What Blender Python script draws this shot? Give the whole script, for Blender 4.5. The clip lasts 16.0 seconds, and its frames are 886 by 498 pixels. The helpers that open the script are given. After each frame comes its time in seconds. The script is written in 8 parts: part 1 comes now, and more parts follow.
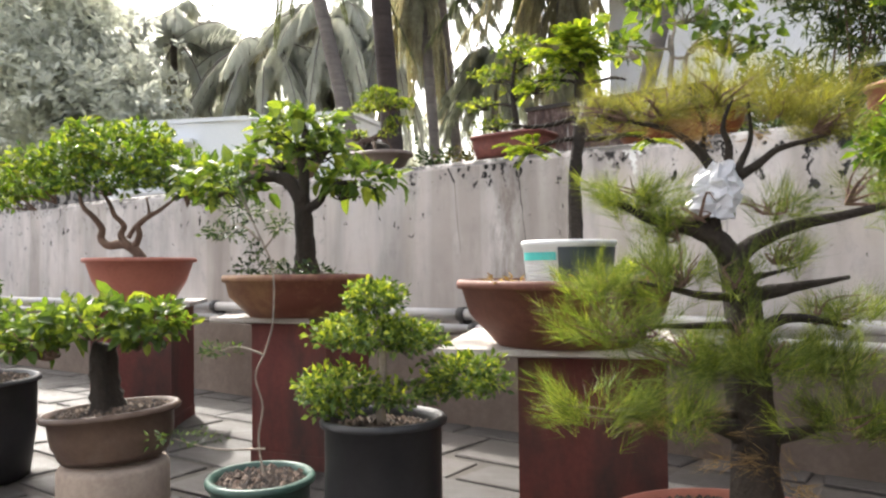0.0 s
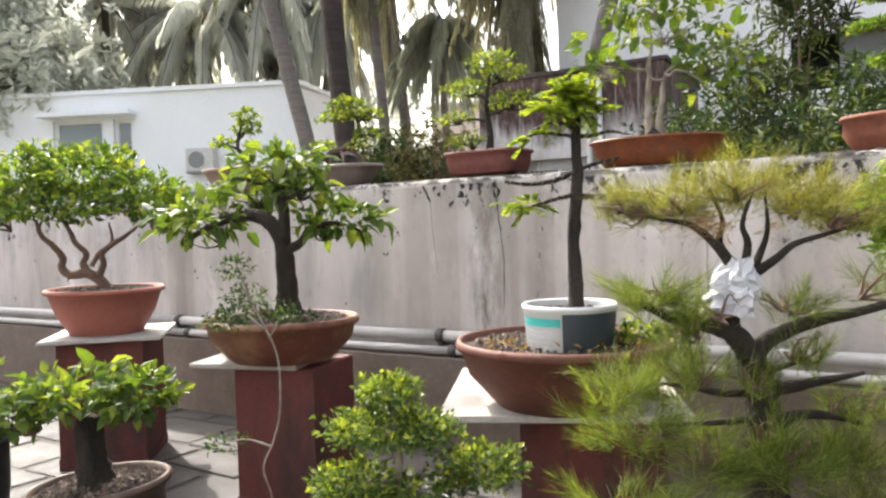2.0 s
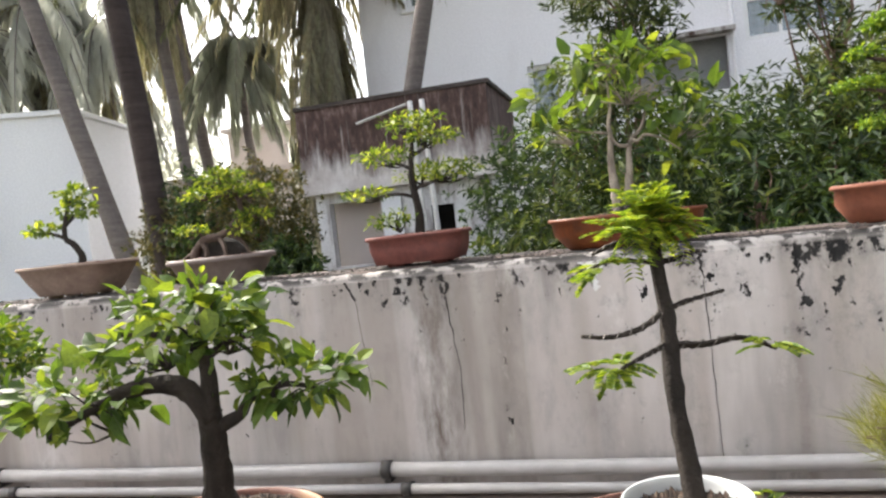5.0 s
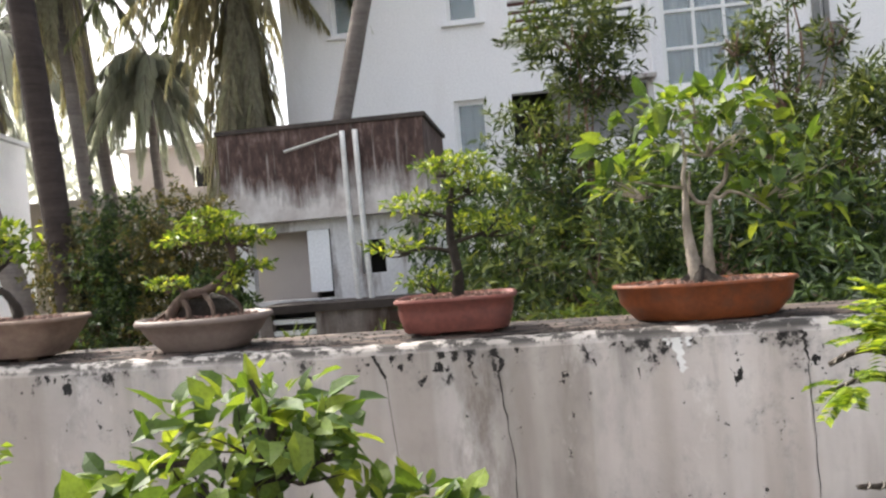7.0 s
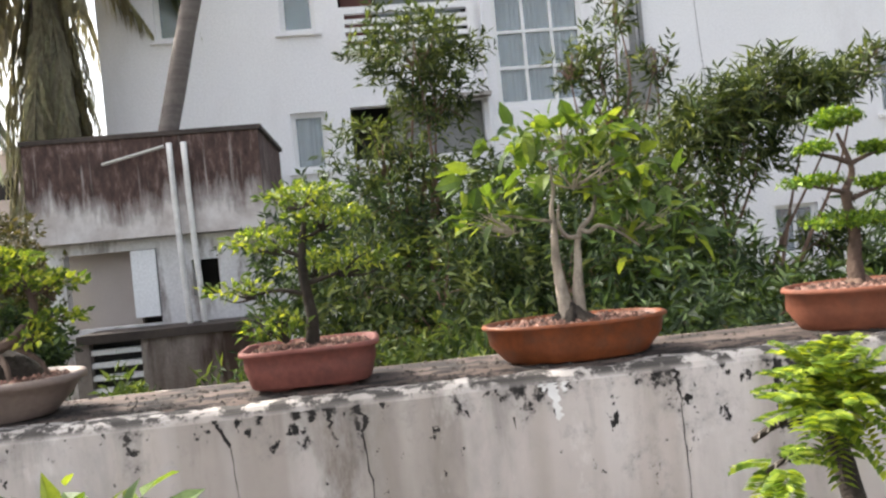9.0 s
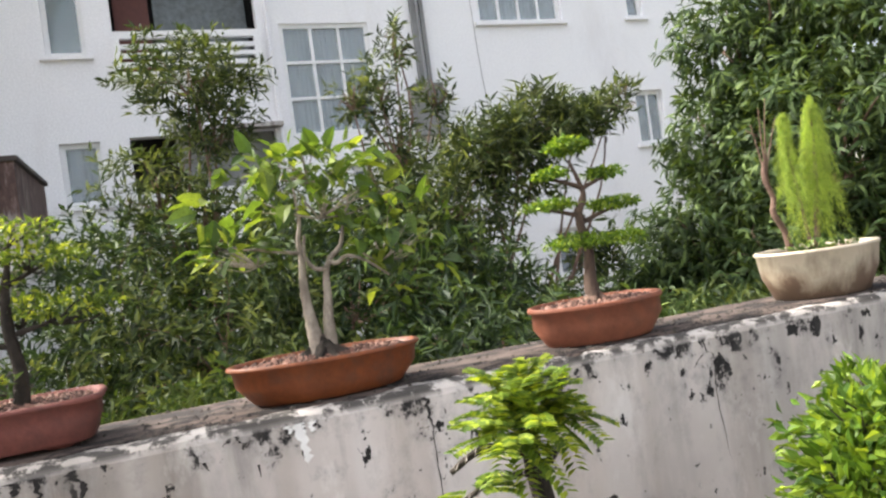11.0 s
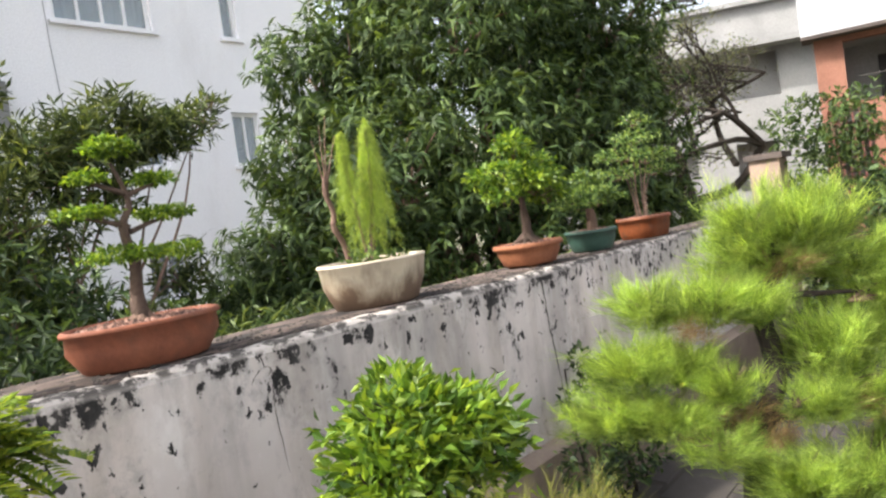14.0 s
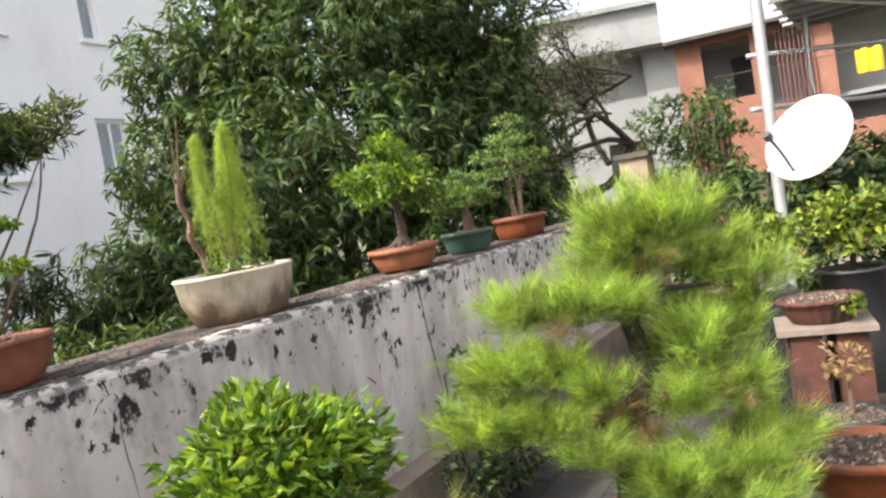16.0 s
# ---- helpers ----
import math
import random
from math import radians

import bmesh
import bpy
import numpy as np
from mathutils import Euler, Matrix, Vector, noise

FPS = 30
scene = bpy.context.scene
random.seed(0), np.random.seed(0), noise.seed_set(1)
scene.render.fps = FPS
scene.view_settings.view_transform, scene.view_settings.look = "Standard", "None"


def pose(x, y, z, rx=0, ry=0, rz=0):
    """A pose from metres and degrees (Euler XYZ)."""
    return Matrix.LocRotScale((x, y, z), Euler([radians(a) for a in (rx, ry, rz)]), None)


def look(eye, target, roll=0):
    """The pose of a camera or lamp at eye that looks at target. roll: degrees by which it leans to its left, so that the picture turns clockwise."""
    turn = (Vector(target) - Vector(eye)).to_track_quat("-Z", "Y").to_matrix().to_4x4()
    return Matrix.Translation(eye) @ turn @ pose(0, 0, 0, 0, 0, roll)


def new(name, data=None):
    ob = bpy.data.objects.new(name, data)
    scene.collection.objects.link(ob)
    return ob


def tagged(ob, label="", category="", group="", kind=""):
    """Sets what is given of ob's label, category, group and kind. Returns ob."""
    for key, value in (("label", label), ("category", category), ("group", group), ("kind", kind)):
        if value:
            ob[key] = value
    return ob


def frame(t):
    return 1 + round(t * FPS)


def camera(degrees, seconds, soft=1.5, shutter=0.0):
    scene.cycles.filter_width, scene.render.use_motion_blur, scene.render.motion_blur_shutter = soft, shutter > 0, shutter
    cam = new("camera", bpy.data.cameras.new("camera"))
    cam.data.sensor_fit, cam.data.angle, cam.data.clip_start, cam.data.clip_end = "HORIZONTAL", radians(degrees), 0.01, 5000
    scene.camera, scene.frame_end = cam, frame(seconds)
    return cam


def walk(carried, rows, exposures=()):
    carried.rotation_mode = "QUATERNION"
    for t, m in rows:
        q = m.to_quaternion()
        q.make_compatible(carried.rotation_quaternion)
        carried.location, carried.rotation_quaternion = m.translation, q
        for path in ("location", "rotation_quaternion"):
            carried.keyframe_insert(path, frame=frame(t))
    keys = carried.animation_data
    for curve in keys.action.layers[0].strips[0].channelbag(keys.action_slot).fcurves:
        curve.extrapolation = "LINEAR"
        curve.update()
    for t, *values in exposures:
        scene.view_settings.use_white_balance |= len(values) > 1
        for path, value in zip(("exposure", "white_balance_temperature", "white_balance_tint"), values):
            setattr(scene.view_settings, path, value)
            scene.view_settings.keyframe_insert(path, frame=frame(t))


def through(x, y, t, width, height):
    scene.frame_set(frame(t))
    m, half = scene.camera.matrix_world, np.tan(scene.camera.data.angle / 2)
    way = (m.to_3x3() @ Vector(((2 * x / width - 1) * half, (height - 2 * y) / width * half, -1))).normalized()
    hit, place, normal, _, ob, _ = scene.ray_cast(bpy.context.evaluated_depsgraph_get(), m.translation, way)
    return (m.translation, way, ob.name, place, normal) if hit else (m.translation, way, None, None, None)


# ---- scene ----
cam = camera(62.1, 16.0, soft=2.4)
PATH = [
    (0, (0.182, 0.019, 0.722), (-0.961, 1.659, 0.772), -0.6),
    (0.5, (0.176, 0.025, 0.717), (-1.025, 1.624, 0.769), -0.5),
    (1, (0.167, 0.023, 0.745), (-1.06, 1.601, 0.797), -0.6),
    (1.5, (0.111, 0.033, 0.813), (-1.107, 1.618, 0.854), -1.0),
    (2, (0.04, -0.025, 1.012), (-0.981, 1.693, 0.951), -1.7),
    (2.5, (-0.035, -0.046, 1.15), (-1.019, 1.694, 1.083), -3.8),
    (3, (-0.154, -0.076, 1.275), (-0.978, 1.744, 1.175), -4.5),
    (3.5, (-0.312, -0.037, 1.267), (-1.107, 1.794, 1.162), -4.7),
    (4, (-0.444, 0.096, 1.313), (-1.174, 1.955, 1.212), -5.7),
    (6.5, (-1.198, 0.638, 1.473), (-1.47, 2.619, 1.465), -4.6),
    (7, (-1.317, 0.716, 1.536), (-1.569, 2.7, 1.53), -4.5),
    (7.5, (-1.382, 0.848, 1.604), (-1.629, 2.833, 1.599), -4.7),
    (8, (-1.408, 0.91, 1.626), (-1.535, 2.906, 1.612), -4.7),
    (10.5, (-1.259, 0.978, 1.624), (-0.682, 2.893, 1.633), -7.5),
    (11, (-1.195, 0.993, 1.61), (-0.495, 2.867, 1.62), -7.8),
    (11.5, (-1.144, 1.022, 1.594), (-0.289, 2.83, 1.596), -7.9),
    (12, (-1.103, 1.014, 1.586), (-0.131, 2.761, 1.59), -7.9),
    (12.5, (-1.102, 0.998, 1.578), (-0.071, 2.712, 1.588), -7.7),
    (13, (-1.083, 0.977, 1.56), (0.111, 2.582, 1.561), -7.7),
    (13.5, (-1.066, 0.981, 1.565), (0.338, 2.405, 1.527), -7.6),
    (14, (-0.999, 1.015, 1.549), (0.545, 2.284, 1.476), -7.9),
    (14.5, (-0.977, 1.006, 1.537), (0.605, 2.227, 1.46), -8.5),
    (15, (-0.95, 0.994, 1.536), (0.688, 2.138, 1.443), -8.9),
    (15.5, (-0.922, 0.984, 1.533), (0.76, 2.061, 1.432), -9.4),
    (16, (-0.872, 1.017, 1.537), (0.843, 2.039, 1.429), -9.6),
]
walk(cam, [(t, look(eye, target, roll)) for t, eye, target, roll in PATH], [(0.0, 1.99), (1.5, 1.90), (2.5, 2.13), (4.0, 1.95), (7.0, 1.78), (11.0, 1.89), (13.0, 1.89), (16.0, 1.76)])

# ---- light ----
SUN_AZ, SUN_EL = -64.0, 46.0          # degrees from +y (minus: towards -x), height
world = bpy.data.worlds.new("sky")
scene.world = world
world.use_nodes = True
wn = world.node_tree
sky = wn.nodes.new("ShaderNodeTexSky")
sky.sky_type, sky.sun_disc = "NISHITA", False
sky.sun_elevation, sky.sun_rotation = radians(SUN_EL), radians(SUN_AZ)
sky.air_density, sky.dust_density, sky.ozone_density = 1.0, 7.0, 1.0
pale = wn.nodes.new("ShaderNodeHueSaturation")
pale.inputs["Saturation"].default_value = 0.45
wn.links.new(sky.outputs[0], pale.inputs["Color"])
wn.links.new(pale.outputs[0], wn.nodes["Background"].inputs[0])
wn.nodes["Background"].inputs[1].default_value = 0.15
sun_data = bpy.data.lights.new("sun", "SUN")
sun_data.energy, sun_data.angle, sun_data.color = 2.2, radians(1.0), (1.0, 0.95, 0.87)
sun = new("sun", sun_data)
to_sun = Vector((math.sin(radians(SUN_AZ)) * math.cos(radians(SUN_EL)), math.cos(radians(SUN_AZ)) * math.cos(radians(SUN_EL)), math.sin(radians(SUN_EL))))
sun.matrix_world = look(to_sun * 30, (0, 0, 0))


# ---- materials ----
def nodes(name):
    m = bpy.data.materials.new(name)
    m.use_nodes = True
    t = m.node_tree
    return m, t.nodes, t.links, t.nodes["Principled BSDF"], t.nodes["Material Output"]


def ramp(n, l, src, stops):
    r = n.new("ShaderNodeValToRGB")
    while len(r.color_ramp.elements) < len(stops):
        r.color_ramp.elements.new(0.5)
    for e, (p, c) in zip(r.color_ramp.elements, stops):
        e.position, e.color = p, (*c, 1)
    l.new(src, r.inputs[0])
    return r.outputs[0]


def noise_tex(n, l, scale, detail=5.0, rough=0.55, stretch=(1, 1, 1), coords="Object"):
    tc, mp, nz = n.new("ShaderNodeTexCoord"), n.new("ShaderNodeMapping"), n.new("ShaderNodeTexNoise")
    mp.inputs["Scale"].default_value = stretch
    nz.inputs["Scale"].default_value, nz.inputs["Detail"].default_value, nz.inputs["Roughness"].default_value = scale, detail, rough
    l.new(tc.outputs[coords], mp.inputs[0])
    l.new(mp.outputs[0], nz.inputs["Vector"])
    return nz.outputs["Fac"]


def mix(n, l, kind, fac, a, b):
    m = n.new("ShaderNodeMix")
    m.data_type, m.blend_type = "RGBA", kind
    for sock, v in ((m.inputs[0], fac), (m.inputs[6], a), (m.inputs[7], b)):
        if hasattr(v, "is_output"):
            l.new(v, sock)
        else:
            sock.default_value = v if isinstance(v, (int, float)) else (*v, 1)
    return m.outputs[2]


def bump(n, l, bsdf, height, strength=0.3, dist=0.01):
    b = n.new("ShaderNodeBump")
    b.inputs["Strength"].default_value, b.inputs["Distance"].default_value = strength, dist
    l.new(height, b.inputs["Height"])
    l.new(b.outputs[0], bsdf.inputs["Normal"])


def rough_mat(name, c1, c2, scale=6.0, rough=0.85, grain=60.0, bumps=0.3, dirt=None, dirt_scale=2.0, dirt_at=(0.5, 0.7), stretch=(1, 1, 1), dist=0.006, spec=0.3):
    """A rough, weathered surface: two tones at a large scale, fine grain, patches of dirt."""
    m, n, l, b, _ = nodes(name)
    col = ramp(n, l, noise_tex(n, l, scale, 6, 0.6, stretch), [(0.3, c1), (0.7, c2)])
    fine = noise_tex(n, l, grain, 4, 0.6)
    col = mix(n, l, "MULTIPLY", 0.45, col, ramp(n, l, fine, [(0.3, (0.55, 0.55, 0.55)), (0.65, (1, 1, 1))]))
    if dirt:
        mask = ramp(n, l, noise_tex(n, l, dirt_scale, 8, 0.65, stretch), [(dirt_at[0], (0, 0, 0)), (dirt_at[1], (1, 1, 1))])
        col = mix(n, l, "MIX", mask, col, dirt)
    l.new(col, b.inputs["Base Color"])
    b.inputs["Roughness"].default_value = rough
    b.inputs["Specular IOR Level"].default_value = spec
    bump(n, l, b, fine, bumps, dist)
    return m


def leaf_mat(name, dark, mid, light, glow=0.35, rough=0.48, own=False, blend=(0.0, 0.55, 1.0), patch=9.0, low=0.6, through=(1.5, 1.35, 0.5)):
    """Leaves: each one its own green, thin enough to let light through."""
    m, n, l, b, out = nodes(name)
    src = n.new("ShaderNodeObjectInfo").outputs["Random"] if own else n.new("ShaderNodeNewGeometry").outputs["Random Per Island"]
    col = ramp(n, l, src, [(blend[0], dark), (blend[1], mid), (blend[2], light)])
    col = mix(n, l, "MULTIPLY", 0.8, col, ramp(n, l, noise_tex(n, l, patch, 3), [(0.32, (low, low, low * 0.9)), (0.62, (1, 1, 1))]))
    l.new(col, b.inputs["Base Color"])
    b.inputs["Roughness"].default_value = rough
    tr, mx = n.new("ShaderNodeBsdfTranslucent"), n.new("ShaderNodeMixShader")
    b.inputs["Specular IOR Level"].default_value = 0.3
    l.new(mix(n, l, "MULTIPLY", 1.0, col, through), tr.inputs[0])
    mx.inputs[0].default_value = glow
    l.new(b.outputs[0], mx.inputs[1])
    l.new(tr.outputs[0], mx.inputs[2])
    l.new(mx.outputs[0], out.inputs[0])
    return m


def plain(name, col, rough=0.6, metal=0.0, tint=0.25, scale=14.0):
    m, n, l, b, _ = nodes(name)
    f = noise_tex(n, l, scale, 5)
    l.new(mix(n, l, "MULTIPLY", tint * 2, col, ramp(n, l, f, [(0.3, (0.6, 0.58, 0.55)), (0.7, (1, 1, 1))])), b.inputs["Base Color"])
    b.inputs["Roughness"].default_value, b.inputs["Metallic"].default_value = rough, metal
    bump(n, l, b, f, 0.12, 0.004)
    return m


def wall_mat():
    """White-washed render with grey weathering, brown run marks and black mould that hangs from the coping."""
    m, n, l, b, _ = nodes("weathered_whitewash")
    tc, sep = n.new("ShaderNodeTexCoord"), n.new("ShaderNodeSeparateXYZ")
    l.new(tc.outputs["Object"], sep.inputs[0])

    def maths(op, a, c):
        k = n.new("ShaderNodeMath")
        k.operation, k.use_clamp = op, op in ("MULTIPLY", "SUBTRACT")
        for sock, v in zip(k.inputs, (a, c)):
            if hasattr(v, "is_output"):
                l.new(v, sock)
            else:
                sock.default_value = v
        return k.outputs[0]
    col = ramp(n, l, noise_tex(n, l, 1.3, 7, 0.6), [(0.3, (0.43, 0.395, 0.365)), (0.7, (0.63, 0.59, 0.555))])
    runs = ramp(n, l, noise_tex(n, l, 4.5, 4, 0.6, (1.0, 1.0, 0.18)), [(0.47, (0, 0, 0)), (0.68, (1, 1, 1))])
    col = mix(n, l, "MIX", maths("MULTIPLY", runs, 0.7), col, (0.30, 0.275, 0.25))
    smear = ramp(n, l, noise_tex(n, l, 3.1, 8, 0.72, (1.0, 1.0, 0.4)), [(0.55, (0, 0, 0)), (0.72, (1, 1, 1))])
    col = mix(n, l, "MIX", maths("MULTIPLY", smear, 0.6), col, (0.25, 0.24, 0.23))
    pale = ramp(n, l, noise_tex(n, l, 4.3, 8, 0.7, (1.0, 1.0, 0.5)), [(0.58, (0, 0, 0)), (0.68, (1, 1, 1))])
    col = mix(n, l, "MIX", maths("MULTIPLY", pale, 0.7), col, (0.70, 0.675, 0.645))
    tan = ramp(n, l, noise_tex(n, l, 1.7, 5, 0.6, (1.0, 1.0, 0.2)), [(0.58, (0, 0, 0)), (0.72, (1, 1, 1))])
    col = mix(n, l, "MIX", maths("MULTIPLY", tan, 0.45), col, (0.40, 0.33, 0.25))
    wash = ramp(n, l, noise_tex(n, l, 3.4, 3, 0.5, (1.0, 1.0, 0.03)), [(0.42, (0.80, 0.77, 0.74)), (0.47, (0.94, 0.93, 0.92)), (0.55, (0.97, 0.96, 0.95)), (0.58, (1, 1, 1))])
    col = mix(n, l, "MULTIPLY", 1.0, col, wash)
    # one broad brown run below the crack
    off = n.new("ShaderNodeMath")
    off.operation = "ABSOLUTE"
    l.new(maths("ADD", sep.outputs["X"], 1.53), off.inputs[0])
    run = n.new("ShaderNodeMapRange")
    run.inputs["From Min"].default_value, run.inputs["From Max"].default_value = 0.15, 0.03
    l.new(off.outputs[0], run.inputs["Value"])
    patch = ramp(n, l, noise_tex(n, l, 9.0, 8, 0.7, (1.0, 1.0, 0.3)), [(0.40, (0, 0, 0)), (0.62, (1, 1, 1))])
    col = mix(n, l, "MIX", maths("MULTIPLY", maths("MULTIPLY", run.outputs[0], patch), 0.9), col, (0.12, 0.09, 0.065))
    # mould: blotches, densest just below the coping
    top = n.new("ShaderNodeMapRange")
    top.inputs["From Min"].default_value, top.inputs["From Max"].default_value = 0.55, 1.24
    l.new(sep.outputs["Z"], top.inputs["Value"])
    blot = noise_tex(n, l, 12.0, 9, 0.74, (0.78, 0.78, 0.66))
    where = noise_tex(n, l, 4.2, 4, 0.55)
    hgt = maths("POWER", top.outputs[0], 2.2)
    along = n.new("ShaderNodeMapRange")
    along.inputs["From Min"].default_value, along.inputs["From Max"].default_value = -1.4, 0.5
    l.new(sep.outputs["X"], along.inputs["Value"])
    amount = maths("ADD", maths("MULTIPLY", hgt, 0.125), maths("MULTIPLY", maths("ADD", where, -0.42), 0.46))
    lip = n.new("ShaderNodeMapRange")
    lip.inputs["From Min"].default_value, lip.inputs["From Max"].default_value = 1.226, 1.203
    l.new(sep.outputs["Z"], lip.inputs["Value"])
    edge = n.new("ShaderNodeMapRange")
    edge.inputs["From Min"].default_value, edge.inputs["From Max"].default_value = 1.14, 1.225
    l.new(sep.outputs["Z"], edge.inputs["Value"])
    amount = maths("ADD", amount, maths("MULTIPLY", edge.outputs[0], 0.045))
    amount = maths("ADD", amount, maths("MULTIPLY", along.outputs[0], 0.030))
    mould = ramp(n, l, maths("ADD", blot, amount), [(0.750, (0, 0, 0)), (0.795, (1, 1, 1))])
    halo = ramp(n, l, maths("ADD", blot, amount), [(0.65, (0, 0, 0)), (0.76, (1, 1, 1))])
    col = mix(n, l, "MIX", maths("MULTIPLY", maths("MULTIPLY", halo, lip.outputs[0]), 0.36), col, (0.19, 0.18, 0.172))
    spots = noise_tex(n, l, 24.0, 5, 0.62, (0.75, 0.75, 0.55))
    spotm = ramp(n, l, maths("ADD", spots, maths("ADD", maths("MULTIPLY", hgt, 0.12), maths("ADD", maths("MULTIPLY", along.outputs[0], 0.03), maths("MULTIPLY", maths("ADD", where, -0.48), 0.36)))), [(0.70, (0, 0, 0)), (0.725, (1, 1, 1))])
    col = mix(n, l, "MIX", maths("MULTIPLY", mould, lip.outputs[0]), col, (0.012, 0.011, 0.010))
    col = mix(n, l, "MIX", maths("MULTIPLY", spotm, lip.outputs[0]), col, (0.010, 0.009, 0.008))
    drips = noise_tex(n, l, 7.0, 7, 0.68, (1.0, 1.0, 0.12))
    dripm = ramp(n, l, maths("ADD", drips, maths("MULTIPLY", hgt, 0.17)), [(0.66, (0, 0, 0)), (0.84, (1, 1, 1))])
    col = mix(n, l, "MIX", maths("MULTIPLY", dripm, 0.55), col, (0.13, 0.115, 0.10))
    smudge = ramp(n, l, maths("ADD", noise_tex(n, l, 6.0, 8, 0.75, (1.0, 1.0, 0.55)), maths("MULTIPLY", along.outputs[0], 0.05)), [(0.56, (0, 0, 0)), (0.74, (1, 1, 1))])
    col = mix(n, l, "MIX", maths("MULTIPLY", smudge, 0.36), col, (0.12, 0.115, 0.11))
    # the lip along the top: lime-white, chipped through to dark lichen in spots
    crust = n.new("ShaderNodeMapRange")
    crust.inputs["From Min"].default_value, crust.inputs["From Max"].default_value = 1.206, 1.224
    l.new(sep.outputs["Z"], crust.inputs["Value"])
    col = mix(n, l, "MIX", maths("MULTIPLY", crust.outputs[0], 0.6), col, (0.38, 0.35, 0.32))
    chips = ramp(n, l, noise_tex(n, l, 13.0, 8, 0.70, (1.0, 1.6, 1.0)), [(0.455, (0, 0, 0)), (0.51, (1, 1, 1))])
    col = mix(n, l, "MIX", maths("MULTIPLY", maths("MULTIPLY", chips, crust.outputs[0]), 0.94), col, (0.030, 0.026, 0.023))
    l.new(col, b.inputs["Base Color"])
    b.inputs["Roughness"].default_value = 0.9
    bump(n, l, b, noise_tex(n, l, 34, 8, 0.7), 0.35, 0.006)
    return m


M_WALL = wall_mat()
M_COPE = rough_mat("mossy_coping", (0.040, 0.030, 0.025), (0.145, 0.108, 0.090), 5.0, 0.92, 40, 0.6, (0.017, 0.014, 0.013), 7.0, (0.47, 0.56), (1, 2.2, 1))
M_PLINTH = rough_mat("bare_render", (0.14, 0.108, 0.086), (0.235, 0.188, 0.155), 2.5, 0.9, 45, 0.35, (0.13, 0.10, 0.08), 2.2, (0.48, 0.68))


def slab_mat(own=True):
    """Worn grey stone, each slab a tone of its own, polished a little by feet, dirty in patches."""
    m, n, l, b, _ = nodes("paving_stone")
    src, coords = (n.new("ShaderNodeObjectInfo").outputs["Random"], "Generated") if own else (n.new("ShaderNodeNewGeometry").outputs["Random Per Island"], "Object")
    col = ramp(n, l, src, [(0.0, (0.028, 0.024, 0.021)), (0.6, (0.040, 0.035, 0.030)), (1.0, (0.058, 0.050, 0.044))])
    big = noise_tex(n, l, 2.6 if own else 7.0, 8, 0.68, coords=coords)
    fine = noise_tex(n, l, 22 if own else 60, 6, 0.65, coords=coords)
    col = mix(n, l, "MULTIPLY", 0.9, col, ramp(n, l, big, [(0.3, (0.45, 0.42, 0.4)), (0.68, (1.25, 1.22, 1.2))]))
    col = mix(n, l, "MULTIPLY", 0.7, col, ramp(n, l, fine, [(0.3, (0.5, 0.5, 0.5)), (0.65, (1, 1, 1))]))
    l.new(col, b.inputs["Base Color"])
    l.new(ramp(n, l, big, [(0.3, (0.55, 0.55, 0.55)), (0.7, (0.85, 0.85, 0.85))]), b.inputs["Roughness"])
    bump(n, l, b, fine, 0.45, 0.008)
    return m


M_SLAB = slab_mat()
M_SLABS = slab_mat(False)
M_JOINT = rough_mat("joint_earth", (0.034, 0.029, 0.025), (0.062, 0.052, 0.044), 8.0)
M_CRACK = plain("crack_black", (0.025, 0.022, 0.02), 0.95)
M_DRIP = plain("lime_white", (0.8, 0.8, 0.78), 0.8)
M_OLDWHITE = rough_mat("greyed_white_render", (0.29, 0.29, 0.305), (0.37, 0.37, 0.385), 0.8, 0.9, 30, 0.2, (0.22, 0.22, 0.22), 1.0, (0.55, 0.8), (1, 1, 0.3))
M_PIPE = plain("white_plastic_pipe", (0.47, 0.455, 0.435), 0.4)
M_CLIP = plain("dark_coupling", (0.06, 0.055, 0.05), 0.6)
M_GROUND = rough_mat("earth_and_litter", (0.13, 0.11, 0.08), (0.24, 0.205, 0.155), 1.2, 0.95, 14, 0.8, (0.05, 0.08, 0.03), 0.8, (0.45, 0.6), dist=0.03)
M_WHITE = rough_mat("white_painted_render", (0.85, 0.838, 0.86), (0.89, 0.882, 0.90), 0.7, 0.85, 30, 0.12, (0.66, 0.64, 0.64), 0.8, (0.55, 0.85), (1, 1, 0.3))
M_WHITE2 = rough_mat("bluish_white_render", (0.85, 0.86, 0.89), (0.90, 0.91, 0.93), 0.5, 0.85, 30, 0.12, (0.58, 0.58, 0.58), 0.7, (0.62, 0.85), (1, 1, 0.3))


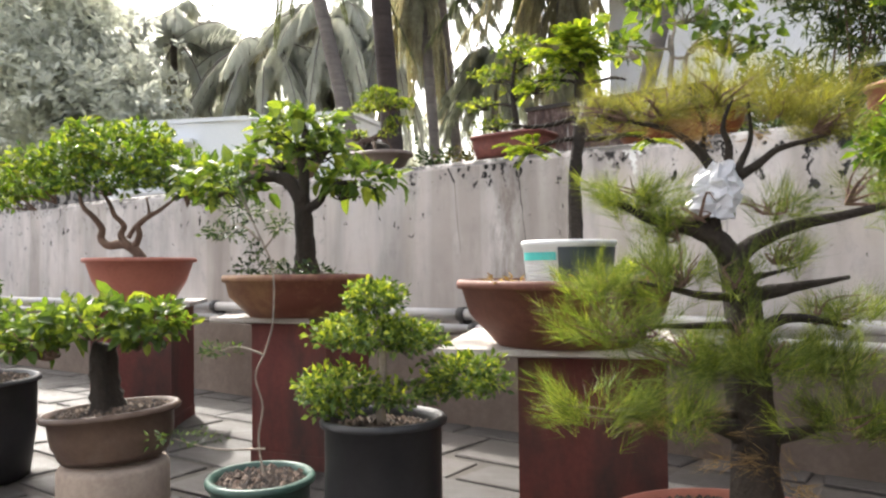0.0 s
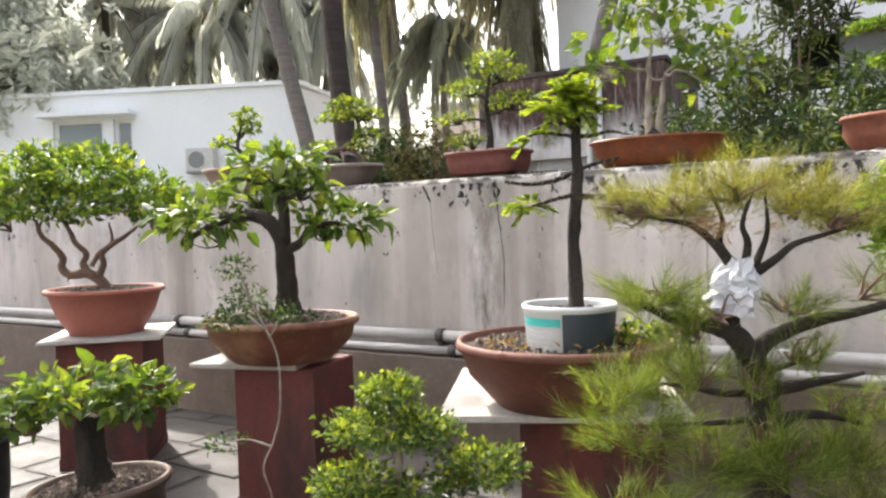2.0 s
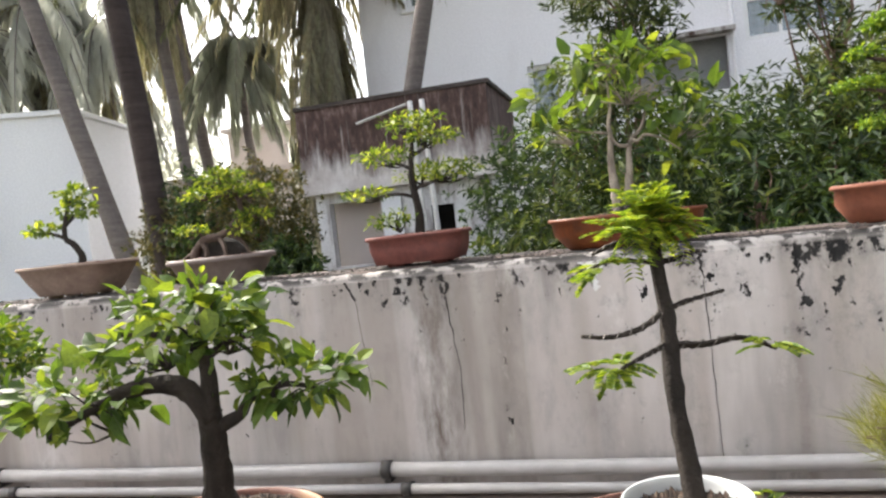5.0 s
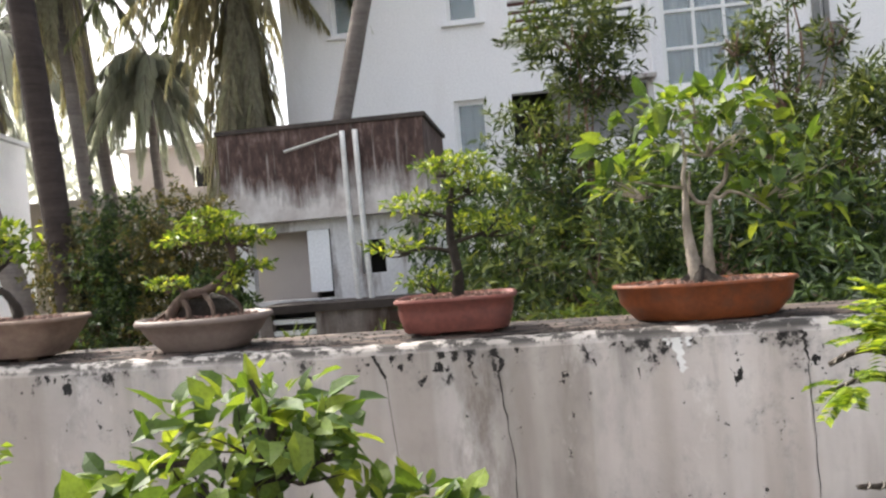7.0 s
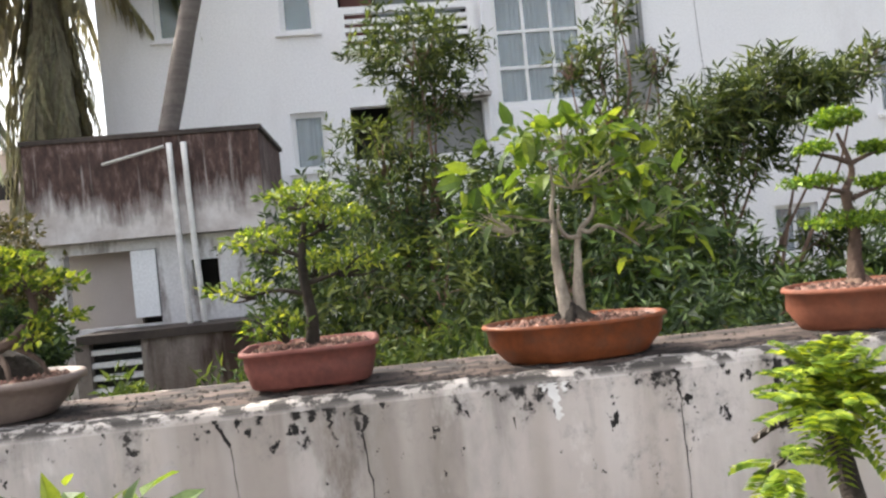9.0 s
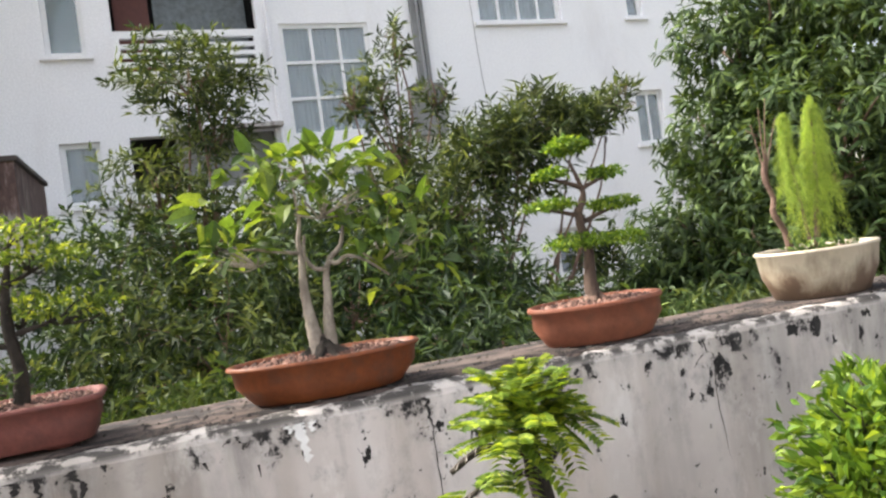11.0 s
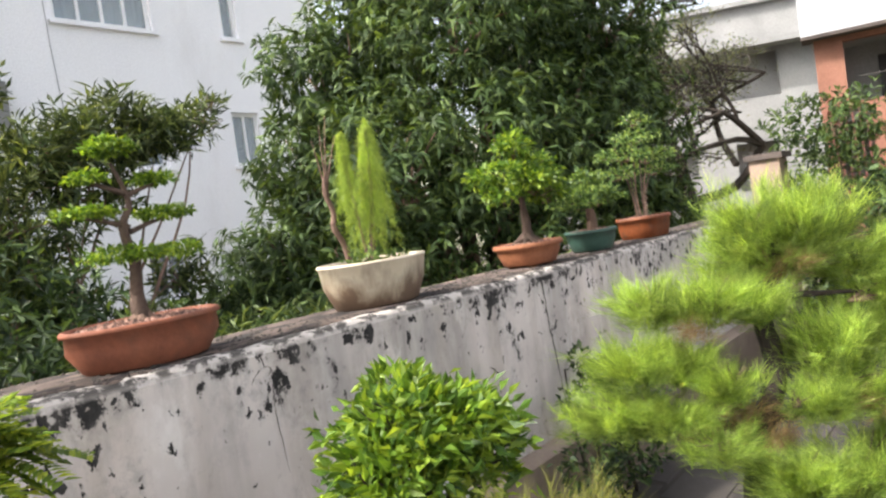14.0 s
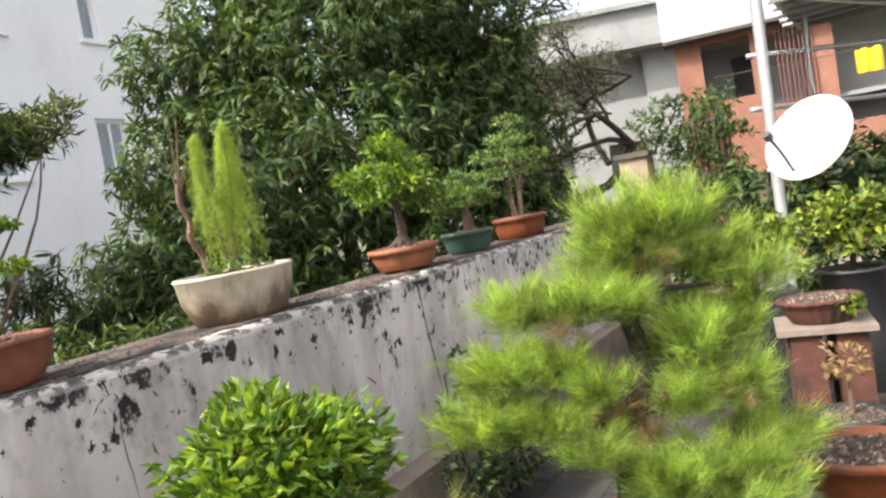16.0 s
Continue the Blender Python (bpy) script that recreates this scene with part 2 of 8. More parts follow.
def tank_mat():
    """Concrete with black-brown rain marks that run down from the roof edge over pale render."""
    m, n, l, b, _ = nodes("rain_streaked_concrete")
    tc, sep, up = n.new("ShaderNodeTexCoord"), n.new("ShaderNodeSeparateXYZ"), n.new("ShaderNodeMapRange")
    l.new(tc.outputs["Object"], sep.inputs[0])
    up.inputs["From Min"].default_value, up.inputs["From Max"].default_value, up.inputs["To Max"].default_value = 2.25, 3.3, 0.80
    l.new(sep.outputs["Z"], up.inputs["Value"])
    streak = noise_tex(n, l, 3.4, 9, 0.74, (1.6, 1.6, 0.3))
    area = n.new("ShaderNodeMath")
    area.operation = "MULTIPLY_ADD"
    l.new(noise_tex(n, l, 1.1, 3, 0.5, (1.0, 1.0, 0.45)), area.inputs[0])
    area.inputs[1].default_value = 0.85
    l.new(up.outputs[0], area.inputs[2])
    add = n.new("ShaderNodeMath")
    l.new(area.outputs[0], add.inputs[0])
    l.new(streak, add.inputs[1])
    half = n.new("ShaderNodeMath")
    half.operation = "MULTIPLY"
    l.new(add.outputs[0], half.inputs[0])
    half.inputs[1].default_value = 0.5
    col = ramp(n, l, noise_tex(n, l, 2.2, 7, 0.62), [(0.30, (0.36, 0.31, 0.29)), (0.62, (0.64, 0.61, 0.59))])
    stain = ramp(n, l, noise_tex(n, l, 6.5, 8, 0.72, (1.3, 1.3, 0.5)), [(0.34, (0.030, 0.018, 0.015)), (0.54, (0.085, 0.050, 0.042)), (0.70, (0.24, 0.18, 0.16))])
    col = mix(n, l, "MIX", ramp(n, l, half.outputs[0], [(0.53, (0, 0, 0)), (0.60, (0.5, 0.5, 0.5)), (0.70, (1, 1, 1))]), col, stain)
    thin = ramp(n, l, noise_tex(n, l, 9.0, 6, 0.6, (1.5, 1.5, 0.06)), [(0.60, (0, 0, 0)), (0.68, (1, 1, 1))])
    col = mix(n, l, "MIX", mix(n, l, "MULTIPLY", 1.0, thin, (0.55, 0.55, 0.55)), col, (0.42, 0.39, 0.36))
    l.new(col, b.inputs["Base Color"])
    b.inputs["Roughness"].default_value = 0.92
    bump(n, l, b, noise_tex(n, l, 25, 6), 0.4, 0.01)
    return m


M_TANK = tank_mat()
M_STAINED = rough_mat("rain_stained_concrete", (0.30, 0.26, 0.24), (0.62, 0.60, 0.58), 1.6, 0.9, 25, 0.4, (0.07, 0.045, 0.035), 1.5, (0.47, 0.6), (1.6, 1.6, 0.25))
M_OLDPAINT = rough_mat("streaked_old_whitewash", (0.64, 0.625, 0.63), (0.82, 0.815, 0.82), 1.4, 0.9, 25, 0.3, (0.17, 0.125, 0.105), 1.9, (0.54, 0.70), (1.4, 1.4, 0.35))
M_LOWSTAIN = rough_mat("brown_stained_base", (0.15, 0.115, 0.10), (0.36, 0.315, 0.295), 1.8, 0.92, 25, 0.4, (0.06, 0.038, 0.03), 1.7, (0.46, 0.6), (1.6, 1.6, 0.3))
M_DRAIN = rough_mat("limed_pipe", (0.62, 0.60, 0.57), (0.78, 0.77, 0.75), 6.0, 0.6)
M_TOPDARK = rough_mat("blackened_concrete", (0.035, 0.03, 0.028), (0.10, 0.08, 0.07), 2.0, 0.95, 30, 0.4)
M_FAR = rough_mat("faded_pink_render", (0.52, 0.46, 0.43), (0.60, 0.54, 0.50), 0.8, 0.9)
M_GREYH = rough_mat("grey_render", (0.20, 0.20, 0.20), (0.29, 0.29, 0.285), 0.6, 0.9, 20, 0.1, (0.12, 0.12, 0.12), 0.5, (0.5, 0.8))
M_BRICK = rough_mat("orange_brick_face", (0.175, 0.080, 0.055), (0.245, 0.118, 0.082), 3.0, 0.9, 25, 0.4)
# Near-black that paints the shade seen through openings.
M_DARK = plain("painted_opening_dark", (0.02, 0.02, 0.022), 0.8)
M_FRAME = plain("white_window_frame", (0.78, 0.78, 0.78), 0.5, 0, 0.1)
M_CURTAIN = plain("drawn_curtain", (0.20, 0.225, 0.24), 0.9, 0, 0.5, 8)
M_GREENCLOTH = plain("green_blind", (0.05, 0.16, 0.12), 0.8)
M_MAROON = plain("maroon_door", (0.13, 0.04, 0.03), 0.6)
M_ACWHITE = plain("ageing_white_plastic", (0.62, 0.61, 0.58), 0.5)
M_METAL = plain("galvanised_pipe", (0.40, 0.41, 0.42), 0.45, 0.5)
M_DISH = plain("white_enamel", (0.36, 0.37, 0.375), 0.4, 0, 0.12)
M_YELLOW = plain("yellow_cloth", (0.75, 0.55, 0.02), 0.8)
M_PANEL = plain("dark_panel", (0.03, 0.03, 0.035), 0.35)

M_TERRA = rough_mat("terracotta", (0.150, 0.051, 0.029), (0.245, 0.086, 0.046), 6.0, 0.7, 55, 0.25, (0.095, 0.042, 0.028), 7.0, (0.52, 0.72))
M_BOWL = rough_mat("brown_clay", (0.095, 0.036, 0.024), (0.155, 0.062, 0.040), 5.0, 0.65, 55, 0.25, (0.08, 0.04, 0.032), 3.0, (0.5, 0.75))
M_TERRA2 = rough_mat("orange_terracotta", (0.105, 0.030, 0.010), (0.205, 0.058, 0.018), 7.0, 0.5, 55, 0.2, (0.085, 0.040, 0.026), 9.0, (0.52, 0.70))
M_TERRA3 = rough_mat("pale_orange_terracotta", (0.18, 0.065, 0.030), (0.29, 0.115, 0.056), 6.0, 0.7, 55, 0.25, (0.12, 0.045, 0.026), 5.0, (0.5, 0.75))
M_REDPOT = rough_mat("red_clay", (0.125, 0.041, 0.033), (0.19, 0.064, 0.049), 7.0, 0.7, 55, 0.25, (0.075, 0.033, 0.028), 8.0, (0.5, 0.75))
M_SALMON = rough_mat("salmon_plastic_pot", (0.306, 0.102, 0.0723), (0.365, 0.132, 0.0935), 3.0, 0.55, 70, 0.1, (0.323, 0.119, 0.085), 3.0, (0.5, 0.8))
M_TANPOT = rough_mat("tan_and_brown_glaze", (0.20, 0.105, 0.052), (0.30, 0.175, 0.090), 4.0, 0.5, 60, 0.15, (0.115, 0.040, 0.026), 3.2, (0.44, 0.60))
M_BEIGE = rough_mat("sandy_clay", (0.21, 0.15, 0.115), (0.30, 0.22, 0.17), 5.0, 0.8, 55, 0.25, (0.14, 0.09, 0.07), 4.0, (0.5, 0.7))
M_GREYPOT = rough_mat("grey_brown_glaze", (0.13, 0.098, 0.084), (0.20, 0.158, 0.136), 4.0, 0.55, 60, 0.2)


def cream_mat():
    """Cream glaze, browned by water where the pot stands and along its drips."""
    m, n, l, b, _ = nodes("cream_glaze")
    tc, sep, rng_n = n.new("ShaderNodeTexCoord"), n.new("ShaderNodeSeparateXYZ"), n.new("ShaderNodeMapRange")
    l.new(tc.outputs["Object"], sep.inputs[0])
    rng_n.inputs["From Min"].default_value, rng_n.inputs["From Max"].default_value, rng_n.inputs["To Max"].default_value = 0.16, 0.0, 0.42
    l.new(sep.outputs["Z"], rng_n.inputs["Value"])
    add = n.new("ShaderNodeMath")
    l.new(rng_n.outputs[0], add.inputs[0])
    l.new(noise_tex(n, l, 9.0, 7, 0.65, (1, 1, 0.5)), add.inputs[1])
    col = ramp(n, l, noise_tex(n, l, 5.0, 5), [(0.3, (0.43, 0.37, 0.27)), (0.7, (0.55, 0.49, 0.38))])
    col = mix(n, l, "MIX", ramp(n, l, add.outputs[0], [(0.52, (0, 0, 0)), (0.82, (1, 1, 1))]), col, (0.13, 0.085, 0.055))
    l.new(col, b.inputs["Base Color"])
    b.inputs["Roughness"].default_value = 0.5
    bump(n, l, b, noise_tex(n, l, 60, 4), 0.15, 0.004)
    return m


M_CREAM = cream_mat()
M_GREENPOT = rough_mat("dark_green_glaze", (0.028, 0.060, 0.047), (0.048, 0.095, 0.074), 4.0, 0.35, 60, 0.1)
M_BLACKPOT = rough_mat("black_plastic", (0.018, 0.018, 0.02), (0.035, 0.034, 0.034), 3.0, 0.45, 60, 0.1, (0.08, 0.075, 0.07), 3.0, (0.6, 0.85))
M_BROWNPOT = rough_mat("dark_brown_glaze", (0.07, 0.045, 0.035), (0.13, 0.085, 0.06), 4.0, 0.4, 60, 0.15, (0.20, 0.16, 0.13), 3.0, (0.6, 0.85))
M_PEDESTAL = rough_mat("red_oxide_paint", (0.095, 0.024, 0.020), (0.16, 0.045, 0.036), 3.0, 0.7, 60, 0.2, (0.045, 0.026, 0.022), 4.0, (0.45, 0.66), (1, 1, 0.4))
M_STONESTAND = rough_mat("sandstone_drum", (0.26, 0.20, 0.16), (0.36, 0.29, 0.23), 4.0)
M_TILE = rough_mat("pale_granite_slab", (0.36, 0.33, 0.29), (0.46, 0.425, 0.385), 6.0, 0.6, 90, 0.2, (0.30, 0.26, 0.22), 3.0, (0.55, 0.8))
M_SOIL = rough_mat("gritty_soil", (0.030, 0.022, 0.017), (0.085, 0.060, 0.044), 30.0, 0.95, 120, 1.0, dist=0.012)


def grit_mat(name, stops):
    """Bark chips, brick grit and dead leaves: each bit a tone of its own."""
    m, n, l, b, _ = nodes(name)
    l.new(ramp(n, l, n.new("ShaderNodeNewGeometry").outputs["Random Per Island"], stops), b.inputs["Base Color"])
    b.inputs["Roughness"].default_value = 0.9
    return m


M_GRIT = grit_mat("bark_chips", [(0.0, (0.018, 0.013, 0.010)), (0.55, (0.058, 0.040, 0.029)), (0.90, (0.12, 0.082, 0.060)), (1.0, (0.26, 0.20, 0.155))])
M_SOILRED = rough_mat("red_gritty_soil", (0.055, 0.030, 0.022), (0.13, 0.070, 0.050), 30.0, 0.95, 120, 1.0, dist=0.012)
M_GRITRED = grit_mat("red_brick_grit", [(0.0, (0.035, 0.017, 0.012)), (0.5, (0.10, 0.048, 0.034)), (0.85, (0.21, 0.11, 0.080)), (1.0, (0.34, 0.22, 0.17))])
# Darkened red brick: the terrace corner's shade is painted into this colour.
M_SHADERED = rough_mat("red_brick_painted_shade", (0.055, 0.022, 0.016), (0.105, 0.042, 0.03), 6.0, 0.85, 50, 0.3, (0.03, 0.02, 0.017), 5.0, (0.5, 0.65))
M_MOSS = rough_mat("yellow_moss", (0.22, 0.20, 0.05), (0.34, 0.30, 0.09), 20.0, 0.95, 120, 1.0, dist=0.012)
M_BARK = rough_mat("dark_bark", (0.013, 0.010, 0.008), (0.050, 0.039, 0.030), 14.0, 0.9, 90, 0.9, stretch=(1, 1, 0.3), dist=0.01)
M_BARK2 = rough_mat("brown_bark", (0.10, 0.06, 0.045), (0.20, 0.13, 0.095), 14.0, 0.9, 90, 0.9, stretch=(1, 1, 0.3), dist=0.01)
M_BARK3 = rough_mat("reddish_dark_bark", (0.055, 0.036, 0.028), (0.12, 0.082, 0.062), 14.0, 0.9, 90, 0.9, stretch=(1, 1, 0.3), dist=0.01)
M_PALEBARK = rough_mat("pale_bark", (0.20, 0.165, 0.13), (0.38, 0.33, 0.27), 22.0, 0.9, 80, 0.9, (0.085, 0.072, 0.06), 13.0, (0.46, 0.64), (1, 1, 0.4))
M_PALM = rough_mat("palm_bark", (0.030, 0.022, 0.02), (0.06, 0.045, 0.04), 3.0, 0.95, 14, 0.8, stretch=(0.4, 0.4, 4.0), dist=0.02)
M_PALM2 = rough_mat("grey_palm_bark", (0.12, 0.10, 0.092), (0.19, 0.165, 0.15), 3.0, 0.95, 14, 0.8, stretch=(0.4, 0.4, 4.0), dist=0.02)
M_BUCKET = plain("white_bucket_plastic", (0.60, 0.62, 0.61), 0.45, 0, 0.15)
M_TEAL = plain("teal_print", (0.05, 0.42, 0.38), 0.5)
M_PRINT = plain("faded_grey_print", (0.50, 0.52, 0.52), 0.5)
M_BUCKETDARK = plain("dark_blue_print", (0.03, 0.045, 0.055), 0.5)
M_BAG = plain("crumpled_white_plastic", (0.52, 0.53, 0.56), 0.35, 0, 0.1)
M_WIRE = plain("weathered_wire", (0.16, 0.14, 0.125), 0.6, 0.4)

L_MID = leaf_mat("leaf_mid_green", (0.035, 0.070, 0.020), (0.09, 0.155, 0.040), (0.22, 0.30, 0.075))
L_WEED = leaf_mat("weed_leaf", (0.026, 0.050, 0.015), (0.062, 0.100, 0.028), (0.15, 0.19, 0.05), 0.35, 0.55, patch=2.0, low=0.35)
L_BROAD = leaf_mat("broad_leaf_green", (0.036, 0.070, 0.015), (0.085, 0.145, 0.028), (0.22, 0.28, 0.05), 0.45, 0.5, own=True)
L_BROADJ = leaf_mat("broad_leaf_green_small", (0.036, 0.070, 0.015), (0.085, 0.145, 0.028), (0.22, 0.28, 0.05), 0.45, 0.5)
L_YELL = leaf_mat("yellow_green_leaf", (0.042, 0.076, 0.015), (0.11, 0.17, 0.029), (0.36, 0.42, 0.065), 0.45)
L_BRIGHT = leaf_mat("bright_green_leaf", (0.038, 0.088, 0.013), (0.12, 0.215, 0.026), (0.29, 0.40, 0.052), 0.45, 0.42, patch=11.0, low=0.4)
L_DARK = leaf_mat("dark_green_leaf", (0.012, 0.026, 0.010), (0.034, 0.064, 0.022), (0.11, 0.165, 0.05), 0.3, 0.55, patch=4.0, low=0.4)
L_OLE = leaf_mat("oleander_leaf", (0.019, 0.034, 0.012), (0.059, 0.090, 0.028), (0.20, 0.24, 0.088), 0.35, 0.55, patch=2.5, low=0.3)
L_ACACIA = leaf_mat("acacia_leaflet", (0.05, 0.06, 0.04), (0.10, 0.115, 0.075), (0.19, 0.205, 0.14), 0.4, 0.6, patch=1.5, low=0.5)
L_MANGO = leaf_mat("mango_leaf", (0.020, 0.040, 0.012), (0.050, 0.090, 0.025), (0.135, 0.195, 0.054), 0.32, 0.62, patch=2.2, low=0.35)
L_NEEDLE = leaf_mat("needle_green", (0.108, 0.175, 0.036), (0.30, 0.455, 0.086), (0.60, 0.76, 0.19), 0.5, 0.5, patch=11.0, low=0.36)
L_NEEDLED = leaf_mat("needle_dull_green", (0.046, 0.074, 0.016), (0.125, 0.180, 0.036), (0.31, 0.37, 0.085), 0.45, 0.5, patch=16.0, low=0.4)
L_NEEDLESHADE = leaf_mat("needle_painted_shade", (0.07, 0.118, 0.026), (0.17, 0.26, 0.055), (0.36, 0.46, 0.12), 0.5, 0.5, patch=16.0, low=0.4)
L_NEEDLEY = leaf_mat("needle_yellow", (0.095, 0.095, 0.022), (0.18, 0.195, 0.045), (0.33, 0.34, 0.09), 0.45, 0.5, patch=18.0, low=0.4)
L_DRYNEEDLE = leaf_mat("dry_needle", (0.16, 0.10, 0.05), (0.26, 0.17, 0.085), (0.38, 0.27, 0.14), 0.3, 0.7)
# Far haze is painted into these three leaf colours by paling them.
L_HAZE = leaf_mat("far_foliage_painted_haze", (0.41, 0.415, 0.39), (0.45, 0.455, 0.43), (0.49, 0.495, 0.47), 0.6, 0.9, patch=0.6, low=0.8, through=(1.7, 1.7, 1.55))
L_PALMFAR = leaf_mat("haze_tinted_palm_leaflet", (0.10, 0.11, 0.085), (0.15, 0.165, 0.12), (0.22, 0.24, 0.165), 0.5, 0.65, patch=0.8, low=0.6, through=(1.5, 1.45, 1.1))
L_PALMHAZE = leaf_mat("haze_painted_palm_leaflet", (0.27, 0.28, 0.245), (0.33, 0.345, 0.295), (0.40, 0.415, 0.35), 0.5, 0.75, patch=0.8, low=0.7, through=(1.6, 1.6, 1.35))
L_PALM = leaf_mat("palm_leaflet", (0.075, 0.085, 0.05), (0.13, 0.15, 0.08), (0.22, 0.25, 0.13), 0.5, 0.6, patch=0.8, low=0.5, through=(1.3, 1.25, 0.8))
L_DRYPALM = leaf_mat("dry_palm_leaflet", (0.26, 0.24, 0.185), (0.42, 0.39, 0.30), (0.38, 0.38, 0.27), 0.6, 0.7, through=(1.25, 1.2, 0.85))
L_FERN = leaf_mat("fern_green_leaflet", (0.060, 0.115, 0.015), (0.17, 0.26, 0.030), (0.40, 0.48, 0.06), 0.5, 0.5, patch=14.0, low=0.55)
L_FEATHER = leaf_mat("feathery_green", (0.16, 0.26, 0.04), (0.30, 0.42, 0.075), (0.48, 0.58, 0.14), 0.5, 0.6, patch=14.0, low=0.55)
L_RED = leaf_mat("rusty_hedge_leaf", (0.036, 0.042, 0.016), (0.078, 0.080, 0.031), (0.17, 0.135, 0.052), 0.3)


# ---- shapes ----
class Geo:
    """Vertices and faces gathered from many pieces, made into one mesh at the end."""

    def __init__(self):
        self.v, self.f = [], []

    def add(self, verts, faces):
        k = len(self.v)
        self.v.extend(map(tuple, verts))
        self.f.extend(tuple(i + k for i in f) for f in faces)
        return self

    def box(self, x0, x1, y0, y1, z0, z1):
        p = [(x, y, z) for z in (z0, z1) for y in (y0, y1) for x in (x0, x1)]
        return self.add(p, [(0, 2, 3, 1), (4, 5, 7, 6), (0, 1, 5, 4), (2, 6, 7, 3), (0, 4, 6, 2), (1, 3, 7, 5)])

    def tube(self, pts, radii, sides=8, wob=0.0, seed=0, fine=3):
        rng = np.random.default_rng(seed)
        P = spline(pts, fine)
        r = np.interp(np.linspace(0, 1, len(P)), np.linspace(0, 1, len(radii)), radii)
        T = np.gradient(P, axis=0)
        T /= np.linalg.norm(T, axis=1)[:, None] + 1e-9
        side = np.array((0.31, 0.93, 0.19))
        rows, lob = [], 1 + wob * rng.normal(size=sides)
        for p, t, q in zip(P, T, r):
            a = side - t * (side @ t)
            a /= np.linalg.norm(a)
            b = np.cross(t, a)
            ang = np.arange(sides) * 2 * np.pi / sides
            rr = q * lob * (1 + wob * 0.6 * rng.normal(size=sides))
            rows.append(p + rr[:, None] * (np.cos(ang)[:, None] * a + np.sin(ang)[:, None] * b))
        n = len(rows)
        F = [(i * sides + j, i * sides + (j + 1) % sides, (i + 1) * sides + (j + 1) % sides, (i + 1) * sides + j) for i in range(n - 1) for j in range(sides)]
        F += [tuple(range(sides))[::-1], tuple((n - 1) * sides + j for j in range(sides))]
        return self.add(np.concatenate(rows), F)

    def lathe(self, profile, sx=1.0, sy=1.0, n=40, square=2.0, at=(0, 0, 0), wob=0.0, seed=0, flute=0):
        rng = np.random.default_rng(seed)
        ph = rng.uniform(0, 6.28, 3)
        a = np.arange(n) * 2 * np.pi / n
        c, s = np.cos(a), np.sin(a)
        k = (np.abs(c) ** square + np.abs(s) ** square) ** (-1 / square)
        if flute:
            k = k * (1 + 0.035 * np.cos(a * flute))
        V = [(at[0] + r * sx * k[i] * c[i] * (1 + wob * math.sin(2 * a[i] + ph[0])), at[1] + r * sy * k[i] * s[i] * (1 + wob * math.sin(3 * a[i] + ph[1])), at[2] + z + wob * 0.25 * r * math.sin(a[i] + ph[2])) for r, z in profile for i in range(n)]
        m = len(profile)
        F = [(i * n + j, i * n + (j + 1) % n, (i + 1) * n + (j + 1) % n, (i + 1) * n + j) for i in range(m - 1) for j in range(n)]
        F += [tuple(range(n))[::-1], tuple((m - 1) * n + j for j in range(n))]
        return self.add(V, F)

    def leaves(self, base, way, up, length, width, kind="leaf", fold=0.25, droop=0.15):
        """One leaf for each row: from its base along way, facing up."""
        base, way, up = (np.asarray(q, float) for q in (base, way, up))
        n = len(base)
        way = way / (np.linalg.norm(way, axis=1)[:, None] + 1e-9)
        side = np.cross(way, up)
        side /= np.linalg.norm(side, axis=1)[:, None] + 1e-9
        nor = np.cross(side, way)
        L, W = np.broadcast_to(length, n)[:, None], np.broadcast_to(width, n)[:, None]
        if kind == "needle":
            V = np.stack([base - side * W / 2, base + side * W / 2, base + way * L], 1)
            fs = [(0, 1, 2)]
        elif kind == "small":
            m = base + way * L * 0.45
            V = np.stack([base, m + side * W / 2 + nor * W * fold, base + way * L - nor * L * droop, m - side * W / 2 + nor * W * fold], 1)
            fs = [(0, 1, 2), (0, 2, 3)]
        elif kind == "lance":
            a, c = base + way * L * 0.34 - nor * L * droop * 0.1, base + way * L * 0.70 - nor * L * droop * 0.5
            V = np.stack([base, a + side * W / 2 + nor * W * fold, c + side * W * 0.4 + nor * W * fold * 0.6, base + way * L * 0.97 - nor * L * droop * 1.3, c - side * W * 0.4 + nor * W * fold * 0.6, a - side * W / 2 + nor * W * fold], 1)
            fs = [(0, 1, 5), (1, 2, 4, 5), (2, 3, 4)]
        else:
            a, c = base + way * L * 0.28, base + way * L * 0.68 - nor * L * droop * 0.4
            V = np.stack([base, a + side * W * 0.46 + nor * W * fold, c + side * W * 0.36 + nor * W * fold * 0.7, base + way * L - nor * L * droop, c - side * W * 0.36 + nor * W * fold * 0.7, a - side * W * 0.46 + nor * W * fold, a, c], 1)
            fs = [(0, 1, 6), (6, 1, 2, 7), (7, 2, 3), (0, 6, 5), (6, 7, 4, 5), (7, 3, 4)]
        k, m = len(self.v), V.shape[1]
        self.v.extend(map(tuple, V.reshape(-1, 3)))
        for i in range(n):
            o = k + i * m
            self.f.extend(tuple(o + j for j in f) for f in fs)
        return self

    def mesh(self, name, smooth=False):
        me = bpy.data.meshes.new(name)
        me.from_pydata(self.v, [], self.f)
        if smooth:
            me.polygons.foreach_set("use_smooth", [True] * len(me.polygons))
        me.update()
        return me


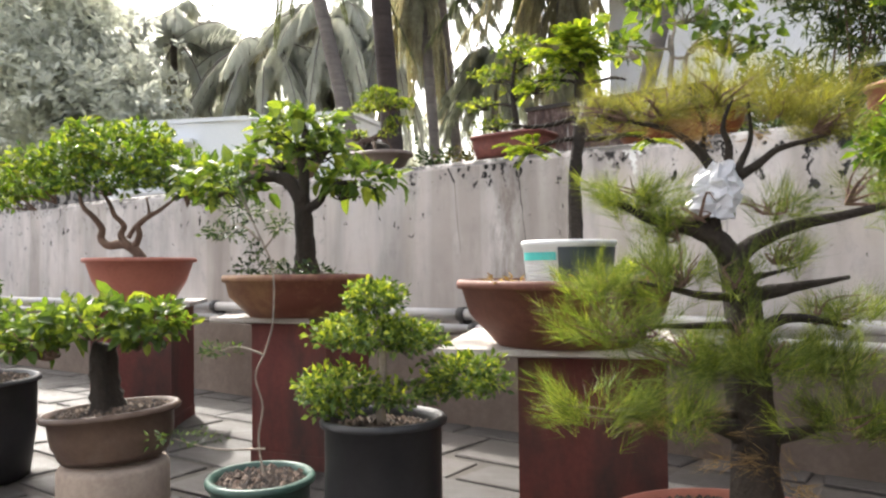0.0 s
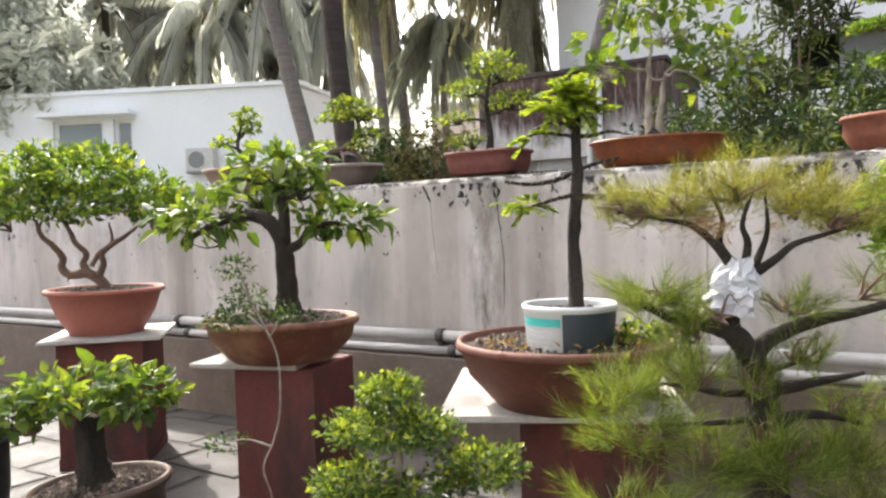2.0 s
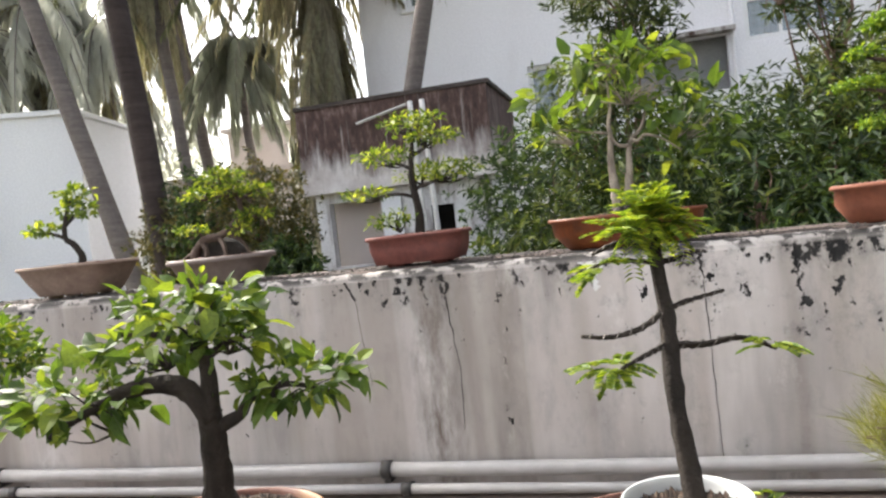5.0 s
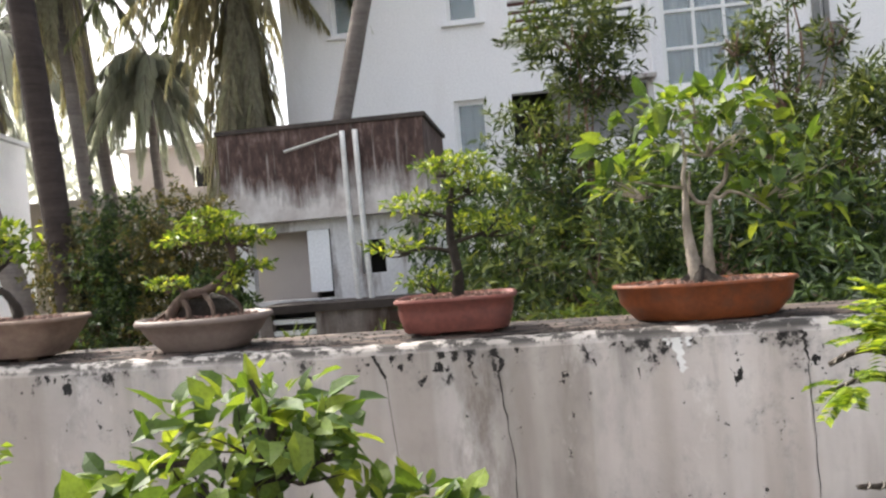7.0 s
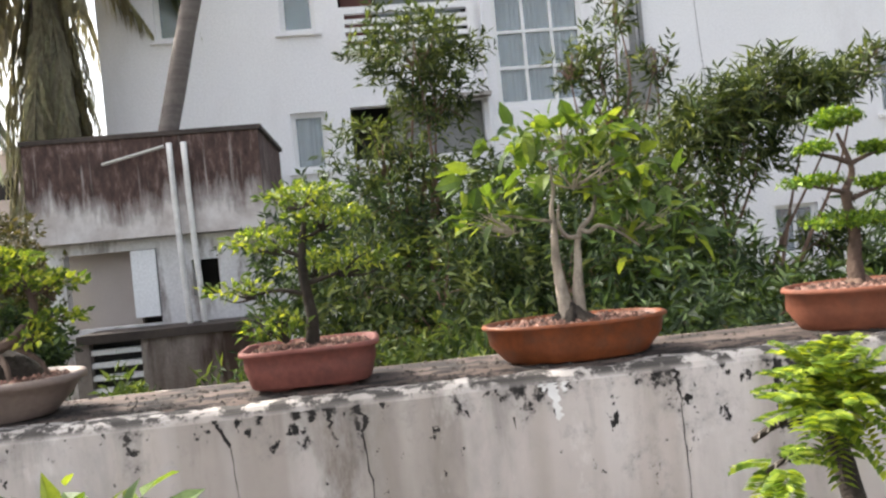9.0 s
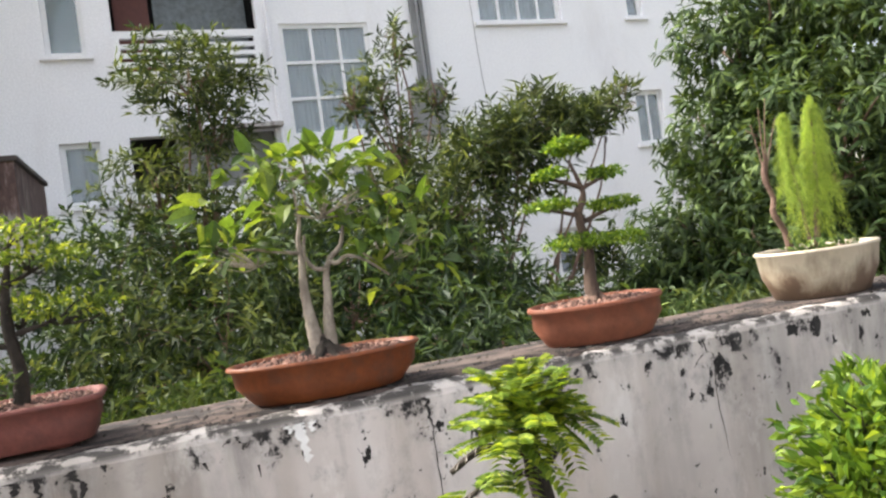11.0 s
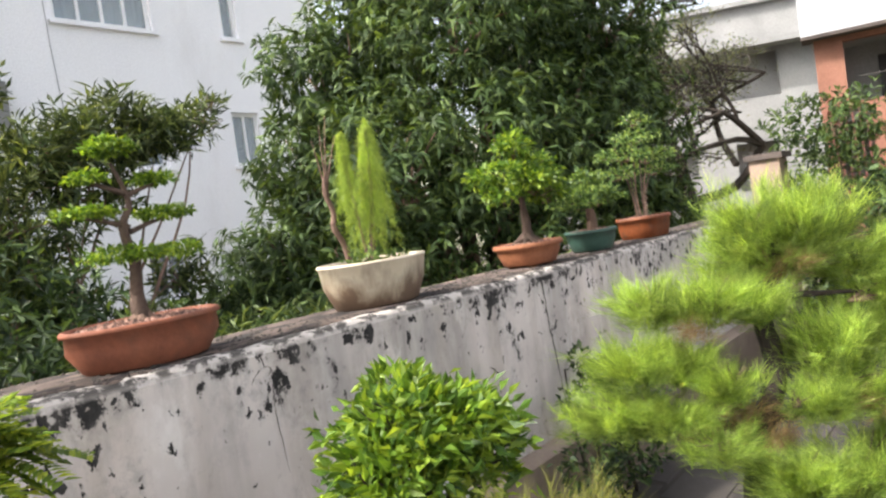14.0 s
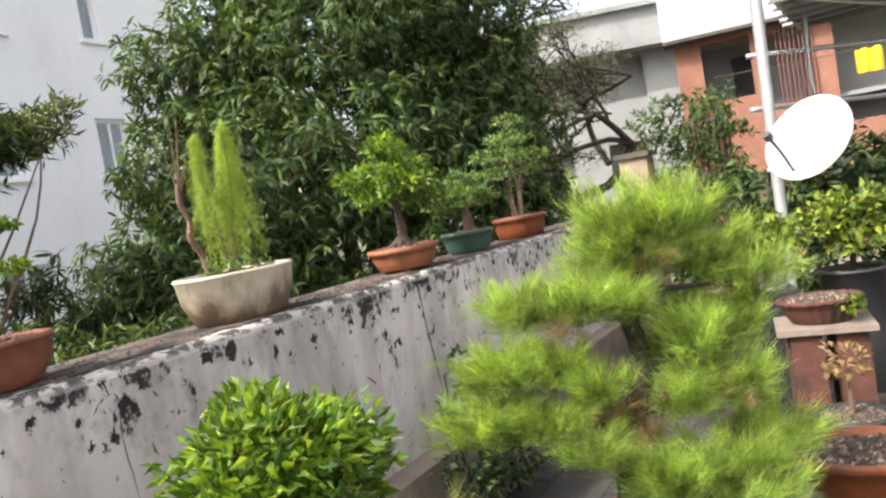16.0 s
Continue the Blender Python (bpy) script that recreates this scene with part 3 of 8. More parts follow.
def spline(pts, fine=3):
    P = np.asarray(pts, float)
    if len(P) < 3 or fine < 2:
        return P
    Q = np.concatenate([[2 * P[0] - P[1]], P, [2 * P[-1] - P[-2]]])
    out = []
    for i in range(1, len(Q) - 2):
        for t in np.arange(fine) / fine:
            a, b, c, d = Q[i - 1:i + 3]
            out.append(0.5 * (2 * b + (c - a) * t + (2 * a - 5 * b + 4 * c - d) * t * t + (3 * b - a - 3 * c + d) * t ** 3))
    return np.array(out + [P[-1]])


STUFF = {"twig_mass", "grit", "weed_tuft", "small_leaves", "rib_mass", "needles", "yellow_needles", "dry_needles", "dry_fronds", "plume_mass", "dry_leaves", "root_flare", "foliage", "crown"}


def part(name, geo, material, parent, label="", smooth=False):
    ob = new(name, geo.mesh(name, smooth) if isinstance(geo, Geo) else geo)
    if not ob.data.materials:
        ob.data.materials.append(material)
    ob.parent = parent
    if label:
        tagged(ob, label)
    if name in STUFF:
        tagged(ob, kind="stuff")
    return ob


def thing(name, m, label, category, group=""):
    e = new(name)
    e.empty_display_size = 0.05
    e.matrix_world = m
    return tagged(e, label, category, group)


def setting(name, geo, material, label, category="", smooth=False):
    ob = new(name, geo.mesh(name, smooth))
    ob.data.materials.append(material)
    return tagged(ob, label, category or name.split("_")[0], kind="structure")


def ball(rng, n, c, r, shell=0.35, flat=0.0):
    """Points in an ellipsoid, thicker towards its skin; flat cuts the underside."""
    d = rng.normal(size=(n, 3))
    d /= np.linalg.norm(d, axis=1)[:, None]
    if flat:
        d[:, 2] = np.where(d[:, 2] < 0, d[:, 2] * (1 - flat), d[:, 2])
    q = rng.uniform(shell, 1, n) ** 0.6
    lump = 1 + 0.18 * np.sin(d[:, 0] * 5 + c[0] * 9) * np.cos(d[:, 1] * 4 + c[2] * 7) + 0.1 * rng.normal(size=n)
    return np.asarray(c) + d * (q * lump)[:, None] * np.asarray(r), d


def pads(geo, rng, spec, size, kind="small", aspect=0.5, up=0.6, droop=0.15, spread=0.8):
    """Clouds of leaves: each row is a centre, radii and a number of leaves."""
    for c, r, n in spec:
        p, d = ball(rng, n, c, r, 0.3, 0.35)
        way = d * spread + rng.normal(size=(n, 3)) * 0.6 + np.array((0, 0, 0.15))
        nor = rng.normal(size=(n, 3)) * 0.45 + np.array((0, 0, up)) + d * 0.4
        L = size * rng.uniform(0.65, 1.25, n)
        geo.leaves(p, way, nor, L, L * aspect, kind, 0.2, droop)
    return geo


def tufts(geo, rng, spec, length, per=14, width=0.0014, up=0.3, out=0.9):
    """Pads of needle brushes along short branchlets that fan out from the pad's foot: each row is a centre, radii and a number of shoots."""
    for c, r, n in spec:
        m = max(4, n // 8)
        foot = np.array(c) - np.array((0, 0, r[2] * 1.1))
        d = rng.normal(size=(m, 3)) * (1.0, 1.0, 0.55) + np.array((0, 0, 0.12))
        d /= np.linalg.norm(d, axis=1)[:, None]
        tip = np.array(c) + d * np.array(r) * rng.uniform(0.55, 1.3, m)[:, None]
        k = rng.integers(0, m, n)
        run = (tip - foot)[k]
        p = foot + run * rng.uniform(0.35, 1.0, n)[:, None] + rng.normal(size=(n, 3)) * 0.013
        axis = run / np.linalg.norm(run, axis=1)[:, None] * out + np.array((0, 0, up)) + rng.normal(size=(n, 3)) * 0.28
        axis /= np.linalg.norm(axis, axis=1)[:, None]
        B, A = np.repeat(p, per, 0), np.repeat(axis, per, 0)
        R = rng.normal(size=B.shape)
        R -= A * (R * A).sum(1)[:, None]
        R /= np.linalg.norm(R, axis=1)[:, None]
        q = rng.uniform(0, 1, len(B))[:, None]
        W = A + R * (0.75 - 0.45 * q) * rng.uniform(0.5, 1.5, len(B))[:, None]
        B = B + A * (q * 0.75 - 0.55) * length
        geo.leaves(B, W, rng.normal(size=B.shape), length * rng.uniform(0.6, 1.1, len(B)) * (1.0 - 0.25 * q[:, 0]), width, "needle")
    return geo


def cells(u0, u1, z0, z1, holes, y0=0.0, th=0.3):
    """A wall of one piece with its openings cut through, reveals and all."""
    us = sorted({u0, u1, *[h[0] for h in holes], *[h[1] for h in holes]})
    zs = sorted({z0, z1, *[h[2] for h in holes], *[h[3] for h in holes]})
    n, m, g = len(us), len(zs), Geo()
    g.v = [(u, y, z) for y in (y0, y0 + th) for u in us for z in zs]

    def solid(i, j):
        return 0 <= i < n - 1 and 0 <= j < m - 1 and not any(h[0] <= us[i] and us[i + 1] <= h[1] and h[2] <= zs[j] and zs[j + 1] <= h[3] for h in holes)

    def at(i, j, k):
        return k * n * m + i * m + j
    for i in range(n - 1):
        for j in range(m - 1):
            if not solid(i, j):
                continue
            g.f += [(at(i, j, 0), at(i + 1, j, 0), at(i + 1, j + 1, 0), at(i, j + 1, 0)), (at(i, j, 1), at(i, j + 1, 1), at(i + 1, j + 1, 1), at(i + 1, j, 1))]
            for di, dj, a, b in ((-1, 0, (i, j), (i, j + 1)), (1, 0, (i + 1, j + 1), (i + 1, j)), (0, -1, (i + 1, j), (i, j)), (0, 1, (i, j + 1), (i + 1, j + 1))):
                if not solid(i + di, j + dj):
                    g.f.append((at(*a, 0), at(*b, 0), at(*b, 1), at(*a, 1)))
    return g


def window(name, house, u0, u1, z0, z1, cols=2, bars=(), sill=True, back=None, depth=0.16, label=""):
    """A framed window set into a facade that faces -y of its house: frame, mullions, panes, sill."""
    w, k = 0.10, 0.035
    us = np.linspace(u0 + w - k, u1 - w + k, cols + 1)
    zs = [z0 + w - k, *bars, z1 - w + k]
    gaps = [(us[i] + k, us[i + 1] - k, a + k, b - k) for i in range(cols) for a, b in zip(zs, zs[1:])]
    fr = part(name, cells(u0, u1, z0, z1, gaps, depth - 0.05, 0.07), M_FRAME, house, label)
    for a, b, c, d in gaps:
        part("pane", Geo().box(a, b, depth + 0.0, depth + 0.007, c, d), M_GLASS, fr)
    if back is None:
        m = int((u1 - u0) / 0.03)
        V = [(u0 + 0.01 + (u1 - u0 - 0.02) * i / m, depth + 0.11 + y + 0.022 * math.sin(i * 1.25 + math.sin(i * 0.37) * 2), z) for z in (z0, z1) for y in (0, 0.006) for i in range(m + 1)]
        k = m + 1
        F = [q for i in range(m) for q in ((i, i + 1, 2 * k + i + 1, 2 * k + i), (k + i + 1, k + i, 3 * k + i, 3 * k + i + 1))]
        part("curtain", Geo().add(V, F), M_CURTAIN, fr, smooth=True)
    else:
        # With M_DARK as back this is a black sheet painting the room's shade.
        part("blind_or_dark_sheet", Geo().box(u0 + 0.01, u1 - 0.01, depth + 0.10, depth + 0.13, z0, z1), back, fr)
    if sill:
        part("sill", Geo().box(u0 - 0.12, u1 + 0.12, -0.10, depth - 0.06, z0 - 0.09, z0 - 0.004), M_WHITE, fr)
    return fr


def glass():
    m, n, l, b, _ = nodes("window_glass")
    b.inputs["Base Color"].default_value = (0.75, 0.82, 0.86, 1)
    b.inputs["Roughness"].default_value = 0.06
    b.inputs["Transmission Weight"].default_value = 0.75
    b.inputs["IOR"].default_value = 1.45
    return m


M_GLASS = glass()

# ---- terrace: floor, parapet, pipes ----
WT, WY0, WY1 = 1.24, 3.0, 3.42
setting("ground", Geo().box(-400, 400, -400, 400, -1.6, -0.6), M_GROUND, "bare earth with leaf litter and weeds beyond the parapet", "ground")
floor = setting("floor", Geo().box(-9.2, 8.4, -3.2, 2.996, -0.59, -0.007), M_JOINT, "terrace floor of rough grey stone slabs with open joints", "floor")
setting("wall_house_side", Geo().box(-9.2, 8.4, -3.45, -3.2, -0.59, 3.2), M_WHITE, "plain whitewashed wall behind the terrace", "wall")
setting("wall_far_end", Geo().box(-9.45, -9.2, -3.45, 3.42, -0.59, 1.5), M_WALL, "low whitewashed end wall of the terrace", "wall")


def parapet_shape():
    """The parapet's body: its front top edge worn round and a little uneven."""
    rng = np.random.default_rng(4)
    prof = [(0.0, -0.59), (0.0, 0.6), (0.0, WT - 0.034), (0.004, WT - 0.018), (0.013, WT - 0.006), (0.030, WT), (WY1 - WY0, WT), (WY1 - WY0, -0.59)]
    xs = np.linspace(-5.6, 6.6, 245)
    dip = np.convolve(rng.normal(size=len(xs) + 8), np.ones(9) / 9, "valid")
    V = [(x, WY0 + y + (0.004 * abs(d) if 2 < j < 6 else 0), z - (0.005 * abs(d) if 3 < j < 6 else 0)) for x, d in zip(xs, dip) for j, (y, z) in enumerate(prof)]
    k = len(prof)
    F = [(i * k + j, (i + 1) * k + j, (i + 1) * k + (j + 1) % k, i * k + (j + 1) % k) for i in range(len(xs) - 1) for j in range(k)]
    F += [tuple(range(k)), tuple((len(xs) - 1) * k + j for j in range(k))[::-1]]
    return Geo().add(V, F)


parapet = setting("wall_parapet", parapet_shape(), M_WALL, "whitewashed terrace parapet with black mould, run marks and cracks", "wall")
setting("wall_parapet_raised", Geo().box(-9.2, -5.602, WY0, WY1, -0.59, 1.47), M_WALL, "raised end of the whitewashed terrace parapet", "wall")
setting("wall_return", Geo().box(6.602, 6.85, -3.2, WY1, -0.59, 0.35), M_PLINTH, "low cement return wall at the terrace's end", "wall")


def coping():
    """The coping: worn cement along the top, its front edge broken and uneven."""
    rng = np.random.default_rng(5)
    g, xs = Geo(), np.arange(-5.6, 6.601, 0.05)
    ph = rng.uniform(0, 6, 4)
    V = []
    for x in xs:
        w = 0.010 * math.sin(7 * x + ph[0]) + 0.012 * math.sin(17 * x + ph[1]) + rng.normal() * 0.008
        h = 0.0012 * math.sin(5 * x + ph[2]) + rng.normal() * 0.0006
        V += [(x, WY0 + 0.052 + w * 1.3, WT - 0.004), (x, WY0 + 0.058 + w * 1.3, WT + 0.002 + h), (x, WY0 + 0.2, WT + 0.004 + h), (x, WY1 - 0.02, WT + 0.003 + h), (x, WY1 + 0.006, WT - 0.03)]
    F = [(i * 5 + j, (i + 1) * 5 + j, (i + 1) * 5 + j + 1, i * 5 + j + 1) for i in range(len(xs) - 1) for j in range(4)]
    g.add(V, F)
    ob = part("coping", g, M_COPE, parapet, "grey-brown cement coping with black lichen", True)
    return ob


coping()


def crumbs():
    """Dirt, grit and dead moss that lie along the coping."""
    rng, g = np.random.default_rng(6), Geo()
    n = 2600
    x, y = rng.uniform(-5.2, 6.2, n), WY0 + 0.03 + 0.37 * rng.beta(1.2, 1.6, n)
    for a, b, r, t in zip(x, y, rng.uniform(0.003, 0.013, n), rng.uniform(0, 6.28, n)):
        c, e = r * math.cos(t), r * math.sin(t)
        z = WT + 0.003
        g.add([(a - c, b - e, z), (a + e * 0.7, b - c * 0.7, z), (a + c, b + e, z), (a - e * 0.7, b + c * 0.7, z), (a + c * 0.2, b, z + r * 0.7)], [(0, 1, 4), (1, 2, 4), (2, 3, 4), (3, 0, 4)])
    tagged(part("crumb_mass", g, M_JOINT, parapet, "dark grit and dead moss on the coping"), kind="stuff")


crumbs()


def crack(pts, width, seed=0, mat=None, name="crack", off=0.003):
    """A crack or run mark down the parapet's face: a thin jagged strip, x and z along the wall."""
    rng = np.random.default_rng(seed)
    P = spline([(x, WY0 - off, z) for x, z in pts], 6)
    P[:, 0] += rng.normal(size=len(P)) * min(width * 0.35, 0.0035)
    w = width * (0.45 + 0.6 * rng.random(len(P))) * np.linspace(1.15, 0.55, len(P))
    w[-1] = 0.0006
    V = [q for p, k in zip(P, w) for q in ((p[0] - k / 2, p[1], p[2]), (p[0] + k / 2, p[1], p[2]))]
    F = [(2 * i, 2 * i + 1, 2 * i + 3, 2 * i + 2) for i in range(len(P) - 1)]
    part(name, Geo().add(V, F), mat or M_CRACK, parapet)


crack([(-1.86, 1.209), (-1.85, 1.19), (-1.82, 1.13)], 0.018, 1)
crack([(-1.82, 1.13), (-1.81, 0.98), (-1.79, 0.8)], 0.003, 31)
crack([(-1.47, 1.209), (-1.475, 1.19), (-1.45, 1.17), (-1.465, 1.13)], 0.024, 2)
crack([(-1.465, 1.13), (-1.45, 1.0), (-1.435, 0.85), (-1.44, 0.62)], 0.005, 32)
crack([(-1.085, 1.209), (-1.08, 1.2), (-1.07, 1.17)], 0.01, 3)
crack([(-1.60, 1.209), (-1.598, 1.195), (-1.60, 1.175)], 0.028, 13, name="mould_run")
crack([(-1.55, 1.209), (-1.553, 1.20), (-1.55, 1.15)], 0.020, 14, name="mould_run")
crack([(-1.64, 1.209), (-1.64, 1.20), (-1.642, 1.185)], 0.034, 15, name="mould_run")
crack([(-1.74, 1.209), (-1.738, 1.20), (-1.74, 1.185)], 0.022, 16, name="mould_run")
crack([(-0.565, 1.209), (-0.555, 1.17), (-0.552, 1.11)], 0.012, 4)
crack([(-0.552, 1.11), (-0.548, 0.95), (-0.545, 0.75), (-0.54, 0.45)], 0.004, 33)
crack([(0.42, 1.209), (0.43, 1.17), (0.46, 1.14), (0.45, 1.02), (0.47, 0.8)], 0.006, 5)
crack([(0.43, 1.165), (0.39, 1.145), (0.375, 1.12)], 0.008, 6)
crack([(2.15, 1.209), (2.16, 1.1), (2.17, 0.95), (2.2, 0.8), (2.23, 0.55)], 0.014, 7)
crack([(-2.75, 1.209), (-2.75, 1.19), (-2.74, 1.15)], 0.008, 8)
crack([(-2.3, 0.99), (-2.29, 0.96)], 0.008, 9)
crack([(-1.17, 1.16), (-1.16, 1.135)], 0.01, 10)
crack([(-1.04, 1.125), (-1.04, 1.09)], 0.007, 11)
crack([(1.63, 0.87), (1.67, 0.845), (1.69, 0.82)], 0.014, 12)


crack([(-0.92, 1.209), (-0.925, 1.20), (-0.915, 1.15), (-0.91, 1.10)], 0.042, 70, M_DRIP, "lime_run", 0.0035)
crack([(-0.885, 1.209), (-0.89, 1.20), (-0.888, 1.18)], 0.025, 71, M_DRIP, "lime_run", 0.004)
crack([(-0.955, 1.209), (-0.95, 1.20), (-0.945, 1.185)], 0.02, 72, M_DRIP, "lime_run", 0.0045)

setting("wall_plinth", Geo().box(-9.19, 6.6, 2.86, 2.997, -0.011, 0.405), M_PLINTH, "bare cement plinth along the foot of the parapet", "wall")


def water_pipes():
    for r, y, z, label, ends in ((0.027, 2.93, 0.50, "white plastic water pipe along the parapet", (-1.74, -3.555, 0.4)), (0.019, 2.90, 0.437, "thin grey water pipe along the parapet's foot", (-1.66, -3.45, 0.5))):
        p = thing("water_pipe", pose(0, y, z), label, "pipe")
        xs = [-9.0, ends[1], ends[0], ends[2], 1.25]
        for a, b in zip(xs, xs[1:]):
            part("pipe_length", Geo().tube([(a + 0.02, 0, 0), ((a + b) / 2, 0.002, -0.004), (b - 0.02, 0, 0)], (r, r), 12), M_PIPE, p, smooth=True)
        for x in ends:
            part("coupling", Geo().tube([(x - 0.017, 0, 0), (x + 0.017, 0, 0)], (r * 1.3, r * 1.3), 12), M_CLIP, p, smooth=True)
            part("bracket", Geo().box(x - 0.012, x + 0.012, -0.01, 0.065, -z + 0.407 if r < 0.02 else -0.05, 0.005), M_CLIP, p)


water_pipes()

# ---- the white apartment house behind the parapet ----
HX, HZ = (lambda x: -1.2 + (x + 1.2) * 1.214), (lambda z: 1.6 + (z - 1.6) * 1.214)
house = thing("apartment_house", pose(0, 18.05, 0), "white painted apartment house with framed windows and a slotted balcony", "house")
OPEN = dict(U0=(-5.0, -4.5, 5.87, 7.1), U1=(-2.7, -2.05, 5.87, 7.1), A=(-2.68, -2.03, 3.25, 4.35), porch=(-1.55, 1.02, 3.37, 4.38), balcony=(-1.6, 0.93, 5.55, 8.0), BW=(1.33, 3.10, 4.18, 6.37),
            C=(5.55, 7.57, 6.32, 7.6), D2=(9.3, 9.72, 6.37, 7.6), D=(9.2, 9.95, 3.45, 4.68), E=(6.95, 7.5, 3.47, 4.6), G=(6.7, 7.62, 0.75, 1.78), F=(2.39, 2.8, 3.0, 3.52))
OPEN = {k: (HX(a), HX(b), HZ(c), HZ(d)) for k, (a, b, c, d) in OPEN.items()}
g = cells(HX(-6.03), HX(12.24), -0.6, 11.0, list(OPEN.values()), 0, 0.3)
part("facade", g, M_WHITE, house)
for x in (HX(12.24) - 0.3, HX(-6.03)):
    part("side_wall", Geo().box(x, x + 0.3, 0.302, 9, -0.6, 11), M_WHITE, house)
part("rear_wall", Geo().box(HX(-6.03), HX(12.24), 9.002, 9.2, -0.6, 11), M_WHITE, house)
part("roof", Geo().box(HX(-6.03) - 0.2, HX(12.24) + 0.2, -0.2, 9.4, 11.002, 11.2), M_WHITE, house)
# One black sheet stands in for the unlit rooms.
part("room_shade_sheet", Geo().box(HX(-6.03) + 0.35, HX(12.24) - 0.35, 1.3, 1.4, -0.55, 10.9), M_DARK, house)
for k, cols, bars, back in (("U0", 1, (), M_GREENCLOTH), ("U1", 1, (), M_GREENCLOTH), ("A", 1, (), None), ("C", 4, (), None), ("D2", 1, (), M_DARK), ("D", 2, (), M_DARK), ("E", 1, (), M_DARK), ("G", 2, (), M_DARK), ("F", 1, (), M_DARK)):
    window("window", house, *OPEN[k], cols, bars, True, back)
a, b, c, d = OPEN["BW"]
window("tall_window", house, a, b, c, d, 3, (c + 0.9, c + 1.75), False, None, 0.1, "tall white window of nine panes")
a, b, c, d = OPEN["balcony"]
g = Geo().box(a - 0.05, b + 0.05, -0.14, -0.002, HZ(5.39), HZ(5.52)).box(a - 0.05, b + 0.05, -0.14, -0.002, HZ(6.12), HZ(6.25))
g.box(a - 0.05, a + 0.12, -0.14, -0.002, HZ(5.52), HZ(6.12)).box(b - 0.12, b + 0.05, -0.14, -0.002, HZ(5.52), HZ(6.12))
bal = part("balcony_parapet", g, M_WHITE, house, "white balcony front with long slots")
for z in (5.62, 5.78, 5.94):
    part("slat", Geo().box(a + 0.12, b - 0.12, -0.12, -0.03, HZ(z), HZ(z) + 0.10), M_WHITE, bal)
part("balcony_floor", Geo().box(a, b, 0.0, 1.28, HZ(5.40), HZ(5.54)), M_WHITE, house)
part("balcony_door", Geo().box(a + 0.05, a + 0.8, 0.9, 0.95, HZ(5.56), HZ(7.9)), M_MAROON, house)
part("balcony_glazing", Geo().box(a + 0.9, b - 0.1, 0.9, 0.95, HZ(5.56), HZ(7.9)), M_CURTAIN, house)
a, b, c, d = OPEN["porch"]
part("canopy", Geo().box(a + 0.9, b + 0.15, -0.35, -0.003, d + 0.003, d + 0.09), M_STAINED, house, "dark-edged concrete canopy")
part("porch_wall", Geo().box(a + 0.95, b, 0.35, 0.4, c, d), M_GREYH, house)
part("duct", Geo().box(HX(4.02), HX(4.14), -0.12, -0.003, HZ(5.05), 11).box(HX(4.22), HX(4.30), -0.1, -0.003, HZ(5.05), 11), M_GREYH, house, "grey vertical service ducts")
part("meter_box", Geo().box(HX(3.8), HX(4.43), -0.35, -0.003, HZ(4.0), HZ(5.03)), M_GREYH, house, "grey concrete box on the facade")
part("rainwater_pipe", Geo().tube([(HX(1.12), -0.06, -0.6), (HX(1.12), -0.06, 5), (HX(1.12), -0.06, 11)], (0.05, 0.05), 8), M_WHITE, house, smooth=True)
part("cable", Geo().tube([(HX(5.35), -0.015, 11), (HX(5.42), -0.015, HZ(5.8)), (HX(5.52), -0.015, HZ(4.2))], (0.007, 0.007), 5), M_GREYH, house)

# ---- the stained tank house ----
tank = thing("tank_house", pose(0, 12.2, 0), "rain-stained concrete tank house with a blackened roof edge", "outbuilding")
part("tank_wall", Geo().box(-6.35, -2.95, 0, 2.6, 2.15, 3.62), M_TANK, tank)
part("roof_slab", Geo().box(-6.38, -2.90, -0.03, 2.65, 3.622, 3.69), M_TOPDARK, tank, "blackened roof slab")
g = cells(-6.25, -3.05, -0.6, 2.14, [(-6.0, -4.65, 0.85, 1.98), (-4.15, -3.75, 1.2, 1.75)], 0.25, 0.2)
part("lower_wall", g, M_OLDPAINT, tank, "whitewashed lower wall with a doorway")
part("lower_side", Geo().box(-3.25, -3.05, 0.452, 2.5, -0.6, 2.14), M_OLDPAINT, tank)
# Shade inside the doorway, painted as a black sheet.
part("doorway_shade_sheet", Geo().box(-6.1, -3.3, 1.4, 1.45, -0.55, 2.1), M_DARK, tank)
part("inner_wall", Geo().box(-6.1, -5.08, 0.7, 0.8, -0.55, 2.1), M_FAR, tank, "bare pinkish inner wall behind the doorway")
part("open_door", Geo().box(-5.02, -4.66, 0.2, 0.24, 0.96, 1.97), M_WHITE2, tank)
for x in (-4.24, -4.03):
    part("drain_pipe", Geo().tube([(x, -0.05, 3.5), (x + 0.02, -0.05, 2.2), (x + 0.12, -0.05, -0.6)], (0.045, 0.045), 8), M_DRAIN, tank, smooth=True)
part("ledge", Geo().box(-5.6, -3.0, -0.6, 0.248, 0.70, 0.82), M_TOPDARK, tank)
jali = part("jali_wall", Geo().box(-5.65, -3.0, -0.55, -0.35, -0.6, -0.02).box(-5.65, -5.45, -0.55, -0.35, -0.018, 0.698).box(-4.75, -3.0, -0.55, -0.35, -0.018, 0.698), M_LOWSTAIN, tank, "stained wall with a block of pierced bricks")
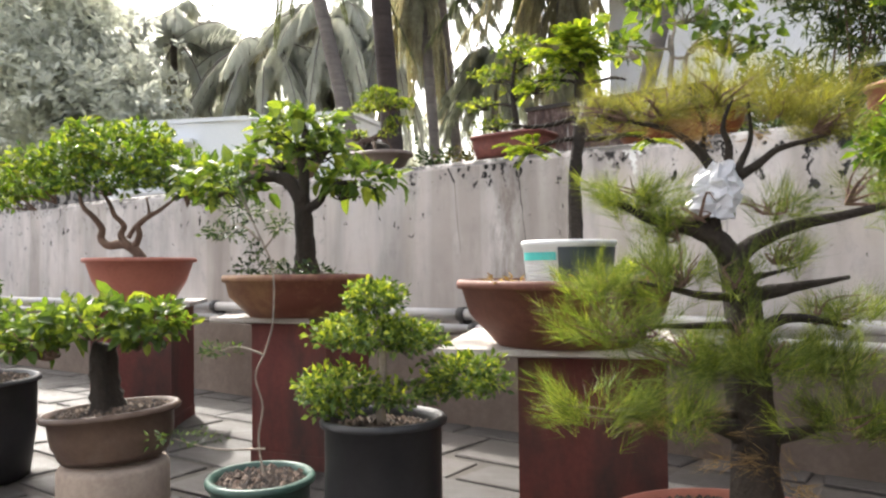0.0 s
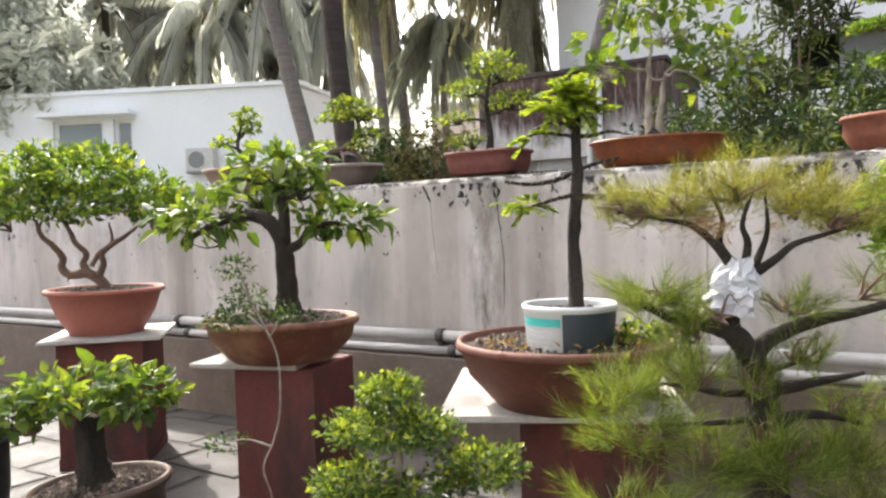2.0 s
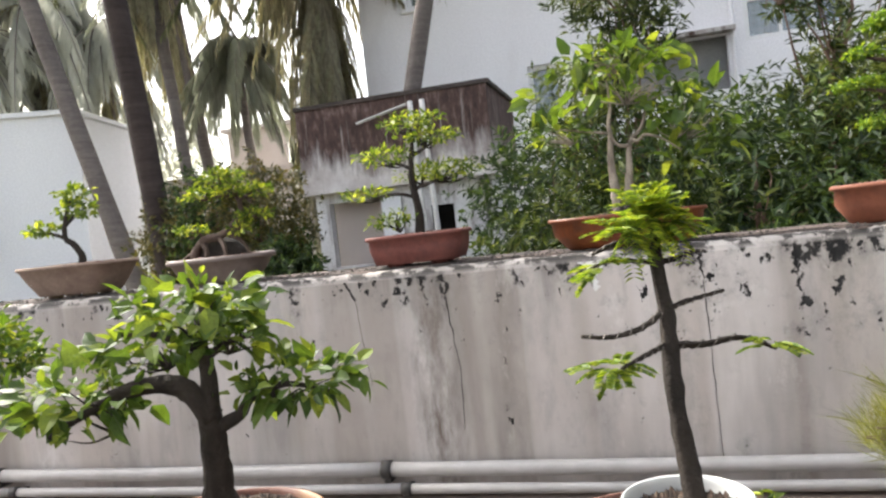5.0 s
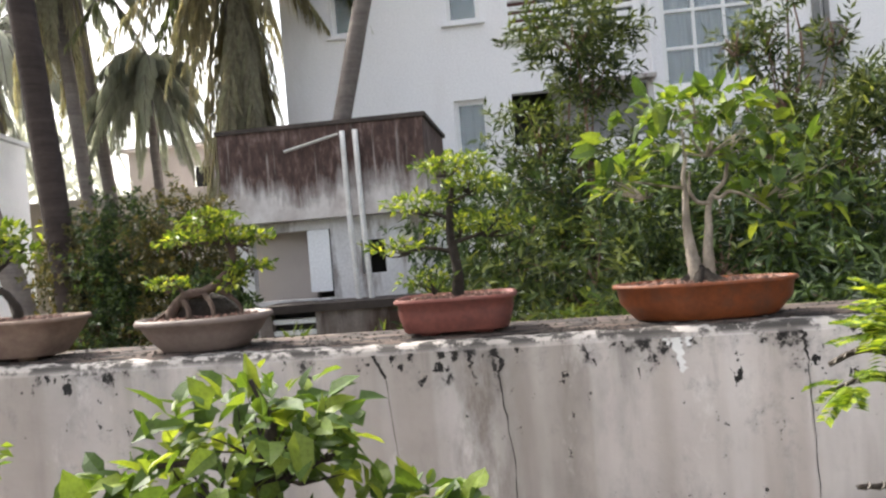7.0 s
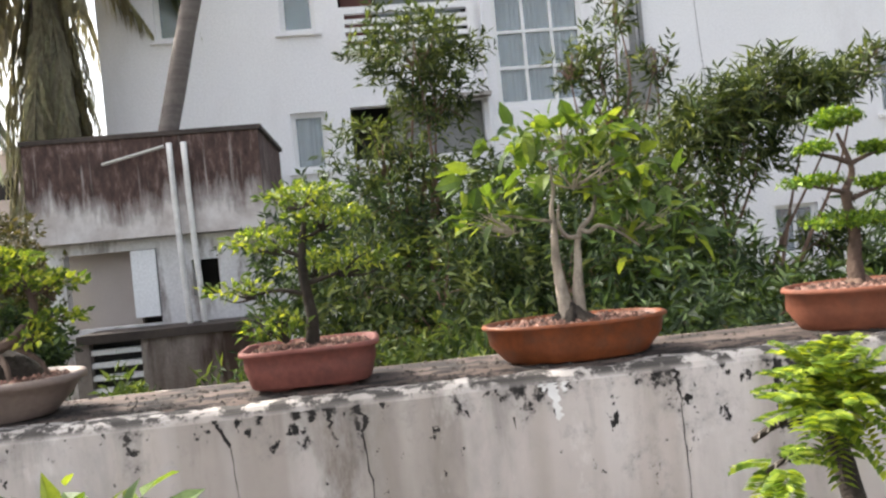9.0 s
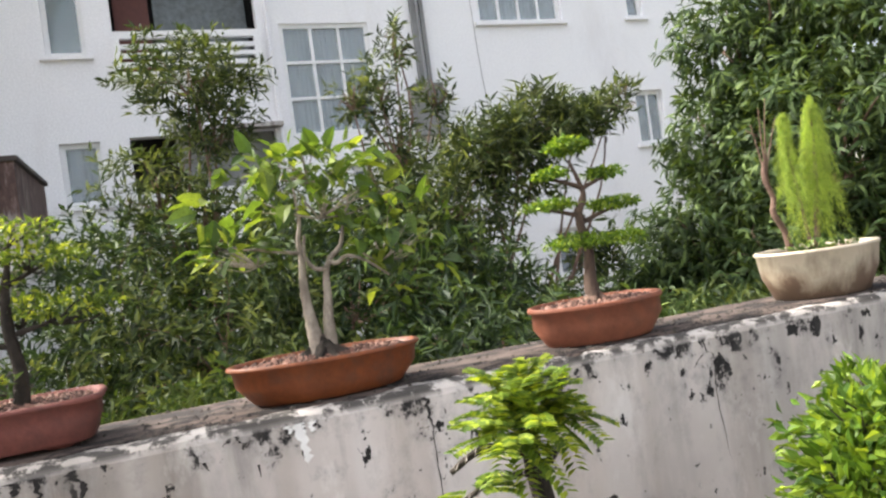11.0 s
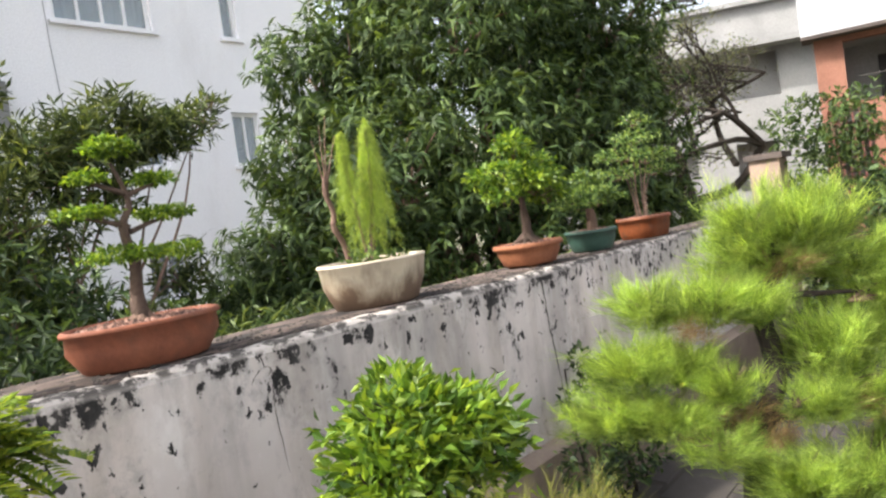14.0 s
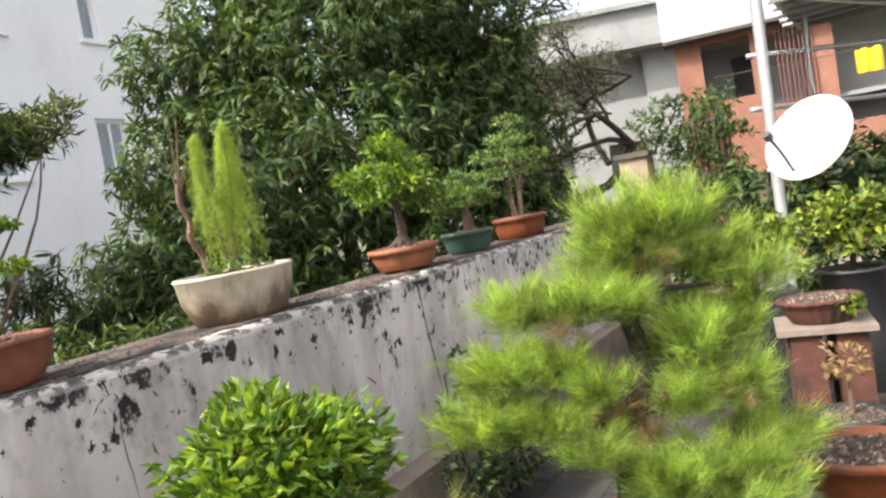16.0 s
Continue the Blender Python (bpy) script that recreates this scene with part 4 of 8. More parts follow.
for i in range(4):
    for j in range(2):
        part("block", Geo().box(-5.44 + 0.345 * j, -5.11 + 0.345 * j, -0.53, -0.37, -0.01 + 0.18 * i, 0.06 + 0.18 * i), M_WHITE, jali)
    # Black strip that paints the shade between the blocks.
    part("gap_dark_strip", Geo().box(-5.45, -4.75, -0.40, -0.38, 0.062 + 0.18 * i, 0.168 + 0.18 * i), M_DARK, jali)
part("stay", Geo().tube([(-5.2, -0.1, 3.25), (-4.3, -0.1, 3.45)], (0.025, 0.025), 6), M_PIPE, tank)

# ---- the low white building at the far left ----
low = thing("low_building", pose(-20.6, 12.3, 0, 0, 0, 24.3), "low bluish-white building with a flat roof and an air-conditioner", "building")
S, SZ = 1.8, (lambda z: 1.15 + (z - 1.15) * 1.8)
LW = [(0.24 * S, 1.08 * S, SZ(2.22), SZ(2.92)), (1.25 * S, 1.57 * S, SZ(2.3), SZ(2.91))]
g = cells(-2.5, 7.62, -0.6, SZ(3.30), LW, 0, 0.25)
part("front_wall", g, M_WHITE2, low)
part("end_wall", Geo().add([(7.62, 0.252, -0.6), (8.2, 3.2, -0.6), (7.95, 3.3, -0.6), (7.37, 0.252, -0.6), (7.62, 0.252, 5.0), (8.2, 3.2, 5.0), (7.95, 3.3, 5.0), (7.37, 0.252, 5.0)], [(0, 1, 5, 4), (1, 2, 6, 5), (2, 3, 7, 6), (3, 0, 4, 7), (4, 5, 6, 7)]), M_WHITE2, low)
part("roof", Geo().add([(-2.6, -0.10, 5.024), (7.70, -0.10, 5.024), (8.3, 3.5, 5.024), (-2.6, 3.5, 5.024), (-2.6, -0.10, 5.14), (7.70, -0.10, 5.14), (8.3, 3.5, 5.14), (-2.6, 3.5, 5.14)], [(3, 2, 1, 0), (4, 5, 6, 7), (0, 1, 5, 4), (1, 2, 6, 5), (2, 3, 7, 6), (3, 0, 4, 7)]), M_WHITE2, low)
# Black sheet in place of the building's unlit inside.
part("room_shade_sheet", Geo().box(-2.3, 5.6, 1.2, 1.25, -0.5, 4.9), M_DARK, low)
part("window_hood", Geo().box(0.2, 2.95, -0.45, -0.003, SZ(2.95), SZ(3.02)), M_WHITE2, low)
window("window", low, *LW[0], 1, (), True, M_DARK)
window("window", low, *LW[1], 1, (), True, M_MAROON)
part("ledge", Geo().box(0.6, 3.0 * S, -0.5, -0.003, SZ(1.66), SZ(1.72)), M_GREYH, low)
ac = part("air_conditioner", Geo().box(2.52 * S, 2.95 * S, -0.38, -0.05, SZ(2.03), SZ(2.03) + 0.62), M_ACWHITE, low, "white outdoor air-conditioner unit")
part("fan_guard", Geo().tube([(2.69 * S, -0.39, SZ(2.2)), (2.69 * S, -0.40, SZ(2.2))], (0.23, 0.23), 20), M_GREYH, ac)
part("bracket", Geo().box(2.52 * S, 2.95 * S, -0.38, -0.003, SZ(2.03) - 0.06, SZ(2.03) - 0.002), M_GREYH, ac)

# ---- far walls and houses ----
setting("wall_boundary", Geo().box(-20, -7.4, 23.0, 23.3, -0.6, 4.0), M_FAR, "faded pinkish boundary wall among the palms", "wall")
farh = thing("far_house", pose(-14.2, 27, 0), "small pale far house with one dark window", "house")
g = cells(-2.2, 3.5, -0.6, 6.0, [(0.3, 1.0, 4.5, 5.3)], 0, 0.2)
part("wall", g, M_FAR, farh)
part("window", Geo().box(0.3, 1.0, 0.3, 0.33, 4.5, 5.3), M_DARK, farh)
part("roof", Geo().box(-2.4, 3.7, -0.2, 3, 6.002, 6.15), M_FAR, farh)


# ---- plants beyond the parapet ----
def frond(rng, gl, gs, root, az, elev, length, hang, n=64, leaflet=0.42):
    """A palm frond: a bent midrib with two rows of leaflets."""
    t = np.linspace(0, 1, 9)
    h = np.array((math.cos(az), math.sin(az), 0))
    P = np.array(root) + h * (length * (math.cos(elev) * t - 0.10 * hang * t ** 2))[:, None] + np.array((0, 0, 1)) * (length * (math.sin(elev) * t - hang * t ** 2))[:, None]
    gs.tube(P, (0.035, 0.008), 4, fine=1)
    Q = np.stack([np.interp(np.linspace(0.12, 1, n), t, P[:, k]) for k in range(3)], 1)
    T = np.gradient(Q, axis=0)
    T /= np.linalg.norm(T, axis=1)[:, None]
    side = np.cross(T, (0, 0, 1))
    side /= np.linalg.norm(side, axis=1)[:, None] + 1e-6
    L = leaflet * np.sin(np.linspace(0.5, 2.9, n)) + 0.1
    for sgn in (1, -1):
        way = side * sgn * 0.6 + T * 0.55 + np.array((0, 0, -0.55 - 0.25 * hang)) + rng.normal(size=T.shape) * 0.12
        gl.leaves(Q, way, np.tile((0, 0, 1.0), (n, 1)) + side * sgn * 0.4, L, max(0.02, leaflet * 0.036), "small", 0.1, 0.25)


def palm(x, y, lean, height, r, fronds, flen, bark, label, seed, dry=0, hang=0.75, crown=True, leaflet=0.42, skirt=1.5, leaf=None):
    rng = np.random.default_rng(seed)
    p = thing("coconut_palm", pose(x, y, -0.6), label, "palm tree", "palms")
    top = np.array((lean[0] * height, lean[1] * height, height))
    pts = [top * k + np.array((0.10 * math.sin(3 * k) * lean[0], 0, 0)) for k in np.linspace(0, 1, 7)]
    part("trunk", Geo().tube(pts, (r * 1.25, r, r * 0.95, r * 0.9, r * 0.8), 12, 0.04, seed, 4), bark, p, smooth=True)
    if not crown:
        return p
    gl, gs, gd = Geo(), Geo(), Geo()
    for i in range(fronds):
        el = rng.uniform(-0.5, 1.1)
        frond(rng, gl, gs, top, i * 2.4 + rng.uniform(-0.3, 0.3), el, flen * rng.uniform(0.8, 1.1), hang * rng.uniform(0.7, 1.2), leaflet=leaflet)
    part("crown", gl, leaf or L_PALM, p, "feathery drooping fronds")
    part("rib_mass", gs, M_PALM2, p)
    if dry:
        for i in range(dry):
            k = rng.uniform(0, 1)
            frond(rng, gd, gd, top - np.array((0, 0, 0.1 + skirt * k)), rng.uniform(0, 6.28), rng.uniform(-1.52, -1.15) if k > 0.2 else rng.uniform(-1.0, 0.2), flen * rng.uniform(0.5, 0.95), 0.55, 40, leaflet * rng.uniform(0.7, 1.2))
        part("dry_fronds", gd, L_DRYPALM, p, "skirt of dry hanging fronds")
    return p


palm(-7.25, 9.7, (-0.095, 0.0), 11.0, 0.175, 12, 3.2, M_PALM, "coconut palm with a thick dark trunk behind the parapet", 1)
palm(-9.5, 12.2, (-0.355, 0.08), 11.0, 0.18, 14, 3.4, M_PALM2, "leaning grey coconut palm with drooping fronds", 2)
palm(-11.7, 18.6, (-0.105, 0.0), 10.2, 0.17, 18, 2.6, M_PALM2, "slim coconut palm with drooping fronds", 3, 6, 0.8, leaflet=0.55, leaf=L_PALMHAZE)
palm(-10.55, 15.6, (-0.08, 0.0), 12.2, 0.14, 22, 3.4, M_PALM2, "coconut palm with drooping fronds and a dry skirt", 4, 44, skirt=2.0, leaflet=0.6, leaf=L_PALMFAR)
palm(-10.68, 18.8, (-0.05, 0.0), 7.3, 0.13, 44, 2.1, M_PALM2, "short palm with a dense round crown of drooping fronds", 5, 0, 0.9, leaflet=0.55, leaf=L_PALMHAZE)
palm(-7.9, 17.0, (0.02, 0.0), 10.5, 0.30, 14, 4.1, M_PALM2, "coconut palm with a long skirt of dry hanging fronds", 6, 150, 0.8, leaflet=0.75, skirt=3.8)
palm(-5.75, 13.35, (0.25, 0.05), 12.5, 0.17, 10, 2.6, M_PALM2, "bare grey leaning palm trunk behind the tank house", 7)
palm(-24.4, 17.2, (-0.02, 0.02), 10.2, 0.16, 50, 5.0, M_PALM2, "coconut palm with drooping fronds paled by painted haze", 8, 6, 0.95, leaflet=0.9, leaf=L_HAZE)
palm(-21.2, 18.9, (0.02, 0.0), 9.6, 0.15, 38, 4.3, M_PALM2, "coconut palm with drooping fronds paled by painted haze", 9, 5, 0.95, leaflet=0.85, leaf=L_HAZE)
palm(-19.4, 20.3, (0.03, 0.0), 10.6, 0.15, 38, 4.3, M_PALM2, "coconut palm with drooping fronds paled by painted haze", 10, 5, 1.0, leaflet=0.85, leaf=L_HAZE)
palm(-17.4, 21.5, (0.0, 0.0), 9.8, 0.14, 36, 3.9, M_PALM2, "coconut palm with drooping fronds paled by painted haze", 11, 5, 1.0, leaflet=0.85, leaf=L_HAZE)


def clump_tree(name, x, y, trunk_h, spec, size, mat, bark, label, category, seed, aspect=0.35, kind="leaf", droop=0.25, z0=-0.6, stems=1, up=0.5, hangdown=0.0, stem_r=0.16, per=9, along=0.7):
    """A tree or bush: forked stems and crowns of single leaves set in whorls round their twigs."""
    rng = np.random.default_rng(seed)
    p = thing(name, pose(x, y, z0), label, category)
    g = Geo()
    for c, r, n in spec:
        for s in range(stems):
            a = np.array((rng.normal() * 0.12, rng.normal() * 0.12, 0))
            m = np.array((c[0] * 0.35 + rng.normal() * 0.1, c[1] * 0.35 + rng.normal() * 0.1, min(trunk_h, c[2] * 0.6)))
            g.tube([a, m, (np.array(c) + m) / 2 + rng.normal(size=3) * 0.1, np.array(c) + np.array((0, 0, r[2] * 0.3))], (stem_r, stem_r * 0.6, stem_r * 0.35, stem_r * 0.12), 7, 0.08, seed)
        for k in range(7):
            q, d = ball(rng, 1, c, r, 0.5)
            g.tube([np.array(c) - np.array((0, 0, r[2] * 0.4)), (np.array(c) + q[0]) / 2 + rng.normal(size=3) * 0.08, q[0]], (stem_r * 0.25, stem_r * 0.15, stem_r * 0.05), 5, 0, seed)
    part("trunk", g, bark, p, smooth=True)
    gl = Geo()
    for c, r, n in spec:
        m = max(1, n // per)
        q, d = ball(rng, m, c, r, 0.25)
        axis = d * 0.8 + np.array((0, 0, 0.55 - hangdown * 0.5)) + rng.normal(size=(m, 3)) * 0.35
        axis /= np.linalg.norm(axis, axis=1)[:, None]
        B, A = np.repeat(q, per, 0), np.repeat(axis, per, 0)
        rnd = rng.normal(size=B.shape)
        rnd -= A * (rnd * A).sum(1)[:, None]
        rnd /= np.linalg.norm(rnd, axis=1)[:, None]
        k = rng.uniform(-1, 1, len(B))[:, None]
        way = A * (0.45 + 0.35 * k) + rnd * 0.8 + np.array((0, 0, -hangdown)) + rng.normal(size=B.shape) * 0.12
        B = B + A * (k * size * along)
        L = size * rng.uniform(0.6, 1.2, len(B))
        gl.leaves(B, way, np.array((0, 0, up)) + rng.normal(size=B.shape) * 0.4 + A * 0.3, L, L * aspect, kind, 0.15, droop)
    part("crown", gl, mat, p)
    return p


# tall and low oleanders
clump_tree("oleander_bush", -0.85, 8.9, 2.4, [((0.1, 0, 4.3), (0.72, 0.6, 0.5), 2000), ((0.3, 0.1, 3.75), (0.45, 0.45, 0.4), 700), ((-0.35, 0, 3.2), (0.6, 0.5, 0.45), 800), ((0.1, 0, 2.7), (1.1, 0.8, 0.8), 2600), ((0.1, -0.2, 1.7), (1.3, 0.9, 0.9), 2600)], 0.14, L_OLE, M_BARK2, "tall oleander with grey-green lance leaves", "bush", 21, 0.24, "small", 0.1, stems=2, stem_r=0.05)
clump_tree("oleander_bush", 1.25, 8.6, 2.6, [((0.15, 0, 4.55), (0.16, 0.2, 0.32), 180), ((-0.1, 0, 4.0), (0.25, 0.3, 0.36), 420), ((-0.42, 0, 3.95), (0.2, 0.25, 0.25), 150), ((0.6, 0.1, 3.95), (0.22, 0.25, 0.25), 190), ((0.05, 0, 3.4), (0.32, 0.4, 0.35), 420), ((0.0, 0, 2.85), (0.7, 0.6, 0.45), 1400), ((0.1, -0.2, 2.1), (1.2, 0.9, 0.8), 2600)], 0.14, L_OLE, M_BARK2, "tall oleander with upright dark shoots", "bush", 22, 0.24, "small", 0.1, stems=2, stem_r=0.05)
clump_tree("oleander_bush", 1.9, 7.6, 1.6, [((1.42, 0, 3.50), (0.28, 0.3, 0.16), 330), ((1.62, 0, 3.68), (0.14, 0.15, 0.12), 90), ((1.05, 0, 3.36), (0.36, 0.36, 0.26), 800), ((0.55, 0, 3.36), (0.52, 0.5, 0.34), 1900), ((0.0, 0, 3.20), (0.42, 0.42, 0.32), 1100), ((-0.40, 0.1, 2.75), (0.6, 0.6, 0.6), 1900), ((0.35, 0.1, 2.90), (0.5, 0.45, 0.35), 1100), ((1.05, 0, 1.95), (0.30, 0.3, 0.22), 420), ((0.1, -0.2, 1.25), (1.0, 0.9, 0.7), 2200)], 0.15, L_OLE, M_BARK2, "spreading oleander with grey-green lance leaves", "bush", 23, 0.2, "small", 0.1, stems=1, stem_r=0.035)
for i, (x, y, h, w) in enumerate(((-1.6, 8.4, 2.9, 1.0), (-0.9, 7.2, 2.3, 1.1), (0.3, 7.4, 2.8, 1.1), (1.2, 7.0, 2.3, 0.9), (3.3, 6.6, 1.4, 1.0), (2.75, 7.9, 1.55, 0.95), (4.2, 9.4, 1.4, 0.9), (-0.5, 6.2, 1.6, 1.0), (1.0, 5.9, 1.8, 1.0), (2.3, 5.6, 1.5, 0.9), (-1.4, 5.6, 1.0, 0.7))):
    clump_tree("shrub", x, y, h * 0.5, [((0, 0, h * 0.74), (w, w * 0.8, h * 0.33), 2600), ((w * 0.4, -0.2, h * 0.4), (w * 0.9, w * 0.7, h * 0.36), 2000), ((-w * 0.5, -0.2, h * 0.35), (w * 0.8, w * 0.7, h * 0.34), 1800)], 0.125, L_OLE if i % 3 == 1 else L_DARK, M_BARK2, "dense green shrub behind the parapet", "bush", 30 + i, 0.3, "small", 0.12, stems=2, stem_r=0.035)
for i, (x, y, h, w) in enumerate(((-2.0, 10.6, 3.0, 1.2), (-0.3, 10.8, 3.4, 1.2), (1.4, 10.6, 3.4, 1.2), (2.3, 10.4, 2.8, 0.8), (0.2, 9.4, 3.0, 0.95), (1.6, 9.2, 2.6, 0.9))):
    clump_tree("shrub", x, y, h * 0.5, [((0, 0, h * 0.72), (w, w * 0.6, h * 0.3), 2000), ((0.1, 0, h * 0.35), (w, w * 0.6, h * 0.36), 2200)], 0.15, L_DARK, M_BARK, "dense dark shrub before the house", "bush", 80 + i, 0.34, "small", 0.12, stems=2, stem_r=0.035)
for i, (x, y, h, w) in enumerate(((-5.45, 9.0, 3.05, 0.75), (-6.35, 9.4, 3.1, 0.8), (-7.2, 9.9, 2.9, 0.8), (-4.85, 8.3, 2.0, 0.5), (-8.3, 11.4, 3.0, 0.9))):
    clump_tree("hedge_bush", x, y, h * 0.5, [((0, 0, h * 0.76), (w, w * 0.8, h * 0.26), 4600), ((0.1, -0.2, h * 0.42), (w * 0.95, w * 0.7, h * 0.36), 4800)], 0.085, L_RED if i % 2 == 0 else L_DARK, M_BARK2, "dense hedge bush with rusty green leaves", "bush", 50 + i, 0.45, "small", 0.1, stems=2, stem_r=0.03)
clump_tree("shrub", 7.75, 2.7, 1.2, [((0, 0, 2.6), (0.75, 0.65, 0.35), 1300), ((0.1, 0, 2.0), (0.9, 0.8, 0.5), 1500)], 0.10, L_MANGO, M_BARK2, "leafy green bush beyond the terrace's end", "bush", 58, 0.35, "small", 0.15, stems=2, stem_r=0.03)
# mango tree
MANGO = [((-1.35, 1.8, 1.8), (1.2, 0.7, 0.7), 3200), ((-1.85, 1.8, 1.3), (0.7, 0.5, 0.45), 1200), ((-0.75, 1.8, 2.9), (0.95, 0.8, 0.85), 2200), ((-0.45, 1.7, 4.1), (0.95, 0.8, 0.8), 2000), ((0.45, 1.3, 5.2), (0.9, 0.8, 0.8), 1500), ((-0.8, 0.4, 2.7), (1.1, 1.0, 1.1), 3000), ((0.3, -0.2, 2.9), (1.3, 1.1, 1.2), 3400), ((1.6, -0.4, 3.1), (1.2, 1.0, 1.2), 3000), ((0.3, 0.2, 4.4), (1.35, 1.2, 1.0), 3400), ((1.6, -0.2, 4.8), (1.3, 1.1, 1.0), 2600), ((-1.2, 0.5, 1.6), (1.1, 0.9, 0.9), 2200), ((0.6, -0.4, 1.5), (1.4, 0.9, 0.9), 2400), ((2.3, -0.8, 1.9), (1.0, 0.8, 0.9), 2200), ((0.8, 0.2, 5.8), (1.5, 1.3, 0.8), 2400), ((2.7, -0.7, 3.2), (1.1, 0.9, 1.1), 3000), ((2.6, -0.6, 4.6), (1.1, 1.0, 1.0), 2600), ((3.2, -0.9, 1.7), (0.9, 0.7, 0.8), 1600), ((-0.3, 1.8, 2.3), (0.9, 0.8, 0.9), 2200), ((0.0, 1.6, 3.6), (0.9, 0.8, 0.9), 2200), ((-0.5, 1.9, 1.2), (0.9, 0.8, 0.8), 1800), ((0.3, 1.3, 4.8), (0.9, 0.8, 0.8), 1500), ((-0.6, 1.0, 2.0), (0.8, 0.7, 0.9), 1600)]
clump_tree("mango_tree", 6.0, 6.2, 2.2, [(c, r, int(n * 2.0)) for c, r, n in MANGO], 0.17, L_MANGO, M_BARK2, "big mango tree with dense drooping green leaves", "tree", 60, 0.2, "lance", 0.3, hangdown=0.42, stem_r=0.11, per=11, along=0.3)
# the big tree at the far left, haze painted into its pale leaves
clump_tree("rain_tree", -25.5, 12.6, 5, [((0, 0, 8.2), (4.2, 3.6, 2.8), 17000), ((-3.0, 0.4, 6.2), (3.6, 3.0, 2.6), 14000), ((2.4, 0.6, 6.4), (3.0, 2.8, 2.2), 10000), ((-0.6, 0.4, 10.4), (3.6, 3.2, 1.8), 9000)], 0.36, L_HAZE, M_PALM2, "big grey-green spreading tree with haze painted into its leaves", "tree", 61, 0.4, "small", 0.1, stem_r=0.2)


def far_woods():
    """A belt of far trees: many clumps of leaves, one sheet of growth."""
    rng = np.random.default_rng(70)
    g = Geo()
    for x, y, h, w in ((-30, 17, 10, 4), (-26, 24, 10, 4), (-22, 29, 9, 4), (-18, 32, 7.5, 4), (-13, 35, 7.5, 4), (-8, 36, 8, 4), (-34, 20, 12, 5), (-30, 27, 11, 5), (-34, 9, 7, 4), (-36, 2, 8, 5), (30, 12, 6, 4), (32, 4, 6, 4), (28, 20, 7, 4), (24, 27, 7, 4)):
        for k in range(9):
            c = (x + rng.normal() * w * 0.5, y + rng.normal() * 1.2, h * rng.uniform(0.25, 0.8) - 0.6)
            pads(g, rng, [(c, (w * 0.45, w * 0.4, h * 0.22), 260)], 0.45, "small", 0.5)
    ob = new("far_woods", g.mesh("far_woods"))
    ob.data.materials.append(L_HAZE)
    tagged(ob, "belt of far trees behind the houses, paled by painted haze", "trees", kind="stuff")


far_woods()


def weeds():
    """Weeds and low growth on the ground just behind the parapet."""
    rng = np.random.default_rng(71)
    g = Geo()
    n = 30000
    x, y = rng.uniform(-3.2, 5, n), rng.uniform(3.6, 6.4, n)
    hump = 1.45 + 0.18 * np.sin(x * 2.1) * np.cos(y * 1.7) + 0.12 * np.sin(x * 7 + y * 5)
    z = -0.6 + hump * (0.25 + 0.75 * rng.random(n) ** 0.35) * np.clip(0.75 + (y - 3.6) * 0.2, 0.4, 1.0)
    way = rng.normal(size=(n, 3)) * 0.7 + np.array((0, 0, 0.5))
    g.leaves(np.stack([x, y, z], 1), way, rng.normal(size=(n, 3)) * 0.5 + np.array((0, 0, 0.8)), rng.uniform(0.06, 0.15, n), rng.uniform(0.016, 0.035, n), "small", 0.2, 0.2)
    ob = new("weeds", g.mesh("weeds"))
    ob.data.materials.append(L_WEED)
    tagged(ob, "tangle of green weeds and creepers on the ground", "weeds", kind="stuff")


weeds()


